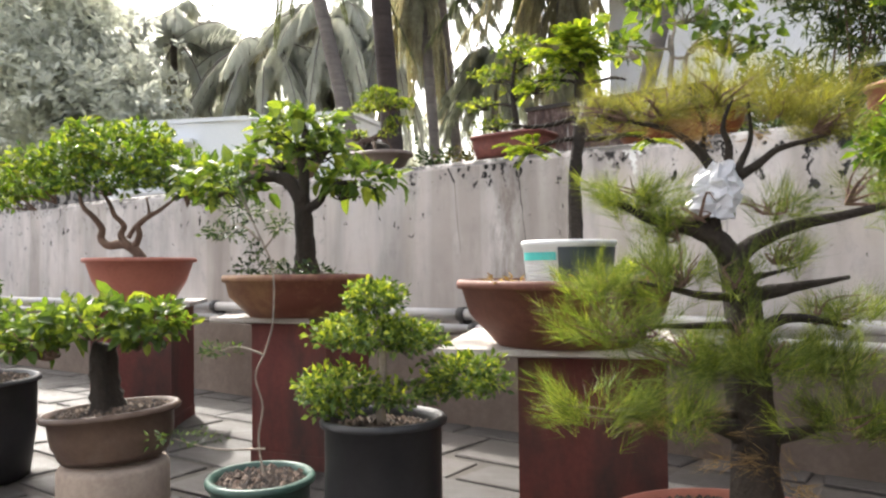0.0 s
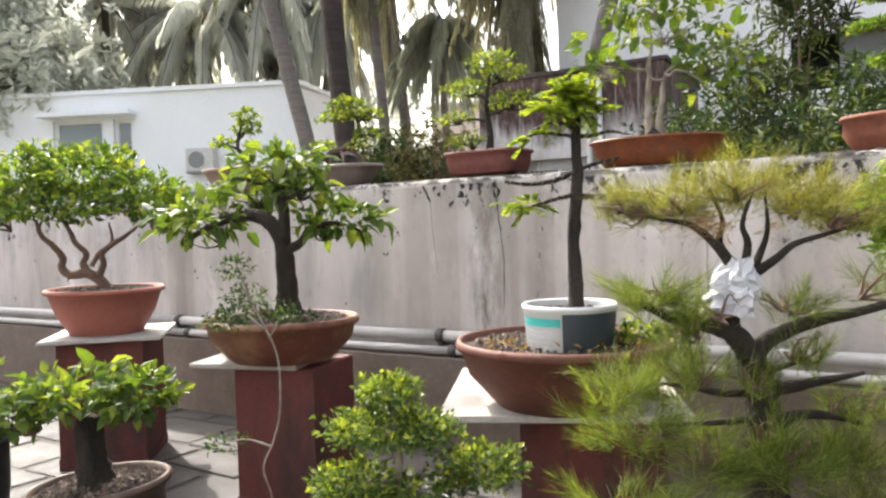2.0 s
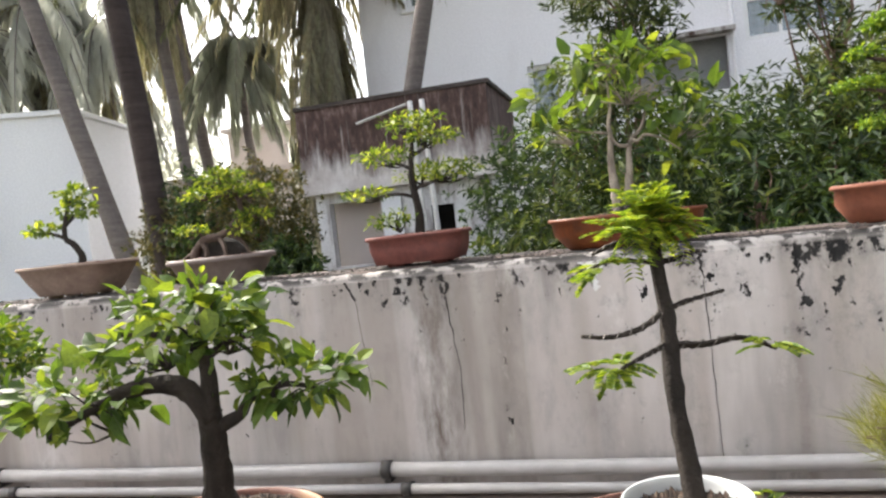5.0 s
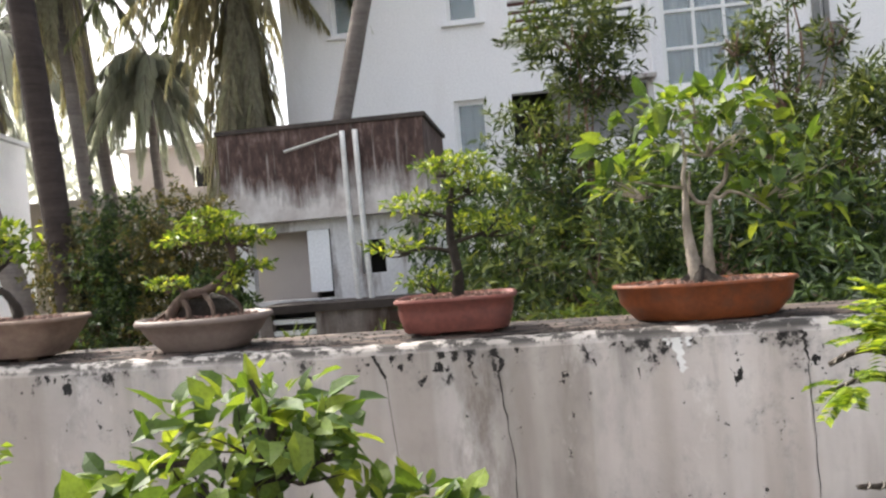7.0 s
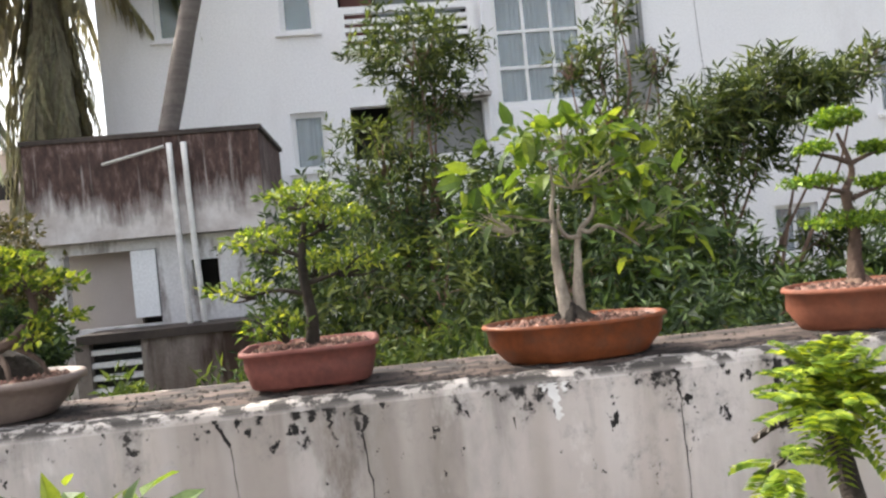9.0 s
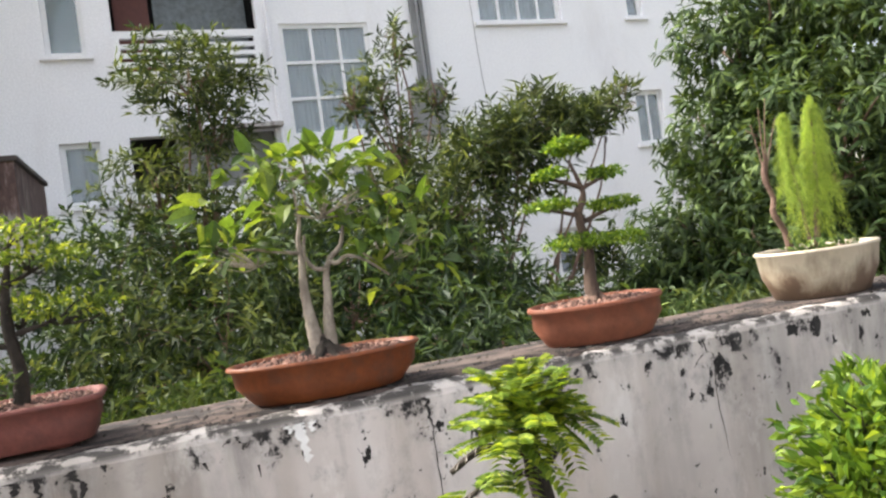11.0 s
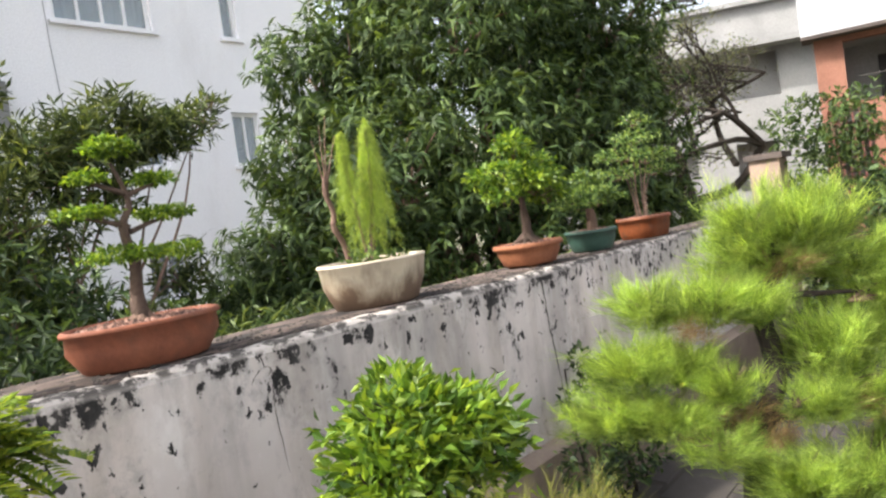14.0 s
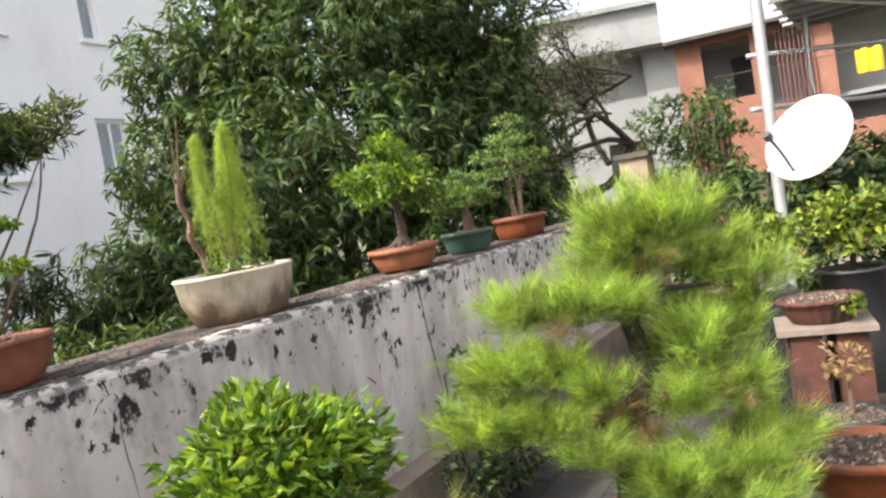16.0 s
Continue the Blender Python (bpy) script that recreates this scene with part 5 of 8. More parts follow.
# ---- potted plants ----
def pot(parent, rx, ry, h, mat, base=0.7, rim=0.012, rim_h=0.025, square=2.0, belly=0.0, feet=0, label="", wob=0.006, soil=None, seed=1, down=0.018, ribs=0, flute=0):
    """A planter with a rolled rim, a hollow body, soil and, where it has them, feet. The foot of the pot is at z 0."""
    z0 = 0.012 if feet else 0.0
    t = 0.014 / rx
    mid = base + (1 - base) * 0.55 + belly
    prof = [(base * 0.96, z0), (base, z0 + 0.006), (mid, z0 + h * 0.48), (1 - rim / rx, h - rim_h), (1.0, h - rim_h + 0.004), (1.0 + 0.15 * rim / rx, h - rim_h * 0.4), (1 - 0.004 / rx, h), (1 - t, h), (1 - t * 1.4, h - rim_h), (mid - t * 1.2, z0 + h * 0.5), (base * 0.9, z0 + 0.02)]
    if ribs:
        body = [(base + (mid - base) * k + (0.02 if i % 2 else 0), z0 + h * 0.48 * k) for i, k in enumerate(np.linspace(0.05, 0.95, ribs))]
        prof = prof[:2] + body + prof[2:]
    p = part("pot", Geo().lathe(prof, rx, ry, 4 * flute or 48, square, wob=wob, seed=seed, flute=flute), mat, parent, label, True)
    for i in range(feet):
        a = (i + 0.5) * 2 * math.pi / feet
        part("foot", Geo().lathe([(0.9, 0), (1, 0.004), (1.05, 0.0145)], 0.035, 0.022, 12, at=(rx * base * 0.72 * math.cos(a), ry * base * 0.72 * math.sin(a), 0)), mat, p)
    rng = np.random.default_rng(seed + 90)
    g, k = Geo(), 1 - t * 1.35
    n, rows = 36, 7
    V = [(0, 0, h - down + 0.012)]
    for i in range(1, rows + 1):
        for j in range(n):
            a, q = j * 2 * math.pi / n, k * i / rows
            kk = (abs(math.cos(a)) ** square + abs(math.sin(a)) ** square) ** (-1 / square)
            V.append((rx * q * kk * math.cos(a), ry * q * kk * math.sin(a), h - down + 0.012 * (1 - (i / rows) ** 2) + rng.normal() * 0.0035))
    F = [(0, 1 + j, 1 + (j + 1) % n) for j in range(n)] + [(1 + i * n + j, 1 + (i + 1) * n + j, 1 + (i + 1) * n + (j + 1) % n, 1 + i * n + (j + 1) % n) for i in range(rows - 1) for j in range(n)]
    red = parent.name.startswith("wall_bonsai")
    part("soil", g.add(V, F), soil or (M_SOILRED if red else M_SOIL), parent, smooth=True)
    gg, m = Geo(), int(180 + 1700 * rx * ry * 4)
    a, q = rng.uniform(0, 6.283, m), np.sqrt(rng.random(m)) * 0.9
    kk = (np.abs(np.cos(a)) ** square + np.abs(np.sin(a)) ** square) ** (-1 / square)
    for x, y, s, w in zip(rx * q * kk * np.cos(a) * k, ry * q * kk * np.sin(a) * k, rng.uniform(0.004, 0.013, m), rng.uniform(0, 3, m)):
        c, e = math.cos(w) * s, math.sin(w) * s
        z = h - down + 0.004 + 0.010 * (1 - (x / rx) ** 2 - (y / ry) ** 2)
        gg.add([(x - c, y - e, z), (x + e, y - c, z + s * 0.2), (x + c, y + e, z), (x - e, y + c, z - s * 0.1), (x, y, z + s * 0.9)], [(0, 1, 4), (1, 2, 4), (2, 3, 4), (3, 0, 4)])
    part("grit", gg, M_GRITRED if red else M_GRIT, parent)
    return p


def limb(parent, pts, radii, mat, name="branch", seed=0, sides=9, wob=0.07, fine=5):
    return part(name, Geo().tube(pts, radii, sides, wob, seed, fine), mat, parent, smooth=True)


def roots(parent, at, r, mat, n=5, seed=0, spread=2.2):
    rng = np.random.default_rng(seed)
    g = Geo()
    for i in range(n):
        a = i * 6.283 / n + rng.uniform(-0.4, 0.4)
        d = np.array((math.cos(a), math.sin(a), 0))
        g.tube([np.array(at) + (0, 0, r * 0.9), np.array(at) + d * r * 1.0 + (0, 0, r * 0.25), np.array(at) + d * r * spread - (0, 0, r * 0.25)], (r * 0.5, r * 0.38, r * 0.12), 7, 0.1, seed + i)
    part("root_flare", g, mat, parent, smooth=True)


def foliage(parent, spec, size, mat, seed, kind="small", aspect=0.55, name="foliage", up=0.6, droop=0.15, spread=0.8):
    return part(name, pads(Geo(), np.random.default_rng(seed), spec, size, kind, aspect, up, droop, spread), mat, parent)


def twigs(parent, spec, mat, seed, per=6, r=0.003, name="twig_mass"):
    """Fine twigs that fan out inside each pad from its underside."""
    rng, g = np.random.default_rng(seed), Geo()
    for c, q, n in spec:
        root = np.array(c) - np.array((c[0] * 0.25, c[1] * 0.25, q[2] * 0.9))
        for _ in range(per):
            e, _d = ball(rng, 1, c, np.array(q) * 0.85, 0.5)
            g.tube([root, (root + e[0]) / 2 + rng.normal(size=3) * 0.012, e[0]], (r * 1.8, r, r * 0.4), 5, 0, seed, 3)
    part(name, g, mat, parent)


BIG_LEAF = Geo().leaves([(0, 0, 0)], [(1, 0, 0)], [(0, 0, 1)], 1.0, 0.62, "leaf", 0.16, 0.18).mesh("leaf")


def big_leaves(parent, spec, size, mat, seed, mesh=BIG_LEAF):
    """Large leaves, each one by itself."""
    rng = np.random.default_rng(seed)
    if not mesh.materials:
        mesh.materials.append(mat)
    for c, r, n in spec:
        p, d = ball(rng, n, c, r, 0.35, 0.3)
        for q, e in zip(p, d):
            way = Vector(e * 0.9 + rng.normal(size=3) * 0.55 + np.array((0, 0, -0.15))).normalized()
            up = Vector(rng.normal(size=3) * 0.4 + np.array((0, 0, 1.0)))
            side = up.cross(way).normalized()
            nor = way.cross(side)
            ob = part("leaf", mesh, mat, parent)
            s = size * rng.uniform(0.6, 1.2)
            ob.matrix_basis = Matrix.Translation(q) @ Matrix((way, side, nor)).transposed().to_4x4() @ Matrix.Scale(s, 4)


# pedestals and slabs
def pedestal(x, y, rot, w, d, h, slab, slab_at, label, slab_label):
    p = thing("pedestal", pose(x, y, 0, 0, 0, rot), label, "pedestal", "red pedestals")
    g = Geo()
    b = 0.006
    for s, z in ((0.0, 0.0), (0.0, h - b), (b, h)):
        g.v += [(sx * (w / 2 - s), sy * (d / 2 - s), z) for sx, sy in ((-1, -1), (1, -1), (1, 1), (-1, 1))]
    for k in (0, 4):
        g.f += [(k + j, k + (j + 1) % 4, k + 4 + (j + 1) % 4, k + 4 + j) for j in range(4)]
    g.f += [(3, 2, 1, 0), (8, 9, 10, 11)]
    part("block", g, M_PEDESTAL, p)
    part("plinth_band", Geo().box(-w / 2 - 0.004, w / 2 + 0.004, -d / 2 - 0.004, d / 2 + 0.004, 0, 0.05), M_PEDESTAL, p)
    t = thing("stone_slab", pose(x, y, h, 0, 0, rot) @ pose(slab_at[0], slab_at[1], 0.001, 0, 0, slab_at[2]), slab_label, "slab", "pedestal slabs")
    w2, d2, th = slab
    g = Geo()
    rng = np.random.default_rng(int(h * 1000))
    for z, s in ((0, 0.004), (0.004, 0), (th - 0.004, 0), (th, 0.004)):
        g.v += [(sx * (w2 / 2 - s) + rng.normal() * 0.002, sy * (d2 / 2 - s) + rng.normal() * 0.002, z) for sx, sy in ((-1, -1), (1, -1), (1, 1), (-1, 1))]
    for k in (0, 4, 8):
        g.f += [(k + j, k + (j + 1) % 4, k + 4 + (j + 1) % 4, k + 4 + j) for j in range(4)]
    g.f += [(3, 2, 1, 0), (12, 13, 14, 15)]
    part("slab", g, M_TILE, t)


pedestal(-3.0, 2.09, 38, 0.36, 0.36, 0.555, (0.50, 0.48, 0.02), (0.0, 0.0, 5), "square pedestal painted red oxide", "pale stone slab on a red pedestal")
pedestal(-1.86, 2.06, 12, 0.32, 0.32, 0.525, (0.42, 0.36, 0.02), (-0.11, -0.03, 4), "square pedestal painted red oxide, scuffed", "pale stone slab under a tan pot")
pedestal(-0.71, 2.08, 20, 0.40, 0.36, 0.478, (0.68, 0.68, 0.02), (-0.09, 0.06, 3), "wide red pedestal with worn paint", "large pale stone slab under a terracotta bowl")


# the bonsai with the spreading crown
def crown_bonsai():
    p = thing("potted_bonsai", pose(-2.99, 2.06, 0.577, 0, 0, 36), "spreading bonsai with crooked trunks in a salmon pot", "bonsai", "bonsai")
    pot(p, 0.25, 0.235, 0.205, M_SALMON, 0.62, 0.016, 0.024, 2.2, seed=3)
    limb(p, [(0.02, 0, 0.17), (-0.02, 0, 0.235), (-0.08, 0, 0.27), (-0.15, 0, 0.265), (-0.19, 0.01, 0.30), (-0.185, 0.01, 0.345), (-0.22, 0, 0.40), (-0.27, 0, 0.45), (-0.29, 0, 0.52)], (0.030, 0.024, 0.021, 0.018, 0.016, 0.012, 0.007), M_BARK2, "trunk", 1)
    limb(p, [(-0.06, 0, 0.26), (-0.10, 0.02, 0.315), (-0.085, 0.02, 0.36), (-0.13, 0.02, 0.41), (-0.15, 0.02, 0.46), (-0.2, 0.03, 0.54)], (0.018, 0.015, 0.013, 0.011, 0.006), M_BARK2, seed=2)
    limb(p, [(-0.03, 0, 0.25), (0.0, -0.01, 0.31), (-0.005, -0.01, 0.36), (0.05, -0.01, 0.405), (0.09, 0, 0.43), (0.18, 0, 0.50)], (0.018, 0.015, 0.013, 0.011, 0.006), M_BARK2, seed=3)
    limb(p, [(-0.06, 0.01, 0.3), (-0.03, 0.03, 0.36), (0.02, 0.05, 0.41), (0.0, 0.08, 0.5)], (0.012, 0.01, 0.008, 0.005), M_BARK2, seed=4)
    roots(p, (0.02, 0, 0.165), 0.035, M_BARK2, 5, 3)
    S = [((-0.05, 0, 0.70), (0.26, 0.24, 0.09), 620), ((-0.28, 0, 0.66), (0.22, 0.2, 0.10), 560), ((-0.45, 0, 0.56), (0.16, 0.18, 0.10), 420), ((0.16, 0, 0.62), (0.2, 0.2, 0.10), 520), ((0.28, 0, 0.53), (0.15, 0.18, 0.09), 400), ((-0.1, -0.1, 0.55), (0.28, 0.18, 0.06), 420), ((-0.22, 0.05, 0.80), (0.16, 0.15, 0.05), 240), ((0.02, 0.02, 0.79), (0.14, 0.13, 0.05), 200), ((-0.56, 0, 0.50), (0.08, 0.1, 0.07), 130)]
    S = [((c[0] * 1.13 - 0.02, c[1] * 1.1, c[2]), (r[0] * 1.1, r[1] * 1.05, r[2]), n) for c, r, n in S]
    foliage(p, [(c, r, int(n * 0.55)) for c, r, n in S], 0.040, L_BRIGHT, 4)
    foliage(p, [((c[0], c[1], c[2] + 0.02), r, int(n * 0.3)) for c, r, n in S], 0.040, L_YELL, 6)
    foliage(p, [(c, r, int(n * 0.3)) for c, r, n in S], 0.040, L_MID, 7)
    twigs(p, S, M_BARK2, 5)


crown_bonsai()


# the broad-leaved bonsai in the tan bowl
def broad_bonsai():
    p = thing("potted_bonsai", pose(-1.84, 1.97, 0.547, 0, 0, 21), "broad-leaved bonsai with a thick dark trunk in a tan bowl", "bonsai", "bonsai")
    pot(p, 0.284, 0.25, 0.155, M_TANPOT, 0.66, 0.014, 0.03, 2.0, 0.06, seed=5)
    limb(p, [(0.0, 0.09, 0.125), (0.004, 0.07, 0.2), (0.012, 0.04, 0.3), (0.018, 0.012, 0.4), (0.016, 0, 0.46)], (0.066, 0.041, 0.034, 0.031, 0.026), M_BARK, "trunk", 6, 14, 0.09)
    roots(p, (0.0, 0.09, 0.128), 0.055, M_BARK, 6, 7)
    limb(p, [(0.02, 0, 0.42), (-0.03, -0.01, 0.50), (-0.10, -0.01, 0.525), (-0.20, -0.02, 0.51), (-0.28, -0.03, 0.475), (-0.36, -0.03, 0.43)], (0.03, 0.026, 0.021, 0.014, 0.006), M_BARK, seed=8)
    limb(p, [(0.018, 0, 0.44), (0.022, 0.01, 0.53), (0.012, 0.01, 0.61), (0.03, 0, 0.70), (0.0, 0, 0.78)], (0.027, 0.021, 0.016, 0.01, 0.004), M_BARK, seed=9)
    limb(p, [(0.04, 0, 0.40), (0.09, -0.01, 0.425), (0.13, -0.02, 0.47), (0.22, -0.03, 0.49), (0.32, -0.03, 0.46)], (0.02, 0.016, 0.012, 0.008, 0.004), M_BARK, seed=10)
    limb(p, [(0.0, 0, 0.56), (0.07, 0.02, 0.6), (0.15, 0.03, 0.62)], (0.012, 0.009, 0.004), M_BARK, seed=11)
    limb(p, [(0.0, 0, 0.60), (-0.08, -0.03, 0.65), (-0.16, -0.04, 0.66)], (0.011, 0.008, 0.004), M_BARK, seed=12)
    S = [((0.01, 0, 0.69), (0.19, 0.16, 0.09), 80), ((-0.28, -0.03, 0.51), (0.18, 0.13, 0.10), 75), ((0.245, -0.03, 0.49), (0.18, 0.12, 0.07), 70), ((-0.10, 0.04, 0.61), (0.2, 0.13, 0.06), 45), ((0.1, 0.03, 0.62), (0.1, 0.1, 0.05), 22)]
    big_leaves(p, S, 0.075, L_BROAD, 13)
    foliage(p, [(c, r, int(n * 1.3)) for c, r, n in S], 0.045, L_BROADJ, 14, "leaf", 0.55, "small_leaves")
    twigs(p, S, M_BARK, 15, 9, 0.0025)
    foliage(p, [((-0.09, -0.12, 0.18), (0.12, 0.07, 0.04), 160), ((-0.1, -0.15, 0.235), (0.03, 0.02, 0.05), 40), ((0.12, -0.14, 0.17), (0.1, 0.06, 0.03), 90)], 0.022, L_DARK, 16, name="weed_tuft")


broad_bonsai()


# the terracotta bowl with the bucket tree
def bowl_and_bucket():
    p = thing("terracotta_bowl", pose(-0.738, 1.945, 0.50, 0, 0, 24), "wide terracotta bowl filled with gritty soil", "bowl")
    pot(p, 0.31, 0.285, 0.185, M_BOWL, 0.64, 0.014, 0.028, 2.0, 0.05, seed=7, down=0.022)
    q = thing("bucket_tree", pose(-0.700, 1.895, 0.660, 0, 0, 24), "straight young tree with wired branches in a cut white bucket", "bonsai", "bonsai")
    body = part("bucket", Geo().lathe([(0.90, 0), (0.915, 0.004), (0.99, 0.115), (1.02, 0.118), (1.03, 0.128), (1.0, 0.132), (0.975, 0.128), (0.97, 0.115), (0.9, 0.02)], 0.128, 0.128, 48), M_BUCKET, q, "cut-down white plastic bucket with teal print", True)

    def band(a0, a1, z0, z1, mat, name, off=1.006):
        V, k = [], 16
        for i in range(k + 1):
            a = radians(a0 + (a1 - a0) * i / k)
            for z in (z0, z1):
                r = 0.128 * (0.912 + 0.075 * z / 0.115) * off
                V.append((r * math.cos(a), r * math.sin(a), z))
        part(name, Geo().add(V, [(2 * i, 2 * i + 2, 2 * i + 3, 2 * i + 1) for i in range(k)]), mat, body)
    band(-165, -104, 0.078, 0.100, M_TEAL, "teal_band")
    for i, (z, a) in enumerate(((0.066, -162), (0.054, -158), (0.042, -160), (0.030, -152))):
        band(a, -110 - 4 * (i % 2), z - 0.003, z + 0.003, M_PRINT, "print_bar")
    band(-102, 12, 0.004, 0.113, M_BUCKETDARK, "dark_label", 1.007)
    part("soil", Geo().lathe([(0.97, 0.098), (0.6, 0.106), (0.1, 0.112)], 0.126, 0.126, 32), M_SOIL, q, smooth=True)
    rng = np.random.default_rng(8)
    g = Geo()
    for _ in range(300):
        a, r, s = rng.uniform(0, 6.28), 0.11 * math.sqrt(rng.random()), rng.uniform(0.004, 0.011)
        x, y = r * math.cos(a), r * math.sin(a)
        g.add([(x - s, y, 0.104), (x, y + s, 0.104), (x + s, y, 0.105), (x, y - s, 0.104), (x, y, 0.112 + s * 0.5)], [(0, 1, 4), (1, 2, 4), (2, 3, 4), (3, 0, 4)])
    part("grit", g, M_GRIT, q)
    def lean(pts):
        return [(x + 0.08 * (z - 0.1), y + 0.225 * (z - 0.1), z) for x, y, z in pts]
    limb(q, lean([(0.02, 0, 0.09), (0.01, 0, 0.2), (0.0, 0, 0.34), (0.004, 0, 0.48), (-0.006, 0, 0.6), (0.0, 0, 0.68)]), (0.027, 0.022, 0.020, 0.019, 0.016, 0.010), M_BARK, "trunk", 17, 12, 0.13)
    B = [([(0, 0, 0.50), (-0.06, -0.02, 0.475), (-0.13, -0.03, 0.465), (-0.20, -0.04, 0.475)], 0.010), ([(0, 0, 0.50), (0.05, -0.02, 0.515), (0.12, -0.04, 0.53)], 0.009), ([(0, 0, 0.43), (0.07, -0.02, 0.425), (0.15, -0.03, 0.43), (0.22, -0.04, 0.40)], 0.011),
         ([(0, 0, 0.43), (-0.05, -0.02, 0.42), (-0.12, -0.03, 0.40)], 0.009), ([(0, 0, 0.60), (-0.06, 0.0, 0.61), (-0.11, 0.0, 0.615), (-0.16, 0.01, 0.60)], 0.008), ([(0, 0, 0.60), (0.05, 0.01, 0.605), (0.09, 0.02, 0.615), (0.13, 0.03, 0.61)], 0.008), ([(0, 0, 0.63), (-0.07, 0.03, 0.65), (-0.13, 0.05, 0.63)], 0.008)]
    for i, (pts, r) in enumerate(B):
        pts = lean(pts)
        r *= 0.78
        b = limb(q, pts, (r, r * 0.8, r * 0.5), M_BARK, seed=20 + i, wob=0.22, fine=9)
        P = spline(pts, 14)
        d = P[-1] - P[0]
        s = np.cross(d, (0, 0, 1)) / np.linalg.norm(d)
        ph = np.linspace(0, 6.28 * 7, len(P))
        rr = np.interp(np.linspace(0, 1, len(P)), (0, 0.5, 1), (r * 1.12, r * 0.92, r * 0.62))
        W = P + (np.cos(ph) * rr)[:, None] * s + (np.sin(ph) * rr)[:, None] * np.array((0, 0, 1))
        part("wire", Geo().tube(W, (0.0016, 0.0016), 5, fine=1), M_WIRE, b)
    S = [((-0.03, -0.03, 0.700), (0.05, 0.05, 0.022), 210), ((-0.08, -0.05, 0.68), (0.035, 0.035, 0.02), 110), ((0.02, -0.03, 0.685), (0.03, 0.035, 0.02), 90), ((-0.14, -0.03, 0.405), (0.045, 0.04, 0.02), 60), ((0.2, -0.04, 0.41), (0.035, 0.03, 0.015), 24), ((-0.13, 0.0, 0.605), (0.04, 0.03, 0.015), 34), ((-0.03, -0.03, 0.725), (0.03, 0.03, 0.015), 90)]
    rngf, gl = np.random.default_rng(30), Geo()
    for c, r, n in [(lean([c])[0], r, n) for c, r, n in S]:  # feathery compound leaves: a short stalk with two rows of leaflets
        pp, d = ball(rngf, n // (7 if n >= 90 else 4), c, r, 0.2, 0.3)
        for o, e in zip(pp, d):
            way = e * 0.8 + rngf.normal(size=3) * 0.4 + np.array((0, 0, 0.3))
            way[2] *= 1.0 if n >= 90 else 0.2
            way /= np.linalg.norm(way)
            side = np.cross(way, (0, 0, 1.0))
            side /= np.linalg.norm(side) + 1e-6
            k = 13
            st = o + way * np.linspace(0, 0.075 if n >= 90 else 0.05, k)[:, None] - np.array((0, 0, 1)) * (np.linspace(0, 1, k) ** 2 * 0.020)[:, None]
            for sg in (1, -1):
                gl.leaves(st, np.tile(side * sg + way * 0.35, (k, 1)), np.tile((0, 0, 1.0), (k, 1)) + rngf.normal(size=(k, 3)) * 0.2, 0.024, 0.012, "small", 0.1, 0.15)
    part("foliage", gl, L_FERN, q, "bright feathery leaflets")
    foliage(p, [((0.12, -0.12, 0.185), (0.16, 0.12, 0.008), 70), ((-0.15, -0.1, 0.18), (0.1, 0.12, 0.006), 25)], 0.028, L_DRYNEEDLE, 32, name="dry_leaves", up=2.0)
    foliage(p, [((0.2, -0.1, 0.2), (0.08, 0.06, 0.03), 90), ((0.22, 0.05, 0.2), (0.06, 0.06, 0.03), 50)], 0.03, L_YELL, 31, name="weed_tuft")


bowl_and_bucket()


def pine(name, m, label, pot_args, trunk, limbs, spec, yellow, dry, needle, seed, per=15, wide=0.0014, leaf=None):
    p = thing(name, m, label, "pine", "pines")
    pot(p, **pot_args)
    limb(p, trunk[0], trunk[1], M_BARK, "trunk", seed, 12, 0.1)
    roots(p, trunk[0][0], trunk[1][0] * 0.9, M_BARK, 5, seed)
    for i, (pts, r) in enumerate(limbs):
        limb(p, pts, (r, r * 0.75, r * 0.5, r * 0.25), M_BARK, seed=seed + i, fine=4)
    rng = np.random.default_rng(seed)
    part("needles", tufts(Geo(), rng, spec, needle, per, wide), leaf or L_NEEDLE, p, "soft bright green needle tufts")
    if yellow:
        part("yellow_needles", tufts(Geo(), rng, yellow, needle, per, wide), L_NEEDLEY, p, "yellowing needle tufts")
    if dry:
        part("dry_needles", tufts(Geo(), rng, dry, needle * 0.8, per // 2, wide, -0.2), L_DRYNEEDLE, p, "brown dry needles")
    twigs(p, spec, M_BARK2, seed + 5, 10, 0.0022)
    if yellow:
        twigs(p, yellow, M_BARK2, seed + 6, 12, 0.0022)
    return p


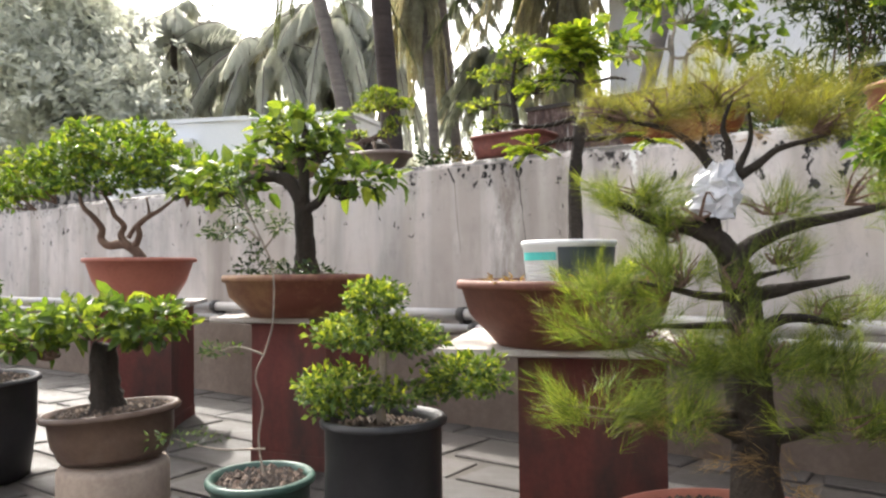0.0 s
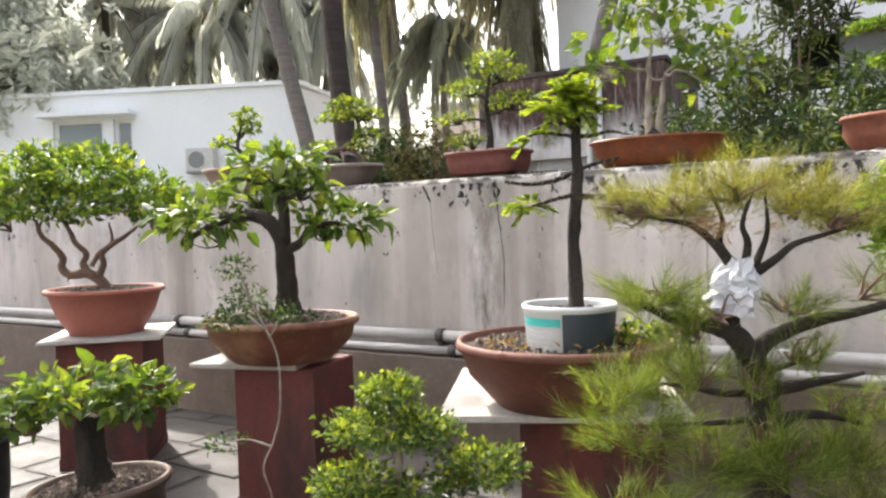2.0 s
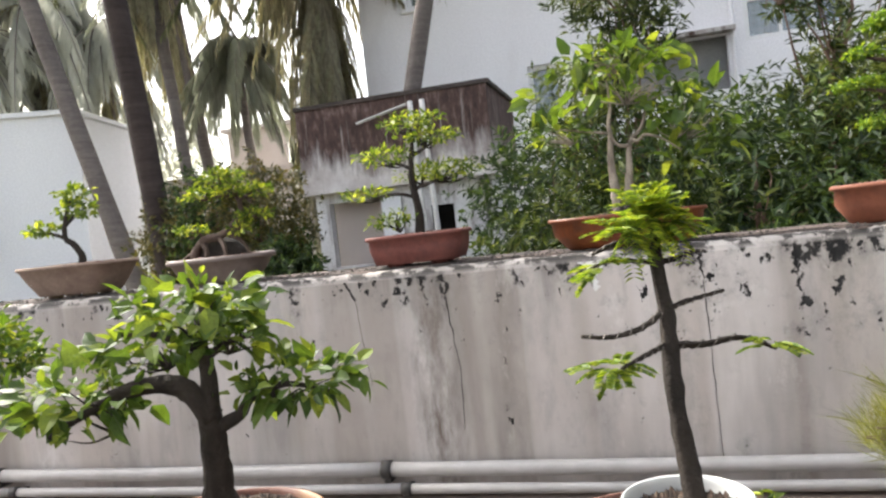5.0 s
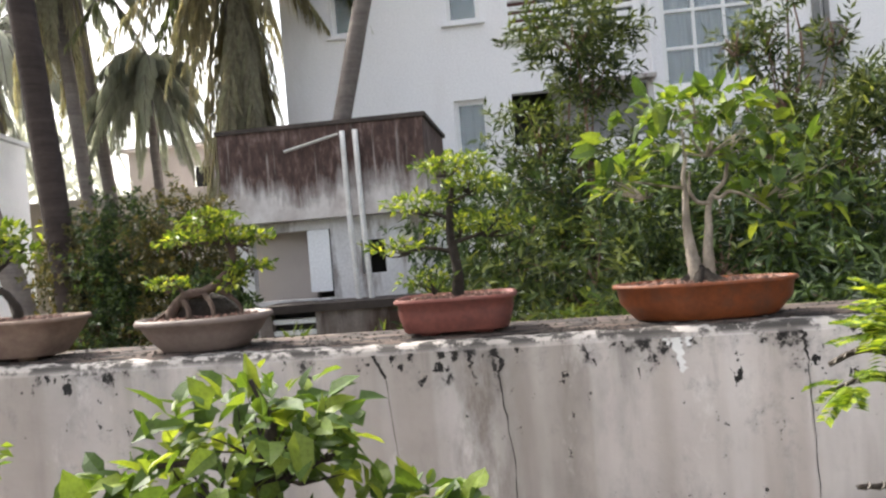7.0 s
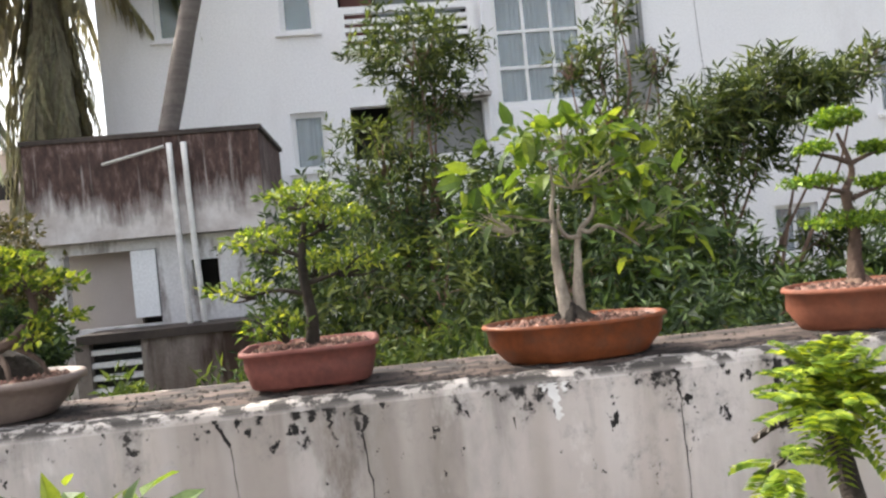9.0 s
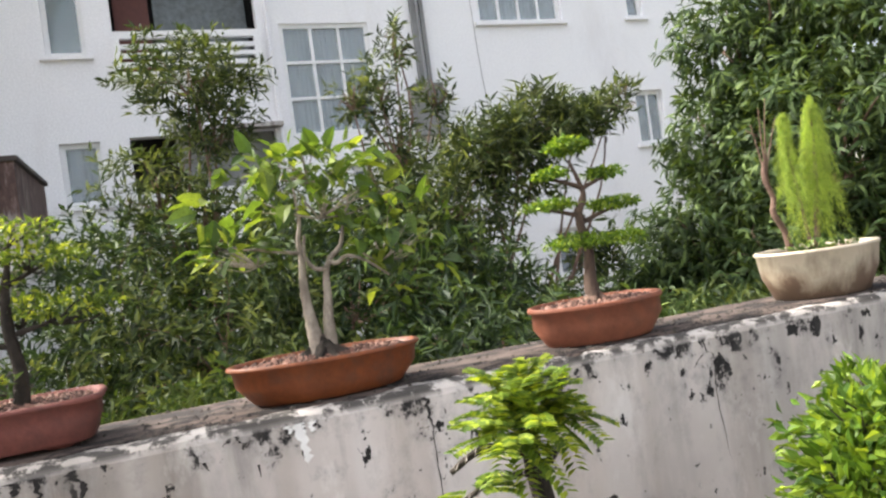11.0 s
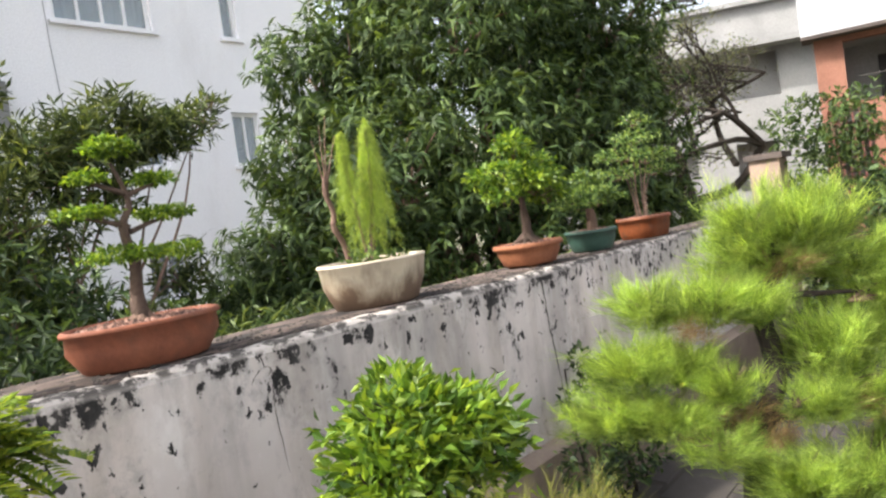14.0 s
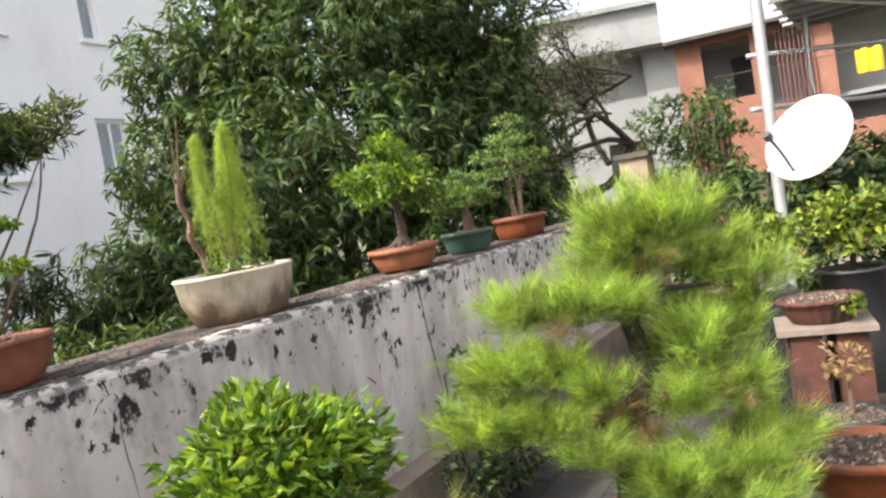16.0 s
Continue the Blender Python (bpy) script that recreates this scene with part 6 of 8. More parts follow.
# the wrapped pine beside the bowl
def wrapped_pine():
    H = [([(0.005, 0, 0.73), (-0.03, 0, 0.775), (-0.09, -0.01, 0.80), (-0.16, -0.02, 0.815), (-0.23, -0.02, 0.85)], 0.026), ([(0.01, 0, 0.73), (0.05, 0, 0.765), (0.13, -0.02, 0.80), (0.24, -0.03, 0.822), (0.38, -0.03, 0.86)], 0.022),
         ([(-0.03, 0, 0.775), (-0.035, 0, 0.83), (-0.03, 0, 0.88), (-0.012, 0, 0.915)], 0.02), ([(-0.025, 0, 0.90), (-0.055, 0, 0.95), (-0.10, 0.01, 0.995), (-0.15, 0.01, 1.01), (-0.26, 0.0, 1.03)], 0.012), ([(-0.02, 0, 0.91), (-0.045, 0.02, 0.96), (-0.035, 0.03, 1.01), (-0.06, 0.03, 1.07)], 0.010), ([(-0.005, 0, 0.90), (0.0, -0.01, 0.96), (-0.015, -0.02, 1.0), (0.01, -0.02, 1.07)], 0.010),
         ([(0.01, 0, 0.90), (0.035, 0.01, 0.94), (0.055, 0.02, 0.99), (0.05, 0.02, 1.06)], 0.010), ([(0.02, 0, 0.90), (0.06, 0, 0.925), (0.10, 0, 0.955), (0.17, 0, 0.975), (0.26, 0, 1.0)], 0.012), ([(0.05, 0, 0.66), (0.10, -0.02, 0.672), (0.15, -0.03, 0.682), (0.217, -0.04, 0.695)], 0.016), ([(0.03, 0.01, 0.69), (0.08, 0.02, 0.70), (0.14, 0.02, 0.715)], 0.009), ([(0.04, 0, 0.575), (0.08, -0.03, 0.61), (0.13, -0.05, 0.615), (0.2, -0.06, 0.60)], 0.015),
         ([(0.02, 0, 0.655), (-0.06, -0.02, 0.66), (-0.13, -0.03, 0.675), (-0.2, -0.04, 0.69)], 0.010), ([(0.02, 0, 0.60), (-0.09, -0.02, 0.60), (-0.18, -0.03, 0.60)], 0.010), ([(0.02, 0, 0.38), (-0.03, -0.03, 0.40), (-0.07, -0.05, 0.415), (-0.11, -0.06, 0.44)], 0.024), ([(0.06, 0, 0.37), (0.11, -0.04, 0.39), (0.16, -0.06, 0.41)], 0.020), ([(0.02, 0, 0.42), (-0.1, -0.05, 0.43), (-0.22, -0.08, 0.43)], 0.010)]
    Y = [((-0.02, 0.02, 1.09), (0.13, 0.14, 0.05), 130), ((-0.17, 0.01, 1.06), (0.12, 0.13, 0.04), 90), ((0.12, 0.01, 1.06), (0.12, 0.13, 0.045), 100), ((0.23, 0.0, 1.02), (0.08, 0.10, 0.035), 50), ((-0.27, 0.0, 1.05), (0.06, 0.08, 0.03), 30)]
    N = [((-0.20, -0.02, 0.875), (0.11, 0.10, 0.035), 80), ((-0.09, -0.04, 0.84), (0.07, 0.08, 0.03), 36), ((0.30, -0.02, 0.885), (0.11, 0.12, 0.05), 70), ((0.08, -0.03, 0.85), (0.08, 0.08, 0.03), 36), ((-0.26, -0.04, 0.70), (0.11, 0.11, 0.04), 80), ((-0.14, -0.05, 0.725), (0.095, 0.09, 0.05), 84), ((-0.012, -0.06, 0.715), (0.04, 0.04, 0.035), 20), ((-0.12, -0.08, 0.56), (0.10, 0.08, 0.05), 76), ((0.0, -0.08, 0.61), (0.05, 0.04, 0.05), 34), ((0.11, -0.06, 0.56), (0.09, 0.07, 0.04), 54), ((-0.146, -0.03, 0.80), (0.06, 0.06, 0.022), 24), ((0.10, -0.04, 0.755), (0.06, 0.06, 0.035), 24), ((-0.25, -0.06, 0.615), (0.13, 0.11, 0.04), 90),
         ((0.20, -0.05, 0.64), (0.11, 0.11, 0.04), 60), ((0.03, -0.12, 0.55), (0.11, 0.08, 0.035), 60), ((0.22, 0.0, 0.54), (0.13, 0.12, 0.045), 80), ((-0.28, -0.1, 0.465), (0.13, 0.11, 0.04), 90), ((-0.14, -0.12, 0.46), (0.10, 0.10, 0.04), 60), ((0.19, -0.08, 0.45), (0.13, 0.10, 0.045), 80), ((0.32, 0.0, 0.42), (0.11, 0.12, 0.05), 60), ((-0.06, 0.10, 0.56), (0.14, 0.08, 0.04), 40)]
    D = [((-0.02, 0.0, 1.01), (0.16, 0.12, 0.02), 60), ((0.1, -0.05, 0.36), (0.16, 0.10, 0.06), 30), ((-0.15, -0.05, 0.44), (0.14, 0.08, 0.03), 24)]
    p = pine("wrapped_pine", pose(-0.195, 1.577, 0.0, 0, 0, 32), "tiered pine with needle pads and a trunk wrapped in plastic", dict(rx=0.27, ry=0.25, h=0.20, mat=M_SALMON, base=0.7, soil=M_MOSS, seed=11),
             ([(0.05, 0, 0.17), (0.045, 0, 0.36), (0.035, 0, 0.5), (0.03, 0, 0.62), (0.005, 0, 0.74)], (0.052, 0.046, 0.043, 0.036, 0.028)), H, N, Y, D, 0.075, 40, per=20, wide=0.0011, leaf=L_NEEDLED)
    rng, g = np.random.default_rng(44), Geo()
    n, rows, V = 26, 12, []
    for i in range(rows):
        k = i / (rows - 1)
        r = 0.018 + 0.025 * math.sin(math.pi * min(1, 0.30 + k * 0.66)) ** 0.7
        for j in range(n):
            a = j * 6.283 / n
            q = r * (1 + 0.16 * math.sin(5 * a + 7 * k) + rng.normal() * 0.13)
            V.append((-0.034 + 0.02 * k + q * math.cos(a), q * math.sin(a), 0.815 + 0.115 * k + rng.normal() * 0.003))
    F = [(i * n + j, i * n + (j + 1) % n, (i + 1) * n + (j + 1) % n, (i + 1) * n + j) for i in range(rows - 1) for j in range(n)]
    part("plastic_wrap", g.add(V, F), M_BAG, p, "crumpled white plastic tied round the stem")


wrapped_pine()


# the big pine at the right of the walk
def big_pine():
    rng = np.random.default_rng(9)
    H = [([(0.10, 0, 0.46), (0.0, -0.02, 0.50), (-0.14, -0.03, 0.53), (-0.28, -0.03, 0.55)], 0.020), ([(0.14, 0, 0.78), (0.08, -0.01, 0.82), (-0.02, -0.02, 0.84), (-0.2, -0.02, 0.85)], 0.018), ([(0.14, 0, 0.80), (0.20, 0, 0.86), (0.32, 0, 0.86), (0.47, 0, 0.85)], 0.016),
         ([(0.14, 0, 0.62), (0.05, -0.02, 0.65), (-0.08, -0.03, 0.67), (-0.2, -0.03, 0.70)], 0.015), ([(0.15, 0, 0.64), (0.22, -0.02, 0.66), (0.30, -0.03, 0.68)], 0.014), ([(0.12, 0, 0.50), (0.22, -0.03, 0.53), (0.36, -0.04, 0.55)], 0.016), ([(0.08, 0, 0.36), (0.14, -0.06, 0.36), (0.24, -0.12, 0.34)], 0.016)]
    N = [((0.13, 0.02, 1.12), (0.15, 0.15, 0.10), 190), ((0.29, 0.0, 1.12), (0.16, 0.15, 0.10), 200), ((0.20, 0.02, 1.03), (0.21, 0.16, 0.06), 150), ((0.40, 0.02, 1.0), (0.13, 0.13, 0.07), 110), ((0.50, 0, 0.90), (0.13, 0.13, 0.08), 130), ((-0.19, -0.03, 0.92), (0.13, 0.13, 0.06), 130), ((-0.02, -0.05, 0.91), (0.14, 0.14, 0.06), 150), ((0.10, -0.08, 0.90), (0.10, 0.10, 0.05), 70),
         ((0.31, -0.03, 0.76), (0.15, 0.14, 0.08), 170), ((-0.25, -0.03, 0.75), (0.14, 0.13, 0.06), 150), ((-0.12, -0.04, 0.73), (0.13, 0.13, 0.05), 110), ((0.38, -0.04, 0.62), (0.17, 0.15, 0.07), 190), ((-0.33, -0.03, 0.60), (0.15, 0.14, 0.06), 150), ((-0.17, -0.05, 0.58), (0.13, 0.12, 0.05), 110), ((0.16, -0.13, 0.42), (0.17, 0.15, 0.08), 200), ((0.36, -0.13, 0.42), (0.19, 0.15, 0.09), 230), ((0.28, -0.2, 0.32), (0.24, 0.12, 0.07), 170), ((0.50, -0.05, 0.44), (0.13, 0.13, 0.07), 110), ((0.0, -0.12, 0.68), (0.11, 0.09, 0.05), 70), ((0.10, 0.08, 0.98), (0.14, 0.08, 0.06), 90), ((0.22, -0.10, 0.60), (0.10, 0.08, 0.05), 70), ((-0.05, -0.15, 0.50), (0.12, 0.08, 0.04), 60), ((0.42, 0.04, 0.76), (0.13, 0.12, 0.07), 90)]
    # Lower copies of the pads: their underside shade is painted as duller needles.
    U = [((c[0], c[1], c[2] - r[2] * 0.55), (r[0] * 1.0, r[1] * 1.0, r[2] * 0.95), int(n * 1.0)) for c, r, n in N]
    D = [((0.03, -0.04, 0.56), (0.09, 0.08, 0.06), 90), ((-0.08, -0.10, 0.83), (0.06, 0.05, 0.03), 36), ((0.42, -0.1, 0.58), (0.10, 0.08, 0.04), 40), ((0.2, 0, 0.98), (0.12, 0.1, 0.04), 40), ((-0.05, -0.08, 0.50), (0.12, 0.06, 0.03), 50), ((0.08, -0.08, 0.50), (0.08, 0.05, 0.07), 80), ((0.12, 0.0, 0.92), (0.14, 0.1, 0.03), 40)]
    st = thing("plant_stand", pose(1.18, 1.80, 0, 0, 0, -55), "square cement block under a pine", "stand")
    part("block", Geo().box(-0.17, 0.17, -0.17, 0.17, 0, 0.33), M_PLINTH, st)
    p = pine("big_pine", pose(1.18, 1.80, 0.33, 0, 0, -58), "bushy pine with layered bright yellow-green needles", dict(rx=0.25, ry=0.23, h=0.17, mat=M_TERRA, base=0.7, seed=12),
         ([(0.03, 0, 0.14), (0.06, 0, 0.3), (0.085, 0, 0.45), (0.15, 0, 0.64), (0.13, 0, 0.80), (0.17, 0, 0.92), (0.2, 0, 1.05)], (0.05, 0.042, 0.036, 0.031, 0.026, 0.018, 0.010)), H, N, None, D, 0.10, 60, per=20, wide=0.0015)
    part("needles", tufts(Geo(), rng, U, 0.085, 16, 0.0016, 0.1, 1.0), L_NEEDLESHADE, p, "needles on the undersides, shade painted as duller green")


big_pine()


def potted(name, x, y, z, rot, label, pot_args, category="bonsai", group="bonsai"):
    p = thing(name, pose(x, y, z, 0, 0, rot), label, category, group)
    pot(p, **pot_args)
    return p


# ---- the row of bonsai on the parapet ----
ZC = WT + 0.006
p = potted("wall_bonsai", -3.25, 3.2, ZC, 0, "sparse bonsai with few leaf tufts in a sandy clay pot", dict(rx=0.27, ry=0.15, h=0.15, mat=M_BEIGE, base=0.68, square=4.0, rim_h=0.02, feet=4, seed=21))
limb(p, [(0.02, 0, 0.13), (0.03, 0, 0.18), (-0.01, 0, 0.24), (-0.05, 0, 0.27), (-0.04, 0, 0.35), (0.0, 0, 0.44)], (0.02, 0.016, 0.013, 0.011, 0.006), M_BARK, "trunk", 51)
limb(p, [(-0.03, 0, 0.26), (-0.10, 0, 0.29), (-0.18, 0, 0.31)], (0.010, 0.008, 0.004), M_BARK, seed=52)
limb(p, [(-0.04, 0, 0.33), (0.02, 0, 0.37), (0.08, 0, 0.40)], (0.009, 0.007, 0.003), M_BARK, seed=53)
foliage(p, [((0.03, 0, 0.46), (0.08, 0.06, 0.04), 90), ((-0.17, 0, 0.32), (0.08, 0.06, 0.03), 70), ((0.08, 0, 0.38), (0.06, 0.05, 0.03), 50), ((-0.03, 0, 0.40), (0.05, 0.05, 0.04), 40)], 0.04, L_YELL, 54)

p = potted("wall_bonsai", -2.5, 3.19, ZC, 0, "gnarled pale-stemmed bonsai in a shallow grey-brown pot", dict(rx=0.24, ry=0.16, h=0.115, mat=M_GREYPOT, base=0.64, square=2.4, rim=0.018, seed=22))
limb(p, [(-0.12, -0.02, 0.09), (-0.09, -0.03, 0.15), (-0.04, -0.03, 0.19), (0.02, -0.02, 0.20), (0.07, -0.01, 0.23), (0.12, 0, 0.29), (0.11, 0, 0.36), (0.05, 0, 0.41)], (0.022, 0.019, 0.018, 0.017, 0.015, 0.012, 0.009, 0.005), M_BARK3, "trunk", 55)
for i, (pts, r) in enumerate((([(-0.06, -0.03, 0.18), (-0.02, -0.07, 0.14), (-0.01, -0.10, 0.085)], 0.014), ([(0.01, -0.02, 0.20), (0.06, -0.06, 0.15), (0.08, -0.09, 0.085)], 0.013), ([(0.05, -0.01, 0.21), (0.13, -0.02, 0.16), (0.17, -0.03, 0.09)], 0.012), ([(-0.09, -0.02, 0.15), (-0.15, -0.03, 0.12), (-0.18, -0.03, 0.085)], 0.010))):
    limb(p, pts, (r, r * 0.8, r * 0.6), M_BARK3, "root", 256 + i, 4)
for i, (pts, r) in enumerate((([(-0.05, -0.03, 0.19), (-0.08, -0.02, 0.22), (-0.13, -0.02, 0.22)], 0.008), ([(0.10, 0, 0.27), (0.16, 0, 0.27), (0.21, -0.01, 0.26)], 0.009), ([(0.115, 0, 0.34), (0.17, 0, 0.37), (0.21, 0, 0.38)], 0.007), ([(0.09, 0, 0.37), (0.01, 0, 0.37), (-0.06, 0, 0.365)], 0.007))):
    limb(p, pts, (r, r * 0.7, r * 0.4), M_BARK3, seed=56 + i)
part("rock", Geo().lathe([(1.0, 0.08), (0.95, 0.11), (0.72, 0.155), (0.4, 0.185), (0.1, 0.195)], 0.135, 0.075, 14, at=(0.01, 0.03, 0), wob=0.14, seed=3), M_BARK, p, "dark earthy mound held by roots")
S = [((0.05, 0, 0.45), (0.11, 0.09, 0.028), 300), ((-0.05, 0, 0.385), (0.10, 0.08, 0.026), 240), ((0.12, 0, 0.39), (0.10, 0.08, 0.026), 230), ((0.20, 0, 0.37), (0.07, 0.06, 0.02), 110), ((-0.12, -0.02, 0.235), (0.075, 0.06, 0.022), 150), ((0.19, -0.02, 0.275), (0.085, 0.06, 0.022), 170), ((0.13, -0.03, 0.22), (0.06, 0.05, 0.02), 80)]
foliage(p, [(c, r, int(n * 0.75)) for c, r, n in S], 0.028, L_YELL, 58)
twigs(p, S, M_BARK3, 59)

p = potted("wall_bonsai", -1.6, 3.2, ZC, 0, "layered bonsai with a dark trunk in a red clay tray", dict(rx=0.205, ry=0.135, h=0.125, mat=M_REDPOT, base=0.86, square=5.0, rim_h=0.018, feet=4, seed=23))
limb(p, [(0.0, 0, 0.1), (0.01, 0, 0.2), (-0.005, 0, 0.32), (0.0, 0, 0.42), (0.02, 0, 0.52)], (0.022, 0.018, 0.015, 0.011, 0.006), M_BARK, "trunk", 60)
for i, (pts, r) in enumerate((([(0, 0, 0.27), (-0.08, -0.01, 0.29), (-0.18, -0.02, 0.28)], 0.009), ([(0, 0, 0.3), (0.08, 0, 0.32), (0.15, 0, 0.34)], 0.009), ([(0, 0, 0.38), (-0.06, 0, 0.41), (-0.12, 0, 0.41)], 0.008), ([(0, 0, 0.43), (0.06, 0.01, 0.46), (0.1, 0, 0.48)], 0.008))):
    limb(p, pts, (r, r * 0.7, r * 0.4), M_BARK, seed=61 + i)
S = [((0.01, 0, 0.57), (0.13, 0.1, 0.045), 420), ((0.09, 0, 0.50), (0.12, 0.1, 0.04), 330), ((-0.11, 0, 0.44), (0.12, 0.1, 0.045), 330), ((-0.2, 0, 0.30), (0.10, 0.08, 0.03), 190), ((0.15, 0, 0.36), (0.13, 0.1, 0.05), 360), ((0.03, 0.05, 0.36), (0.1, 0.07, 0.05), 190), ((-0.09, -0.04, 0.18), (0.1, 0.06, 0.05), 190)]
foliage(p, [(c, (r[0] * 1.05, r[1], r[2] * 0.8), int(n * 0.6)) for c, r, n in S], 0.03, L_YELL, 66, aspect=0.4)
twigs(p, S, M_BARK, 67)

p = potted("wall_bonsai", -0.79, 3.19, ZC, 0, "large-leaved bonsai with twin pale trunks in an orange oval tray", dict(rx=0.288, ry=0.165, h=0.118, mat=M_TERRA2, base=0.78, rim_h=0.016, belly=0.03, seed=24))
limb(p, [(-0.013, 0.0, 0.09), (-0.021, 0.005, 0.15), (-0.027, 0.012, 0.205), (-0.032, 0.02, 0.26), (-0.034, 0.026, 0.32), (-0.028, 0.034, 0.4), (-0.03, 0.04, 0.46), (-0.018, 0.044, 0.52), (-0.023, 0.044, 0.62)], (0.036, 0.025, 0.019, 0.0155, 0.0125, 0.010, 0.0075, 0.006, 0.003), M_PALEBARK, "trunk", 70)
limb(p, [(0.009, 0, 0.09), (0.02, 0, 0.15), (0.024, 0.004, 0.22), (0.032, 0.01, 0.28), (0.035, 0.01, 0.34), (0.051, 0.01, 0.39), (0.09, 0.01, 0.43), (0.107, 0.01, 0.49), (0.138, 0.02, 0.58)], (0.033, 0.023, 0.017, 0.0135, 0.0105, 0.009, 0.0075, 0.006, 0.003), M_PALEBARK, seed=71)
limb(p, [(0.036, 0, 0.365), (0.0, -0.01, 0.37), (-0.025, -0.015, 0.41), (-0.02, -0.02, 0.47)], (0.007, 0.006, 0.004), M_PALEBARK, seed=69)
limb(p, [(0.046, 0, 0.385), (0.07, -0.01, 0.378), (0.10, -0.02, 0.395), (0.16, -0.02, 0.37), (0.22, -0.03, 0.32)], (0.007, 0.006, 0.005, 0.003), M_PALEBARK, seed=72)
limb(p, [(-0.028, 0.034, 0.42), (-0.13, 0.01, 0.44), (-0.24, -0.02, 0.46)], (0.006, 0.005, 0.003), M_PALEBARK, seed=73)
roots(p, (0, 0, 0.105), 0.045, M_BARK, 11, 74, 2.6)
S = [((0.02, 0, 0.68), (0.23, 0.17, 0.06), 60), ((-0.22, -0.01, 0.45), (0.12, 0.1, 0.06), 22), ((0.27, 0, 0.45), (0.18, 0.13, 0.10), 36), ((0.05, 0.02, 0.58), (0.25, 0.17, 0.07), 24), ((0.22, -0.03, 0.29), (0.09, 0.06, 0.06), 10), ((0.34, -0.02, 0.34), (0.08, 0.08, 0.06), 9), ((-0.25, 0, 0.56), (0.08, 0.08, 0.05), 8)]
big_leaves(p, [(c, r, int(n * 1.3)) for c, r, n in S], 0.078, L_BROAD, 75)
foliage(p, [(c, r, int(n * 1.8)) for c, r, n in S[:4]], 0.042, L_BROADJ, 76, "leaf", 0.4, "small_leaves")
twigs(p, S[:4], M_PALEBARK, 77, 16, 0.0022)

p = potted("wall_bonsai", 0.16, 3.2, ZC, 0, "cloud-pruned bonsai with six leaf pads in a terracotta tray", dict(rx=0.25, ry=0.165, h=0.135, mat=M_TERRA, base=0.80, belly=0.05, rim_h=0.02, seed=25))
limb(p, [(0.0, 0, 0.11), (-0.01, 0, 0.2), (0.0, 0, 0.3), (-0.02, 0, 0.42), (0.01, 0, 0.5), (-0.03, 0, 0.62)], (0.032, 0.023, 0.018, 0.014, 0.010, 0.005), M_BARK3, "trunk", 80)
roots(p, (0, 0, 0.115), 0.04, M_BARK2, 6, 81)
S = [((-0.03, 0, 0.665), (0.07, 0.06, 0.026), 260), ((-0.11, 0, 0.575), (0.055, 0.05, 0.014), 130), ((0.10, 0, 0.565), (0.065, 0.055, 0.013), 160), ((-0.13, 0, 0.47), (0.095, 0.07, 0.014), 210), ((0.12, 0, 0.455), (0.095, 0.07, 0.015), 220), ((-0.02, 0, 0.335), (0.14, 0.10, 0.022), 330), ((0.2, 0.05, 0.33), (0.07, 0.06, 0.02), 110)]
for i, (c, r, n) in enumerate(S[1:6]):
    limb(p, [(0.0, 0, c[2] - 0.05), (c[0] * 0.5, c[1] * 0.5, c[2] - 0.03), (c[0], c[1], c[2] - 0.015)], (0.010, 0.007, 0.004), M_BARK3, seed=82 + i)
foliage(p, [(c, (r[0] * 1.06, r[1] * 1.06, r[2] * 1.25), int(n * 2.4)) for c, r, n in S], 0.02, L_BRIGHT, 88, up=1.0, spread=0.5)

p = potted("wall_bonsai", 1.21, 3.22, ZC, 0, "weeping feathery cypress in a stained cream pot", dict(rx=0.275, ry=0.175, h=0.19, mat=M_CREAM, base=0.77, belly=0.03, rim_h=0.016, rim=0.006, seed=26, down=0.03))
limb(p, [(0.0, 0, 0.16), (0.02, 0, 0.3), (0.05, 0, 0.5), (0.065, 0, 0.74)], (0.012, 0.010, 0.007, 0.003), M_BARK2, "trunk", 90)
limb(p, [(-0.09, 0.04, 0.16), (-0.11, 0.04, 0.26), (-0.155, 0.04, 0.34), (-0.145, 0.04, 0.40), (-0.175, 0.04, 0.48), (-0.17, 0.04, 0.55)], (0.016, 0.013, 0.013, 0.011, 0.012, 0.006), M_BARK2, seed=91)
for i, (x, z) in enumerate(((-0.20, 0.70), (-0.15, 0.76), (-0.11, 0.80), (-0.07, 0.72))):
    limb(p, [(-0.16, 0.04, 0.45 + 0.02 * i), ((x - 0.16) / 2, 0.05, (z + 0.5) / 2), (x, 0.05, z)], (0.0045, 0.003, 0.0015), M_BARK2, seed=95 + i, sides=6)
limb(p, [(-0.02, 0, 0.16), (-0.05, 0, 0.35), (-0.075, 0, 0.55), (-0.085, 0, 0.70)], (0.009, 0.007, 0.005, 0.002), M_BARK2, seed=92)
rng, g = np.random.default_rng(93), Geo()
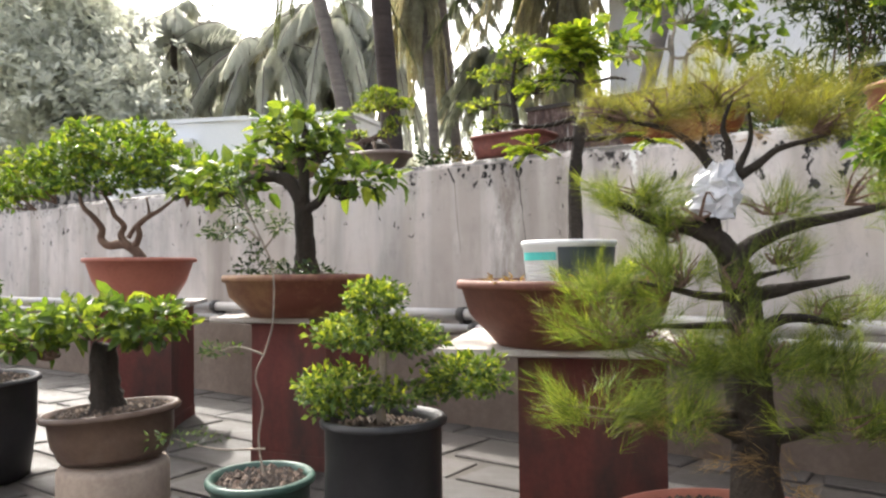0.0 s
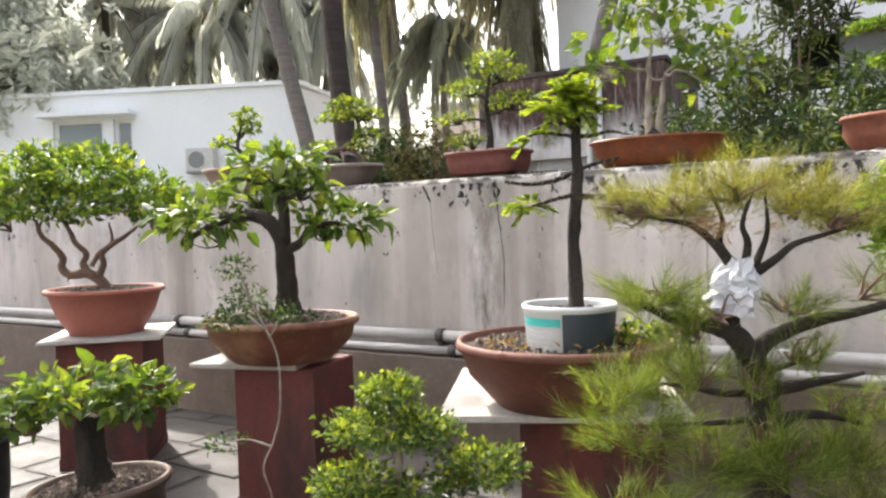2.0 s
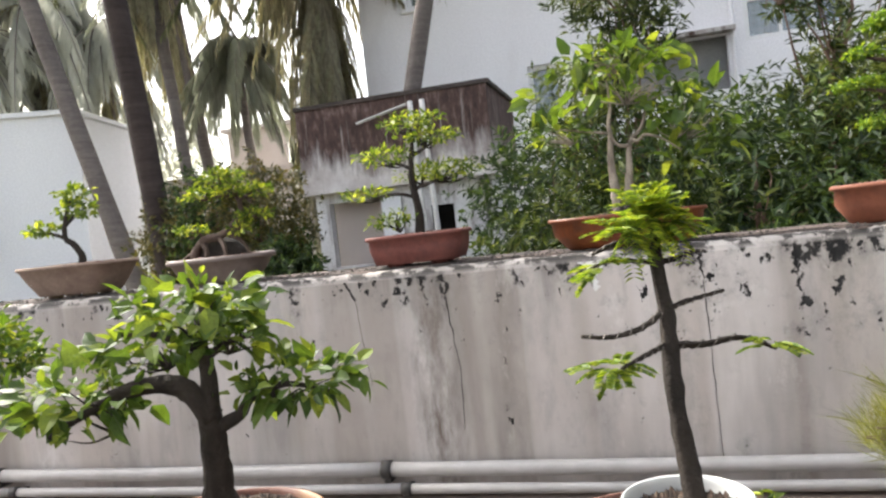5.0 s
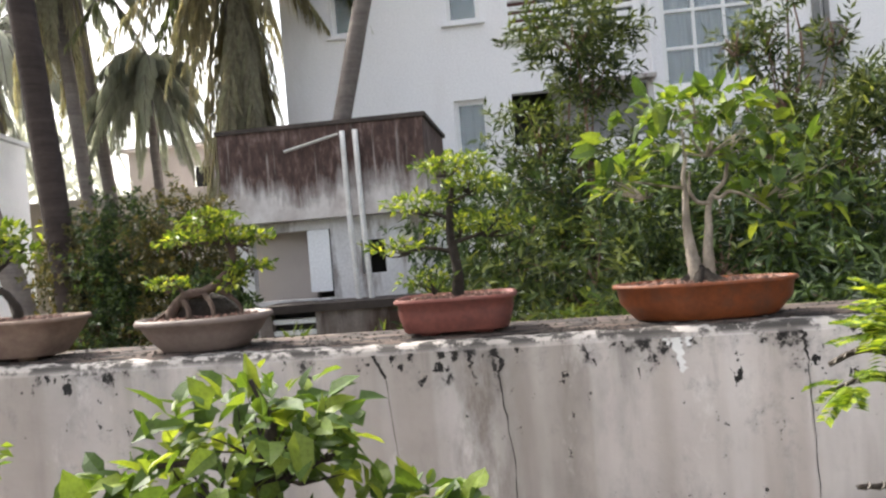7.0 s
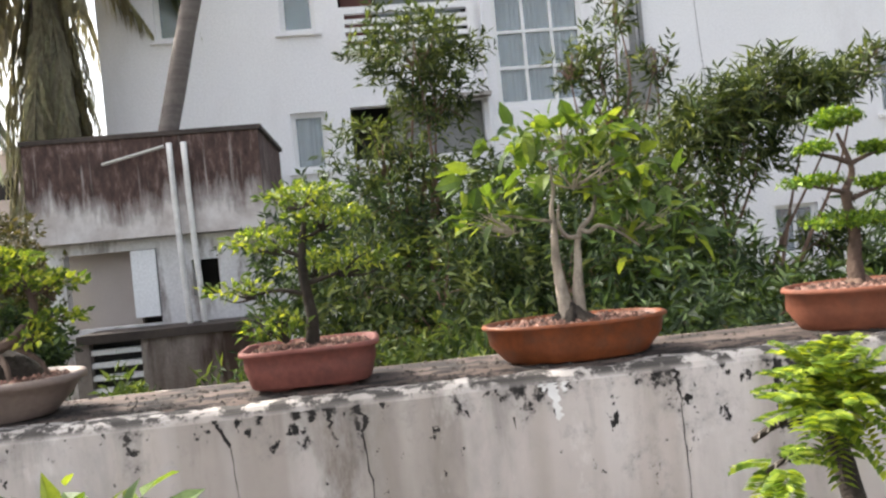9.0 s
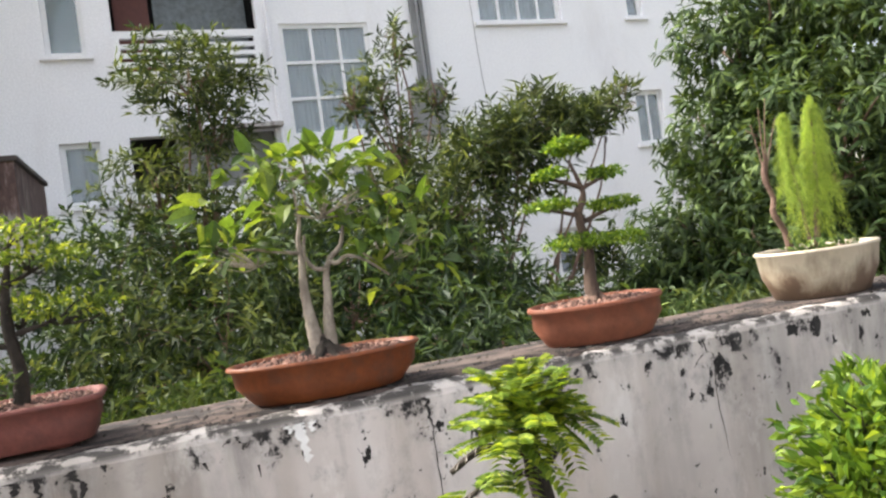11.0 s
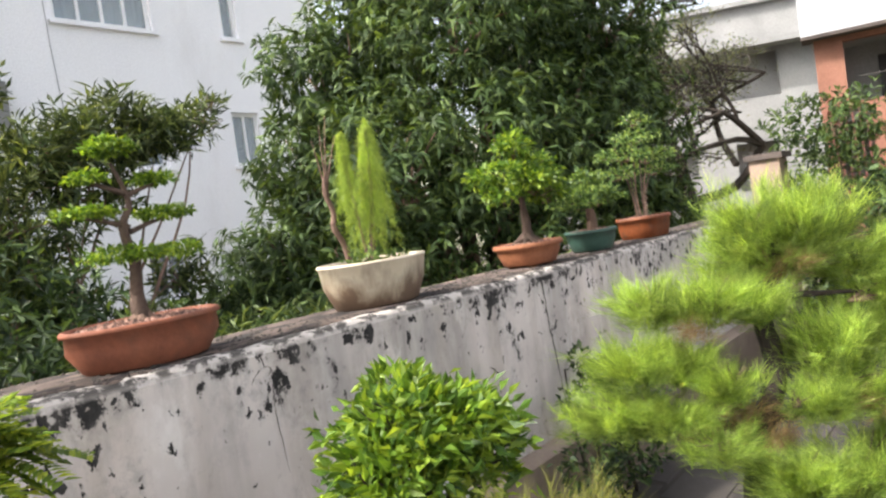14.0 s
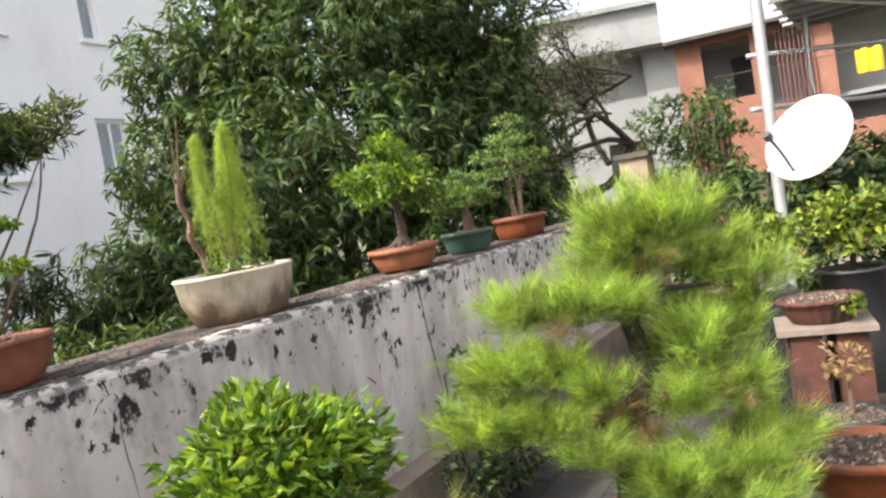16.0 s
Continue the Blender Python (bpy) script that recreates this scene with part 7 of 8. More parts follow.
# whips that rise along the stems and then hang outwards, set with fine soft needles
for cx, top, low, w, n in ((-0.085, 0.73, 0.20, 0.065, 62), (0.065, 0.79, 0.19, 0.095, 108), (0.0, 0.52, 0.19, 0.07, 16)):
    for _ in range(n):
        h0 = low + (top - low) * rng.uniform(0.28, 1.0) ** 0.8
        az, reach = rng.uniform(0, 6.28), w * min(1.0, 0.30 + 1.9 * (1 - (h0 - low) / (top - low))) * rng.uniform(0.45, 1.2)
        drop = min(h0 - low, rng.uniform(0.10, 0.26))
        u = np.linspace(0, 1, 26)
        P = np.stack([cx + reach * np.sqrt(u) * math.cos(az), reach * np.sqrt(u) * math.sin(az), h0 + 0.03 * np.sin(u * 2.2) - drop * u ** 1.3], 1)
        B = np.repeat(P, 3, 0) + rng.normal(size=(78, 3)) * 0.004
        g.leaves(B, rng.normal(size=B.shape) * 0.45 + np.array((0.35 * math.cos(az), 0.35 * math.sin(az), -0.75)), rng.normal(size=B.shape), 0.03, 0.0015, "needle")
part("plume_mass", g, L_FEATHER, p, "pale green hanging plumes")
foliage(p, [((-0.1, -0.05, 0.19), (0.1, 0.06, 0.03), 120), ((0.12, -0.03, 0.185), (0.08, 0.05, 0.02), 70)], 0.03, L_MID, 94, name="weed_tuft")

p = potted("wall_bonsai", 2.42, 3.22, ZC, 0, "bushy small-leaved bonsai with flared roots in terracotta", dict(rx=0.215, ry=0.16, h=0.13, mat=M_TERRA3, base=0.76, square=2.6, rim=0.02, rim_h=0.03, feet=4, seed=27))
limb(p, [(0.0, 0, 0.12), (0.01, 0, 0.2), (0.0, 0, 0.3), (-0.02, 0, 0.42)], (0.034, 0.026, 0.020, 0.011), M_BARK3, "trunk", 100)
roots(p, (0, 0, 0.13), 0.042, M_BARK3, 10, 101, 2.4)
S = [((-0.04, 0, 0.66), (0.11, 0.1, 0.08), 330), ((0.12, 0, 0.53), (0.17, 0.15, 0.08), 480), ((-0.2, 0, 0.50), (0.17, 0.14, 0.08), 460), ((0.0, -0.08, 0.45), (0.18, 0.13, 0.07), 420), ((0.28, 0.02, 0.46), (0.12, 0.11, 0.07), 260), ((-0.24, -0.04, 0.40), (0.13, 0.11, 0.06), 260), ((0.17, -0.06, 0.385), (0.16, 0.12, 0.06), 330)]
foliage(p, S, 0.04, L_BRIGHT, 102)
twigs(p, S, M_BARK2, 103)

p = potted("wall_bonsai", 3.15, 3.22, ZC, 0, "low bonsai in a dark green glazed pot", dict(rx=0.21, ry=0.15, h=0.13, mat=M_GREENPOT, base=0.76, rim=0.016, seed=28))
limb(p, [(0.02, 0, 0.1), (0.03, 0, 0.2), (0.0, 0, 0.3)], (0.035, 0.028, 0.016), M_BARK2, "trunk", 104)
S = [((0.0, 0, 0.36), (0.26, 0.18, 0.045), 600), ((-0.18, 0, 0.30), (0.18, 0.14, 0.04), 360), ((0.2, 0, 0.31), (0.18, 0.14, 0.04), 360), ((0.02, 0, 0.45), (0.15, 0.11, 0.05), 280)]
foliage(p, S, 0.034, L_MID, 105)
twigs(p, S, M_BARK2, 106)

p = potted("wall_bonsai", 3.95, 3.22, ZC, 0, "clump of slim pale stems in a square orange pot", dict(rx=0.20, ry=0.15, h=0.15, mat=M_TERRA2, base=0.85, square=5.0, rim_h=0.03, seed=29))
for i in range(6):
    x = -0.12 + 0.05 * i
    limb(p, [(x * 0.7, 0, 0.12), (x * 1.1, 0.01 * (i % 3), 0.3), (x * 1.9, 0, 0.5), (x * 2.6, 0, 0.64)], (0.006, 0.005, 0.004, 0.002), M_BARK3 if i % 2 else M_BARK2, "stem", 110 + i)
S = [((-0.2, 0, 0.58), (0.26, 0.18, 0.05), 330), ((0.2, 0, 0.57), (0.26, 0.18, 0.06), 330), ((0.0, 0, 0.70), (0.24, 0.16, 0.06), 300), ((-0.32, 0, 0.46), (0.2, 0.14, 0.04), 190), ((0.34, 0, 0.47), (0.18, 0.14, 0.04), 170), ((0.05, 0, 0.82), (0.14, 0.1, 0.05), 130)]
foliage(p, S, 0.034, L_MID, 118)
twigs(p, S, M_BARK2, 117)

# the pier where the terrace ends
p = thing("gate_pier", pose(7.2, 3.22, -0.6), "square tan rendered pier with a dark cement cap", "pier")
part("shaft", Geo().box(-0.15, 0.15, -0.15, 0.15, 0, 2.33), M_BEIGE, p)
part("cap", Geo().box(-0.19, 0.19, -0.19, 0.19, 2.332, 2.39), M_TOPDARK, p, "dark cement cap slab")


# ---- pots on the terrace floor ----
def floor_pots():
    # big black tub
    p = potted("potted_shrub", -2.68, 1.18, 0, 20, "small-leaved shrub in a big black plastic tub", dict(rx=0.24, ry=0.24, h=0.35, mat=M_BLACKPOT, base=0.86, rim=0.012, rim_h=0.022, seed=41), "shrub")
    limb(p, [(0.04, 0, 0.32), (0.05, 0, 0.42), (0.03, 0, 0.52)], (0.02, 0.015, 0.008), M_BARK, "trunk", 130)
    S = [((0.02, 0, 0.56), (0.2, 0.17, 0.07), 480), ((0.1, -0.03, 0.50), (0.16, 0.13, 0.06), 300), ((0.0, 0, 0.66), (0.1, 0.1, 0.08), 240), ((-0.1, 0, 0.6), (0.12, 0.12, 0.06), 240)]
    foliage(p, S, 0.036, L_MID, 131)
    twigs(p, S, M_BARK, 132)
    # brown oval pot on a stone drum
    st = thing("stone_drum", pose(-1.86, 1.25, 0), "round sandstone drum used as a plant stand", "stand")
    part("drum", Geo().lathe([(0.97, 0), (1.0, 0.01), (0.99, 0.15), (0.94, 0.165)], 0.155, 0.155, 40, wob=0.01), M_STONESTAND, st, smooth=True)
    p = potted("potted_shrub", -1.86, 1.25, 0.166, 30, "broad-leaved shrub with a stump trunk in a brown pot", dict(rx=0.200, ry=0.168, h=0.145, mat=M_BROWNPOT, base=0.74, rim=0.02, rim_h=0.022, seed=42, ribs=5), "shrub")
    limb(p, [(-0.01, 0, 0.12), (-0.015, 0, 0.2), (-0.01, 0, 0.30), (0.0, 0, 0.33)], (0.048, 0.037, 0.033, 0.028), M_BARK, "trunk", 133, 14, 0.1)
    S = [((-0.04, 0, 0.41), (0.22, 0.18, 0.06), 46), ((0.14, -0.02, 0.37), (0.13, 0.12, 0.07), 28), ((-0.2, -0.03, 0.37), (0.14, 0.12, 0.07), 34)]
    big_leaves(p, S, 0.062, L_BROAD, 134)
    foliage(p, [(c, r, n * 8) for c, r, n in S], 0.036, L_BROADJ, 135, "leaf", 0.6, "small_leaves")
    p.matrix_world = p.matrix_world @ pose(0, 0, 0.010, 0, -5, 0)
    twigs(p, S, M_BARK2, 136, 9, 0.004)
    # small green pot with a thin curling stem
    p = potted("potted_sapling", -1.17, 1.20, 0, 34, "thin curling sapling with feathery sprays in a green pot", dict(rx=0.127, ry=0.127, h=0.24, mat=M_GREENPOT, base=0.76, rim=0.012, rim_h=0.02, seed=43), "sapling")
    limb(p, [(0.01, 0, 0.22), (-0.005, 0, 0.32), (0.005, 0, 0.40), (-0.012, 0, 0.47), (0.012, 0, 0.53), (0.03, 0, 0.60), (0.03, 0, 0.72), (0.0, 0, 0.80), (-0.05, 0, 0.90)], (0.003, 0.0026, 0.0022, 0.0022, 0.0022, 0.0024, 0.0026, 0.0024, 0.002), M_PALEBARK, "stem", 137, 7, 0.04, 6)
    for i, (pts, r) in enumerate((([(0.0, 0, 0.79), (-0.05, 0, 0.83), (-0.1, 0, 0.8)], 0.004), ([(-0.02, 0, 0.84), (-0.04, 0, 0.9), (-0.06, 0, 0.95)], 0.004), ([(0.01, 0, 0.77), (0.05, 0, 0.82)], 0.003), ([(0.01, 0, 0.52), (-0.05, 0, 0.54), (-0.1, 0, 0.53)], 0.003), ([(0.01, 0, 0.3), (-0.1, 0, 0.3), (-0.2, -0.02, 0.33)], 0.003))):
        limb(p, pts, (r, r * 0.6, r * 0.3), M_PALEBARK, seed=138 + i, sides=6)
    S = [((-0.08, 0, 0.81), (0.06, 0.05, 0.025), 150), ((-0.06, 0, 0.93), (0.04, 0.03, 0.03), 100), ((0.05, 0, 0.82), (0.03, 0.03, 0.025), 60), ((-0.03, 0, 0.86), (0.06, 0.05, 0.03), 110), ((-0.09, 0, 0.53), (0.06, 0.05, 0.02), 70), ((-0.17, -0.02, 0.33), (0.09, 0.05, 0.02), 80)]
    foliage(p, S, 0.017, L_DARK, 145, aspect=0.35)
    # black pot with a yellow-green tiered shrub
    p = potted("potted_shrub", -0.87, 1.29, 0, 34, "tiered yellow-green shrub in a black plastic pot", dict(rx=0.139, ry=0.139, h=0.395, mat=M_BLACKPOT, base=0.84, rim=0.01, rim_h=0.02, seed=44, down=0.035), "shrub")
    limb(p, [(0.0, 0, 0.33), (-0.005, 0, 0.42), (0.0, 0, 0.52), (-0.01, 0, 0.62)], (0.014, 0.011, 0.009, 0.005), M_PALEBARK, "trunk", 146)
    limb(p, [(0.0, 0, 0.46), (0.08, 0, 0.47), (0.16, 0, 0.46)], (0.007, 0.005, 0.003), M_PALEBARK, seed=147)
    limb(p, [(0.0, 0, 0.46), (-0.07, 0, 0.46), (-0.13, 0, 0.44)], (0.007, 0.005, 0.003), M_PALEBARK, seed=148)
    S = [((-0.02, 0, 0.66), (0.07, 0.07, 0.035), 420), ((-0.04, 0, 0.58), (0.13, 0.11, 0.045), 800), ((0.06, 0, 0.57), (0.08, 0.08, 0.04), 350), ((-0.1, 0, 0.46), (0.1, 0.09, 0.05), 600), ((0.04, -0.04, 0.45), (0.09, 0.07, 0.025), 240), ((0.18, 0, 0.48), (0.1, 0.08, 0.05), 640), ((-0.10, -0.03, 0.425), (0.07, 0.06, 0.02), 140)]
    foliage(p, [(c, r, int(n * 0.9)) for c, r, n in S], 0.018, L_YELL, 149)
    foliage(p, [((c[0], c[1], c[2] - 0.012), r, int(n * 0.7)) for c, r, n in S], 0.018, L_MID, 154)
    twigs(p, S, M_PALEBARK, 150, 8, 0.002)
    # round bush on its stand before the parapet
    st = thing("plant_stand", pose(0.25, 2.2, 0, 0, 0, 10), "square red pedestal under a round bush", "stand")
    part("block", Geo().box(-0.16, 0.16, -0.16, 0.16, 0, 0.5), M_PEDESTAL, st)
    p = potted("potted_bush", 0.25, 2.2, 0.5, 0, "dense round bright green bush in a clay pot", dict(rx=0.2, ry=0.2, h=0.2, mat=M_TERRA, base=0.7, seed=45), "bush")
    limb(p, [(0, 0, 0.17), (0.01, 0, 0.3), (0, 0, 0.45)], (0.03, 0.024, 0.015), M_BARK, "trunk", 151)
    S = [((0, 0, 0.57), (0.20, 0.20, 0.12), 1900), ((-0.13, -0.05, 0.52), (0.15, 0.14, 0.1), 800), ((0.13, -0.05, 0.52), (0.15, 0.14, 0.1), 800), ((0, 0, 0.44), (0.23, 0.22, 0.1), 900), ((0.05, 0.1, 0.66), (0.09, 0.09, 0.05), 160), ((-0.1, -0.02, 0.64), (0.08, 0.08, 0.05), 140), ((0.17, 0.0, 0.60), (0.07, 0.08, 0.05), 120)]
    foliage(p, [(c, r, int(n * 0.78)) for c, r, n in S], 0.041, L_BRIGHT, 152, aspect=0.48, up=0.3, spread=1.3)
    twigs(p, S, M_BARK, 153, 12)
    # creeper at the foot of the parapet
    p = thing("wall_creeper", pose(2.3, 2.8, 0), "dark small-leaved creeper at the foot of the parapet", "creeper")
    for i in range(5):
        limb(p, [(-0.25 + 0.15 * i, 0, 0), (-0.25 + 0.14 * i, 0.02, 0.25), (-0.3 + 0.18 * i, 0.03, 0.5), (-0.2 + 0.12 * i, 0.1, 0.75)], (0.01, 0.007, 0.004), M_BARK, "stem", 160 + i, 6)
    foliage(p, [((-0.15, 0, 0.6), (0.25, 0.1, 0.12), 260), ((0.2, -0.05, 0.45), (0.3, 0.12, 0.15), 380), ((0.0, -0.1, 0.25), (0.35, 0.12, 0.2), 420), ((-0.4, -0.1, 0.35), (0.22, 0.1, 0.2), 300), ((-0.05, 0.1, 0.75), (0.08, 0.05, 0.1), 50)], 0.045, L_DARK, 166)


floor_pots()


# ---- the far right corner of the terrace ----
def right_corner():
    p = thing("pedestal", pose(3.27, 1.33, 0, 0, 0, -78), "square pedestal painted red oxide, flaking", "pedestal", "red pedestals")
    part("base", Geo().box(-0.19, 0.19, -0.17, 0.17, 0, 0.10), M_SHADERED, p)
    for x in (-0.175, 0.03):
        part("leg", Geo().box(x, x + 0.145, -0.15, 0.15, 0.101, 0.62), M_SHADERED, p)
    part("brace", Geo().box(-0.029, 0.029, -0.08, 0.08, 0.36, 0.44), M_SHADERED, p)
    p = thing("stone_slab", pose(3.27, 1.33, 0.621, 0, 0, -82), "grey stone slab under a ribbed red pot", "slab", "pedestal slabs")
    part("slab", Geo().box(-0.225, 0.225, -0.19, 0.19, 0, 0.03), M_PLINTH, p)
    p = potted("ribbed_pot", 3.27, 1.33, 0.652, -78, "fluted red clay bowl with dry soil and a yellow weed", dict(rx=0.2, ry=0.16, h=0.125, mat=M_SHADERED, base=0.7, seed=46, flute=22), "pot")
    foliage(p, [((0.12, -0.13, 0.09), (0.07, 0.05, 0.05), 110)], 0.03, L_YELL, 170, name="weed_tuft")
    p = potted("potted_shrub", 4.3, 1.2, 0.0, -60, "yellow-green shrub in a tall black tub", dict(rx=0.21, ry=0.2, h=0.76, mat=M_BLACKPOT, base=0.85, seed=47, down=0.05), "shrub")
    limb(p, [(0, 0, 0.71), (0.02, 0, 0.9), (0, 0, 1.05)], (0.02, 0.014, 0.008), M_BARK, "trunk", 171)
    S = [((-0.1, 0, 1.06), (0.25, 0.2, 0.12), 420), ((0.22, 0, 1.05), (0.25, 0.2, 0.12), 420), ((0.05, 0, 1.16), (0.25, 0.2, 0.08), 300), ((0.0, -0.1, 0.92), (0.2, 0.14, 0.08), 200)]
    foliage(p, S, 0.065, L_YELL, 172)
    twigs(p, S, M_BARK, 175, 10, 0.004)
    st = thing("plant_stand", pose(3.85, 1.62, 0, 0, 0, -70), "dark block under a pale pot", "stand")
    part("block", Geo().box(-0.12, 0.12, -0.12, 0.12, 0, 0.74), M_BLACKPOT, st)
    p = potted("pale_pot", 3.85, 1.62, 0.741, 0, "pale grey pot with a small yellow-green shrub", dict(rx=0.125, ry=0.12, h=0.15, mat=M_ACWHITE, base=0.75, seed=51), "pot")
    limb(p, [(0, 0, 0.13), (0.01, 0, 0.24), (0, 0, 0.34)], (0.014, 0.01, 0.005), M_BARK, "trunk", 176)
    foliage(p, [((0, 0, 0.34), (0.2, 0.18, 0.1), 330), ((0.1, -0.1, 0.27), (0.14, 0.12, 0.07), 160)], 0.06, L_YELL, 177)
    p = potted("orange_planter", 1.95, 1.14, 0.32, -70, "wide orange planter with dark soil", dict(rx=0.26, ry=0.2, h=0.17, mat=M_TERRA2, base=0.7, rim=0.02, rim_h=0.04, seed=48, down=0.035), "planter")
    st = thing("plant_stand", pose(1.95, 1.14, 0, 0, 0, -70), "low cement block under an orange planter", "stand")
    part("block", Geo().box(-0.17, 0.17, -0.15, 0.15, 0, 0.32), M_PLINTH, st)
    p = potted("black_tub", 2.75, 1.22, 0.0, 0, "black plastic tub with a dry orange shrub", dict(rx=0.16, ry=0.16, h=0.34, mat=M_BLACKPOT, base=0.85, seed=49), "tub")
    limb(p, [(0, 0, 0.3), (0.0, 0, 0.42), (0.02, 0, 0.55)], (0.012, 0.01, 0.005), M_BARK2, "trunk", 173)
    foliage(p, [((0.02, 0, 0.56), (0.1, 0.1, 0.1), 130)], 0.04, L_DRYNEEDLE, 174, name="dry_leaves")
    # frame of white pipes, dish and dark panel
    f = thing("pipe_frame", pose(0, 0, 0), "frame of white pipes carrying a dark slatted roof panel", "frame")
    part("post", Geo().tube([(5.22, 1.66, 0), (5.2, 1.64, 1.5), (5.12, 1.60, 3.2)], (0.042, 0.042), 12), M_METAL, f, smooth=True)
    part("post", Geo().tube([(5.9, 0.45, 0), (5.88, 0.45, 1.5), (5.85, 0.43, 3.2)], (0.03, 0.03), 12), M_METAL, f, smooth=True)
    part("post", Geo().tube([(5.3, -1.6, 0), (5.3, -1.6, 1.5), (5.3, -1.6, 3.2)], (0.042, 0.042), 12), M_METAL, f, smooth=True)
    for p0, p1, k in (((5.2, 1.73, 2.28), (6.9, 0.33, 2.30), 0.02), ((5.2, 1.75, 1.88), (7.2, 0.72, 1.88), 0.02), ((5.2, 1.70, 1.41), (6.8, 0.45, 1.36), 0.016)):
        part("rail", Geo().tube([p0, [(u + v) / 2 for u, v in zip(p0, p1)], p1], (k, k), 10), M_METAL, f, smooth=True)
    part("upright", Geo().tube([(5.64, 1.34, 1.88), (5.63, 1.35, 2.2), (5.6, 1.33, 2.55)], (0.014, 0.014), 8), M_METAL, f, smooth=True)
    for i in range(5):
        part("rafter", Geo().tube([(4.75 + 0.5 * i, 1.5 + 0.02 * i, 2.55 + 0.03 * i), (4.85 + 0.5 * i, -1.7, 2.60 + 0.03 * i)], (0.018, 0.018), 8), M_METAL, f)
    for i in range(3):
        part("brace", Geo().tube([(4.75, 1.4 - 0.75 * i, 2.56), (7.0, 0.7 - 0.75 * i, 2.66)], (0.016, 0.016), 8), M_METAL, f)
    pan = part("roof_panel", Geo().add([(4.7, 1.5, 2.585), (7.6, 1.5, 2.725), (7.6, -1.7, 2.765), (4.7, -1.7, 2.625), (4.7, 1.5, 2.60), (7.6, 1.5, 2.74), (7.6, -1.7, 2.78), (4.7, -1.7, 2.64)], [(3, 2, 1, 0), (4, 5, 6, 7), (0, 1, 5, 4), (1, 2, 6, 5), (2, 3, 7, 6), (3, 0, 4, 7)]), M_PANEL, f, "dark panel roof")
    for i in range(16):
        part("batten", Geo().tube([(4.8 + 0.17 * i, 1.45, 2.57 + 0.0082 * i), (4.8 + 0.17 * i, -1.65, 2.60 + 0.0082 * i)], (0.008, 0.008), 6), M_GREYH, pan)
    d = thing("satellite_dish", look((5.0, 1.39, 1.60), (2.2, 1.9, 2.0)) @ pose(0, 0, 0, 0, 0, 48), "white oval satellite dish on the pipe frame", "dish")
    prof = [(0.02, 0.055), (0.3, 0.05), (0.6, 0.035), (0.85, 0.012), (0.98, -0.004), (1.0, -0.004), (1.0, 0.003), (0.85, 0.02), (0.6, 0.043), (0.3, 0.058), (0.02, 0.063)]
    part("reflector", Geo().lathe(prof, 0.25, 0.33, 40), M_DISH, d, smooth=True)
    back = d.matrix_world.inverted()
    arm = [back @ Vector(q) for q in ((4.955, 1.506, 1.389), (4.85, 1.55, 1.51), (4.775, 1.61, 1.632))]
    part("arm", Geo().tube(arm, (0.010, 0.010), 8), M_CLIP, d)
    part("receiver", Geo().tube([arm[-1], arm[-1] + (arm[-1] - arm[-2]).normalized() * 0.05], (0.028, 0.032), 12), M_CLIP, d)
    part("bracket", Geo().tube([(0, 0, 0.06), (0.02, 0.0, 0.16), (0.1, 0.02, 0.22)], (0.022, 0.02), 8), M_METAL, d)
    for i, (x, y, h) in enumerate(((6.1, 2.1, 1.9), (6.0, 0.9, 2.1), (6.3, -0.4, 2.1), (6.4, -1.8, 2.0))):
        clump_tree("hedge_bush", x, y, 0.8, [((0, 0, h * 0.82), (0.5, 0.9, 0.5), 3000), ((0, 0, h * 0.4), (0.5, 0.9, 0.6), 2200)], 0.12, L_DARK, M_BARK, "dense dark hedge behind the pipe frame", "hedge", 180 + i, 0.4, "small", 0.1, stem_r=0.03)


right_corner()


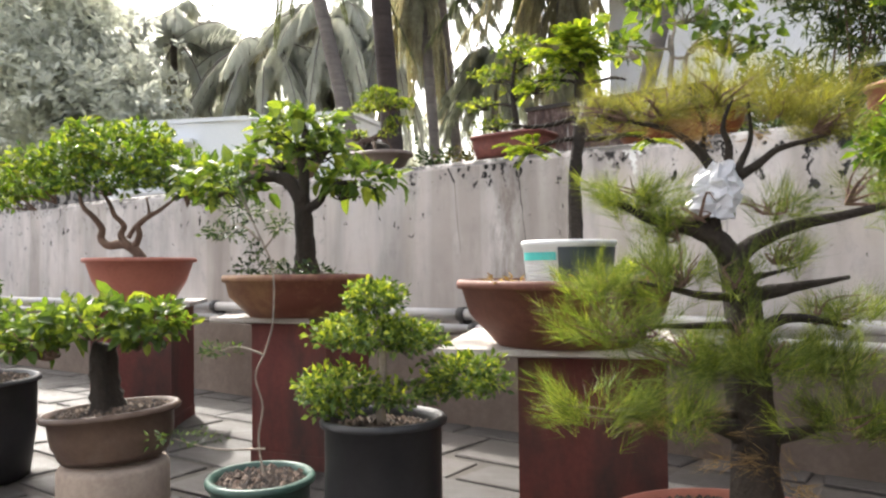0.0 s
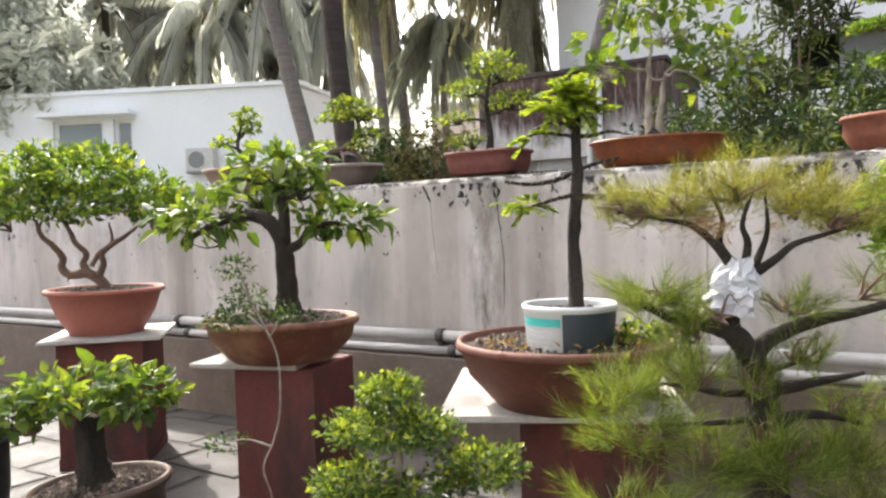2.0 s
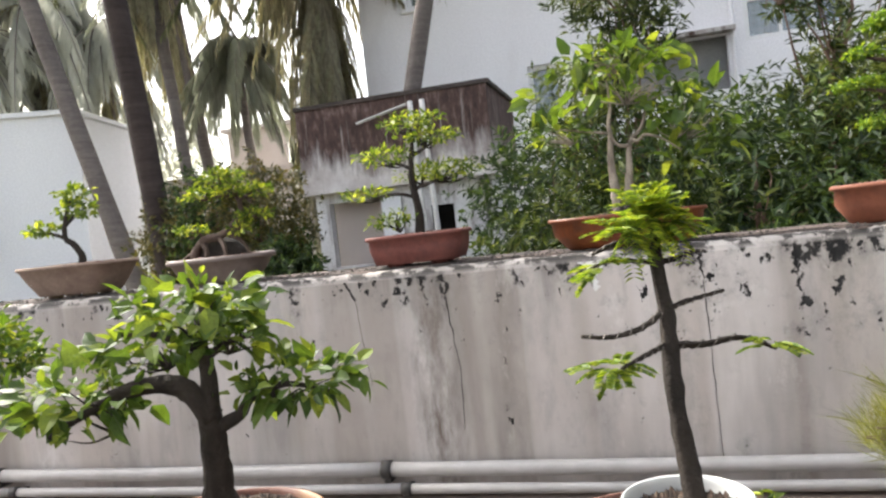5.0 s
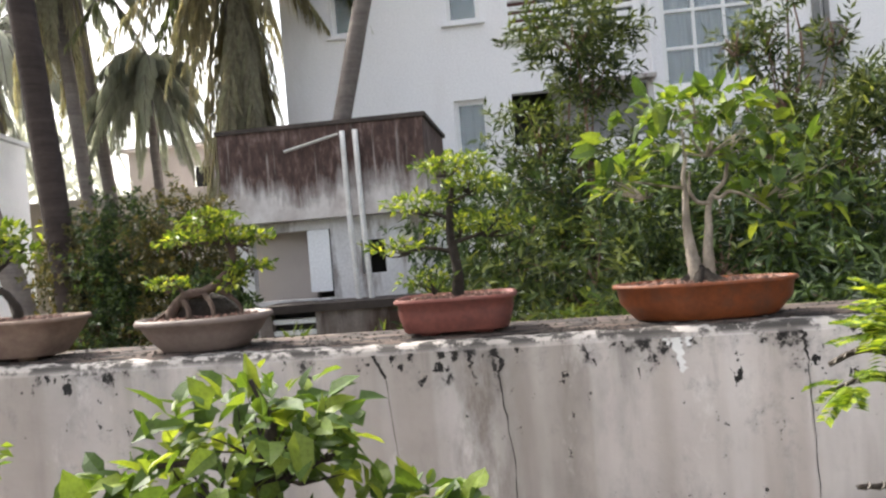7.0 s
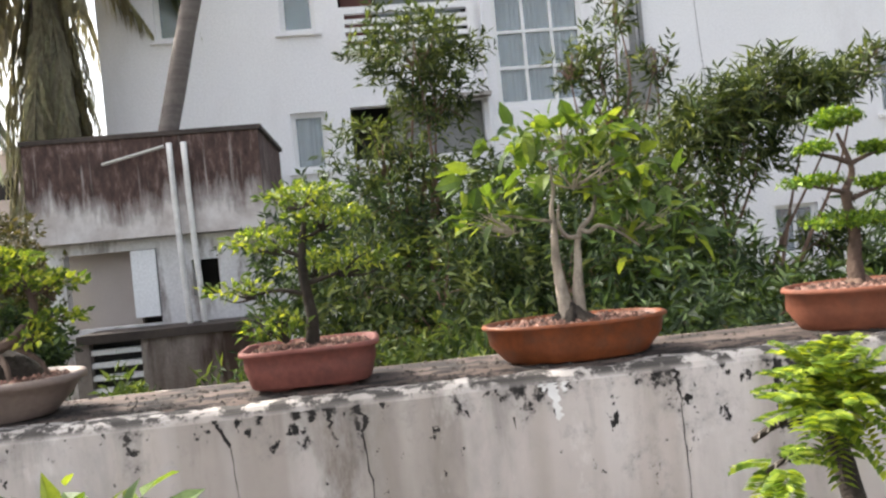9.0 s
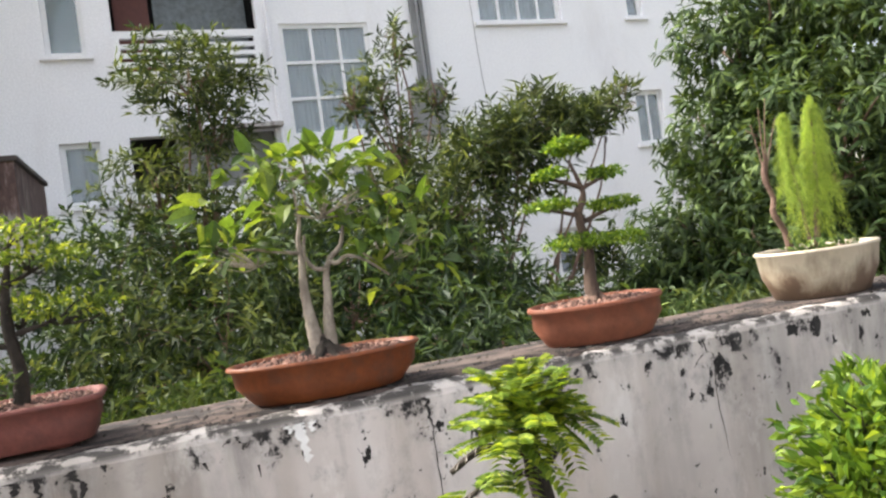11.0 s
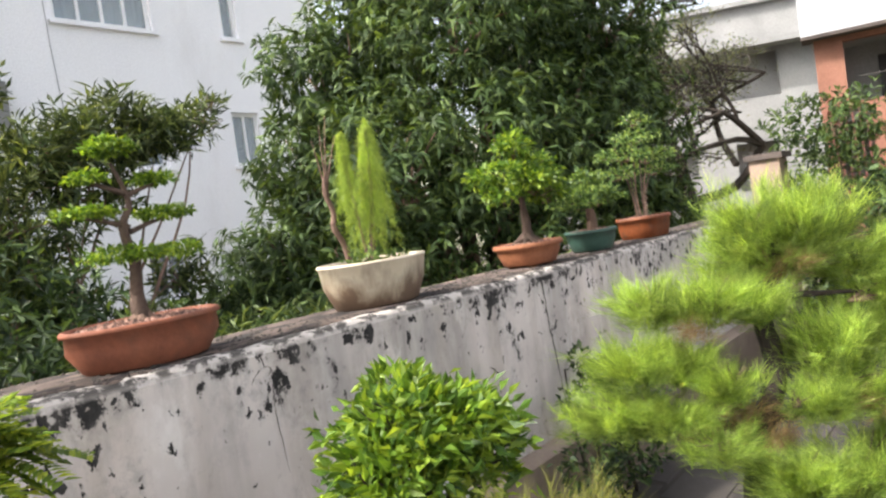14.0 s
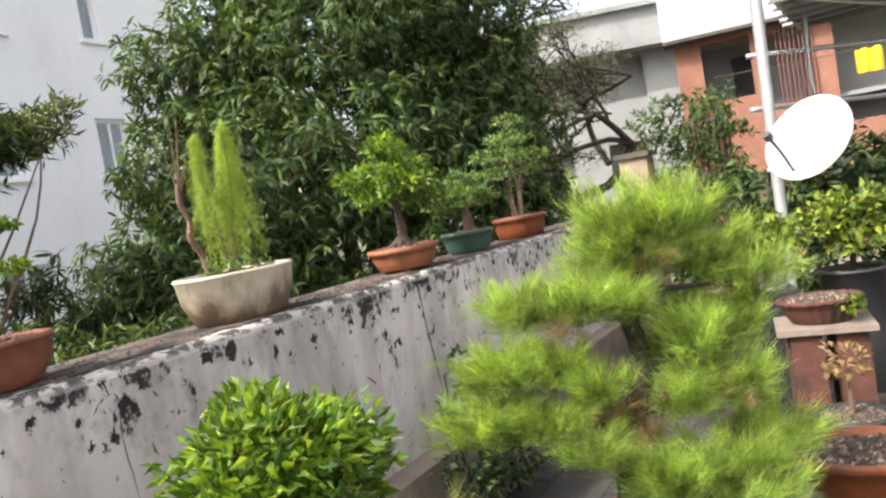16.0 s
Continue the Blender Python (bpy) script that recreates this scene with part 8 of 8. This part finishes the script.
# ---- houses beyond the terrace's end ----
def brick_house():
    h = thing("brick_house", pose(15.6, 1.75, 0, 0, 0, -80), "brick and cement house with a white parapet and open upper porch", "house")
    g = cells(-2.55, 4.0, -0.6, 4.05, [(-2.05, -1.12, 2.76, 3.95), (-2.45, -1.7, 1.3, 2.65), (-0.95, -0.03, 2.5, 3.9), (0.36, 3.4, 1.9, 3.98)], 0, 0.25)
    part("wall", g, M_BRICK, h)
    part("porch_wall", Geo().box(-2.28, 2.6, 1.4, 1.5, 1.2, 4.0), M_GREYH, h)
    part("porch_door", Geo().box(-1.45, -1.0, 1.2, 1.3, 2.4, 3.7), M_DARK, h)
    part("porch_floor", Geo().box(-2.28, 2.5, 0.252, 1.39, 2.4, 2.49), M_GREYH, h)
    part("fascia", Geo().box(-2.75, 4.2, -0.35, 0.3, 4.052, 4.12), M_TOPDARK, h)
    part("roof_parapet", Geo().box(-2.75, 4.2, -0.3, -0.1, 4.122, 5.6), M_OLDWHITE, h, "white roof parapet")
    part("roof", Geo().box(-2.6, 4.2, 0.302, 5, 4.06, 4.2), M_GREYH, h)
    for i in range(9):
        part("bar", Geo().box(-0.66 + 0.08 * i, -0.64 + 0.08 * i, -0.06, -0.03, 2.5, 3.95), M_MAROON, h)
    for i in range(6):
        part("bar", Geo().box(-2.4 + 0.12 * i, -2.37 + 0.12 * i, -0.06, -0.03, 1.3, 2.74), M_MAROON, h)
    part("side_wall", Geo().box(-2.55, -2.3, 0.252, 5, -0.6, 4.05), M_BRICK, h)
    k = thing("clothes", pose(8.09, 0.92, 2.20, 0, 0, -80), "bright yellow cloth hung in the shade", "cloth")
    V = [(0.26 * (i / 8 - 0.5), 0.03 * math.sin(i * 1.7) * (1 - j / 6 * 0.3), 0.25 * j / 6) for j in range(7) for i in range(9)]
    part("cloth", Geo().add(V, [(j * 9 + i, j * 9 + i + 1, j * 9 + i + 10, j * 9 + i + 9) for j in range(6) for i in range(8)]), M_YELLOW, k, smooth=True)
    part("line", Geo().tube([(-1.5, 0, 0.26), (0, 0, 0.245), (1.8, 0, 0.27)], (0.005, 0.005), 5), M_CLIP, k)
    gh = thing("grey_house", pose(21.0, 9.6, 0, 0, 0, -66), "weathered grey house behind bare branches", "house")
    g = cells(-5.5, 4.5, -0.6, 6.6, [(-3.5, -2.3, 1.2, 2.6), (-0.5, 0.7, 1.2, 2.6), (1.8, 3.0, 1.2, 2.6), (-3.5, -2.3, 3.9, 5.2), (-0.5, 3.2, 3.9, 5.2)], 0, 0.25)
    part("wall", g, M_GREYH, gh)
    part("inner_wall", Geo().box(-5.2, 4.2, 0.5, 0.55, -0.5, 6.5), M_GREYH, gh)
    part("canopy", Geo().box(-5.6, 4.6, -0.8, -0.003, 5.3, 5.45), M_GREYH, gh)
    part("roof", Geo().box(-5.7, 4.7, -0.2, 6, 6.602, 6.75), M_GREYH, gh)


brick_house()


def bare_tree():
    """A fine-branched tree with sparse foliage before the grey house."""
    rng = np.random.default_rng(200)
    p = thing("acacia_tree", pose(13.2, 6.3, -0.6), "fine-branched tree with sparse grey-green foliage", "tree")
    g, tips = Geo(), []

    def grow(a, d, length, r, level):
        b = a + d * length
        g.tube([a, (a + b) / 2 + rng.normal(size=3) * length * 0.09, b], (r, r * 0.85, r * 0.7), 5, 0.03, level, 3)
        if level == 0:
            tips.append(b)
            return
        for _ in range(3 if level > 1 else 4):
            e = d + rng.normal(size=3) * np.array((0.75, 0.75, 0.5)) + np.array((0, 0, 0.06))
            e[1] = abs(e[1]) if b[1] < -0.6 else e[1]
            grow(b if rng.random() < 0.7 else (a + b * 2) / 3, e / np.linalg.norm(e), length * rng.uniform(0.6, 0.85), max(0.012, r * 0.64), level - 1)
    grow(np.array((0.0, 0, 0)), np.array((-0.06, 0.04, 1.0)), 2.75, 0.17, 6)
    part("trunk", g, M_BARK, p)
    gl = Geo()
    for t in tips:
        pads(gl, rng, [(t, (0.5, 0.5, 0.14), 14)], 0.10, "small", 0.3)
    part("crown", gl, L_ACACIA, p)


bare_tree()


# ---- paving slabs of the terrace floor ----
def paving():
    rng = np.random.default_rng(300)
    meshes = []
    for k in range(8):
        w, d, e = 1.0, 1.0, 0.03
        c = [(-0.5, -0.5), (0.5, -0.5), (0.5, 0.5), (-0.5, 0.5)]
        c = [(x + rng.uniform(-0.09, 0.03) * (1 if x > 0 else -1), y + rng.uniform(-0.09, 0.03) * (1 if y > 0 else -1)) for x, y in c]
        g = Geo()
        for z, s in ((-0.012, 1.0), (-0.004, 1.0), (0.0, 0.965)):
            g.v += [(x * s, y * s, z + (rng.normal() * 0.001 if z == 0 else 0)) for x, y in c]
        for q in (0, 4):
            g.f += [(q + j, q + (j + 1) % 4, q + 4 + (j + 1) % 4, q + 4 + j) for j in range(4)]
        g.f += [(8, 9, 10, 11)]
        me = g.mesh("paving_slab")
        me.materials.append(M_SLAB)
        meshes.append(me)
    y = 0.35
    n = 0
    while y < 2.84:
        d = rng.uniform(0.24, 0.36)
        d = min(d, 2.85 - y)
        x = -5.2 + rng.uniform(-0.3, 0)
        while x < 4.6 and n < 299:
            w = rng.uniform(0.28, 0.55)
            ob = part("paving_slab", meshes[rng.integers(8)], M_SLAB, floor)
            ob.matrix_basis = Matrix.Translation((x + w / 2, y + d / 2, rng.normal() * 0.002)) @ Matrix.Rotation(rng.normal() * 0.02, 4, "Z") @ Matrix.Diagonal((w - 0.006, d - 0.006, 1, 1))
            x += w
            n += 1
        y += d

    # the rest of the floor
    g, V = Geo(), []
    y = -3.18
    while y < 2.84:
        d = min(rng.uniform(0.24, 0.36), 2.85 - y)
        x = -9.15
        while x < 8.3:
            w = rng.uniform(0.28, 0.55)
            if y > 0.3 and -5.6 < x < 4.7:
                x += 0.1
                continue
            q = [(x + 0.012 + rng.uniform(0, 0.02), y + 0.012 + rng.uniform(0, 0.02)), (x + w - 0.012 - rng.uniform(0, 0.02), y + 0.012 + rng.uniform(0, 0.02)), (x + w - 0.012 - rng.uniform(0, 0.02), y + d - 0.012 - rng.uniform(0, 0.02)), (x + 0.012 + rng.uniform(0, 0.02), y + d - 0.012 - rng.uniform(0, 0.02))]
            g.add([(a, b, z) for z in (-0.012, -0.001) for a, b in q], [(4, 5, 6, 7)] + [(j, (j + 1) % 4, 4 + (j + 1) % 4, 4 + j) for j in range(4)])
            x += w
        y += d
    tagged(part("paving_rest", g, M_SLABS, floor), kind="stuff")


paving()
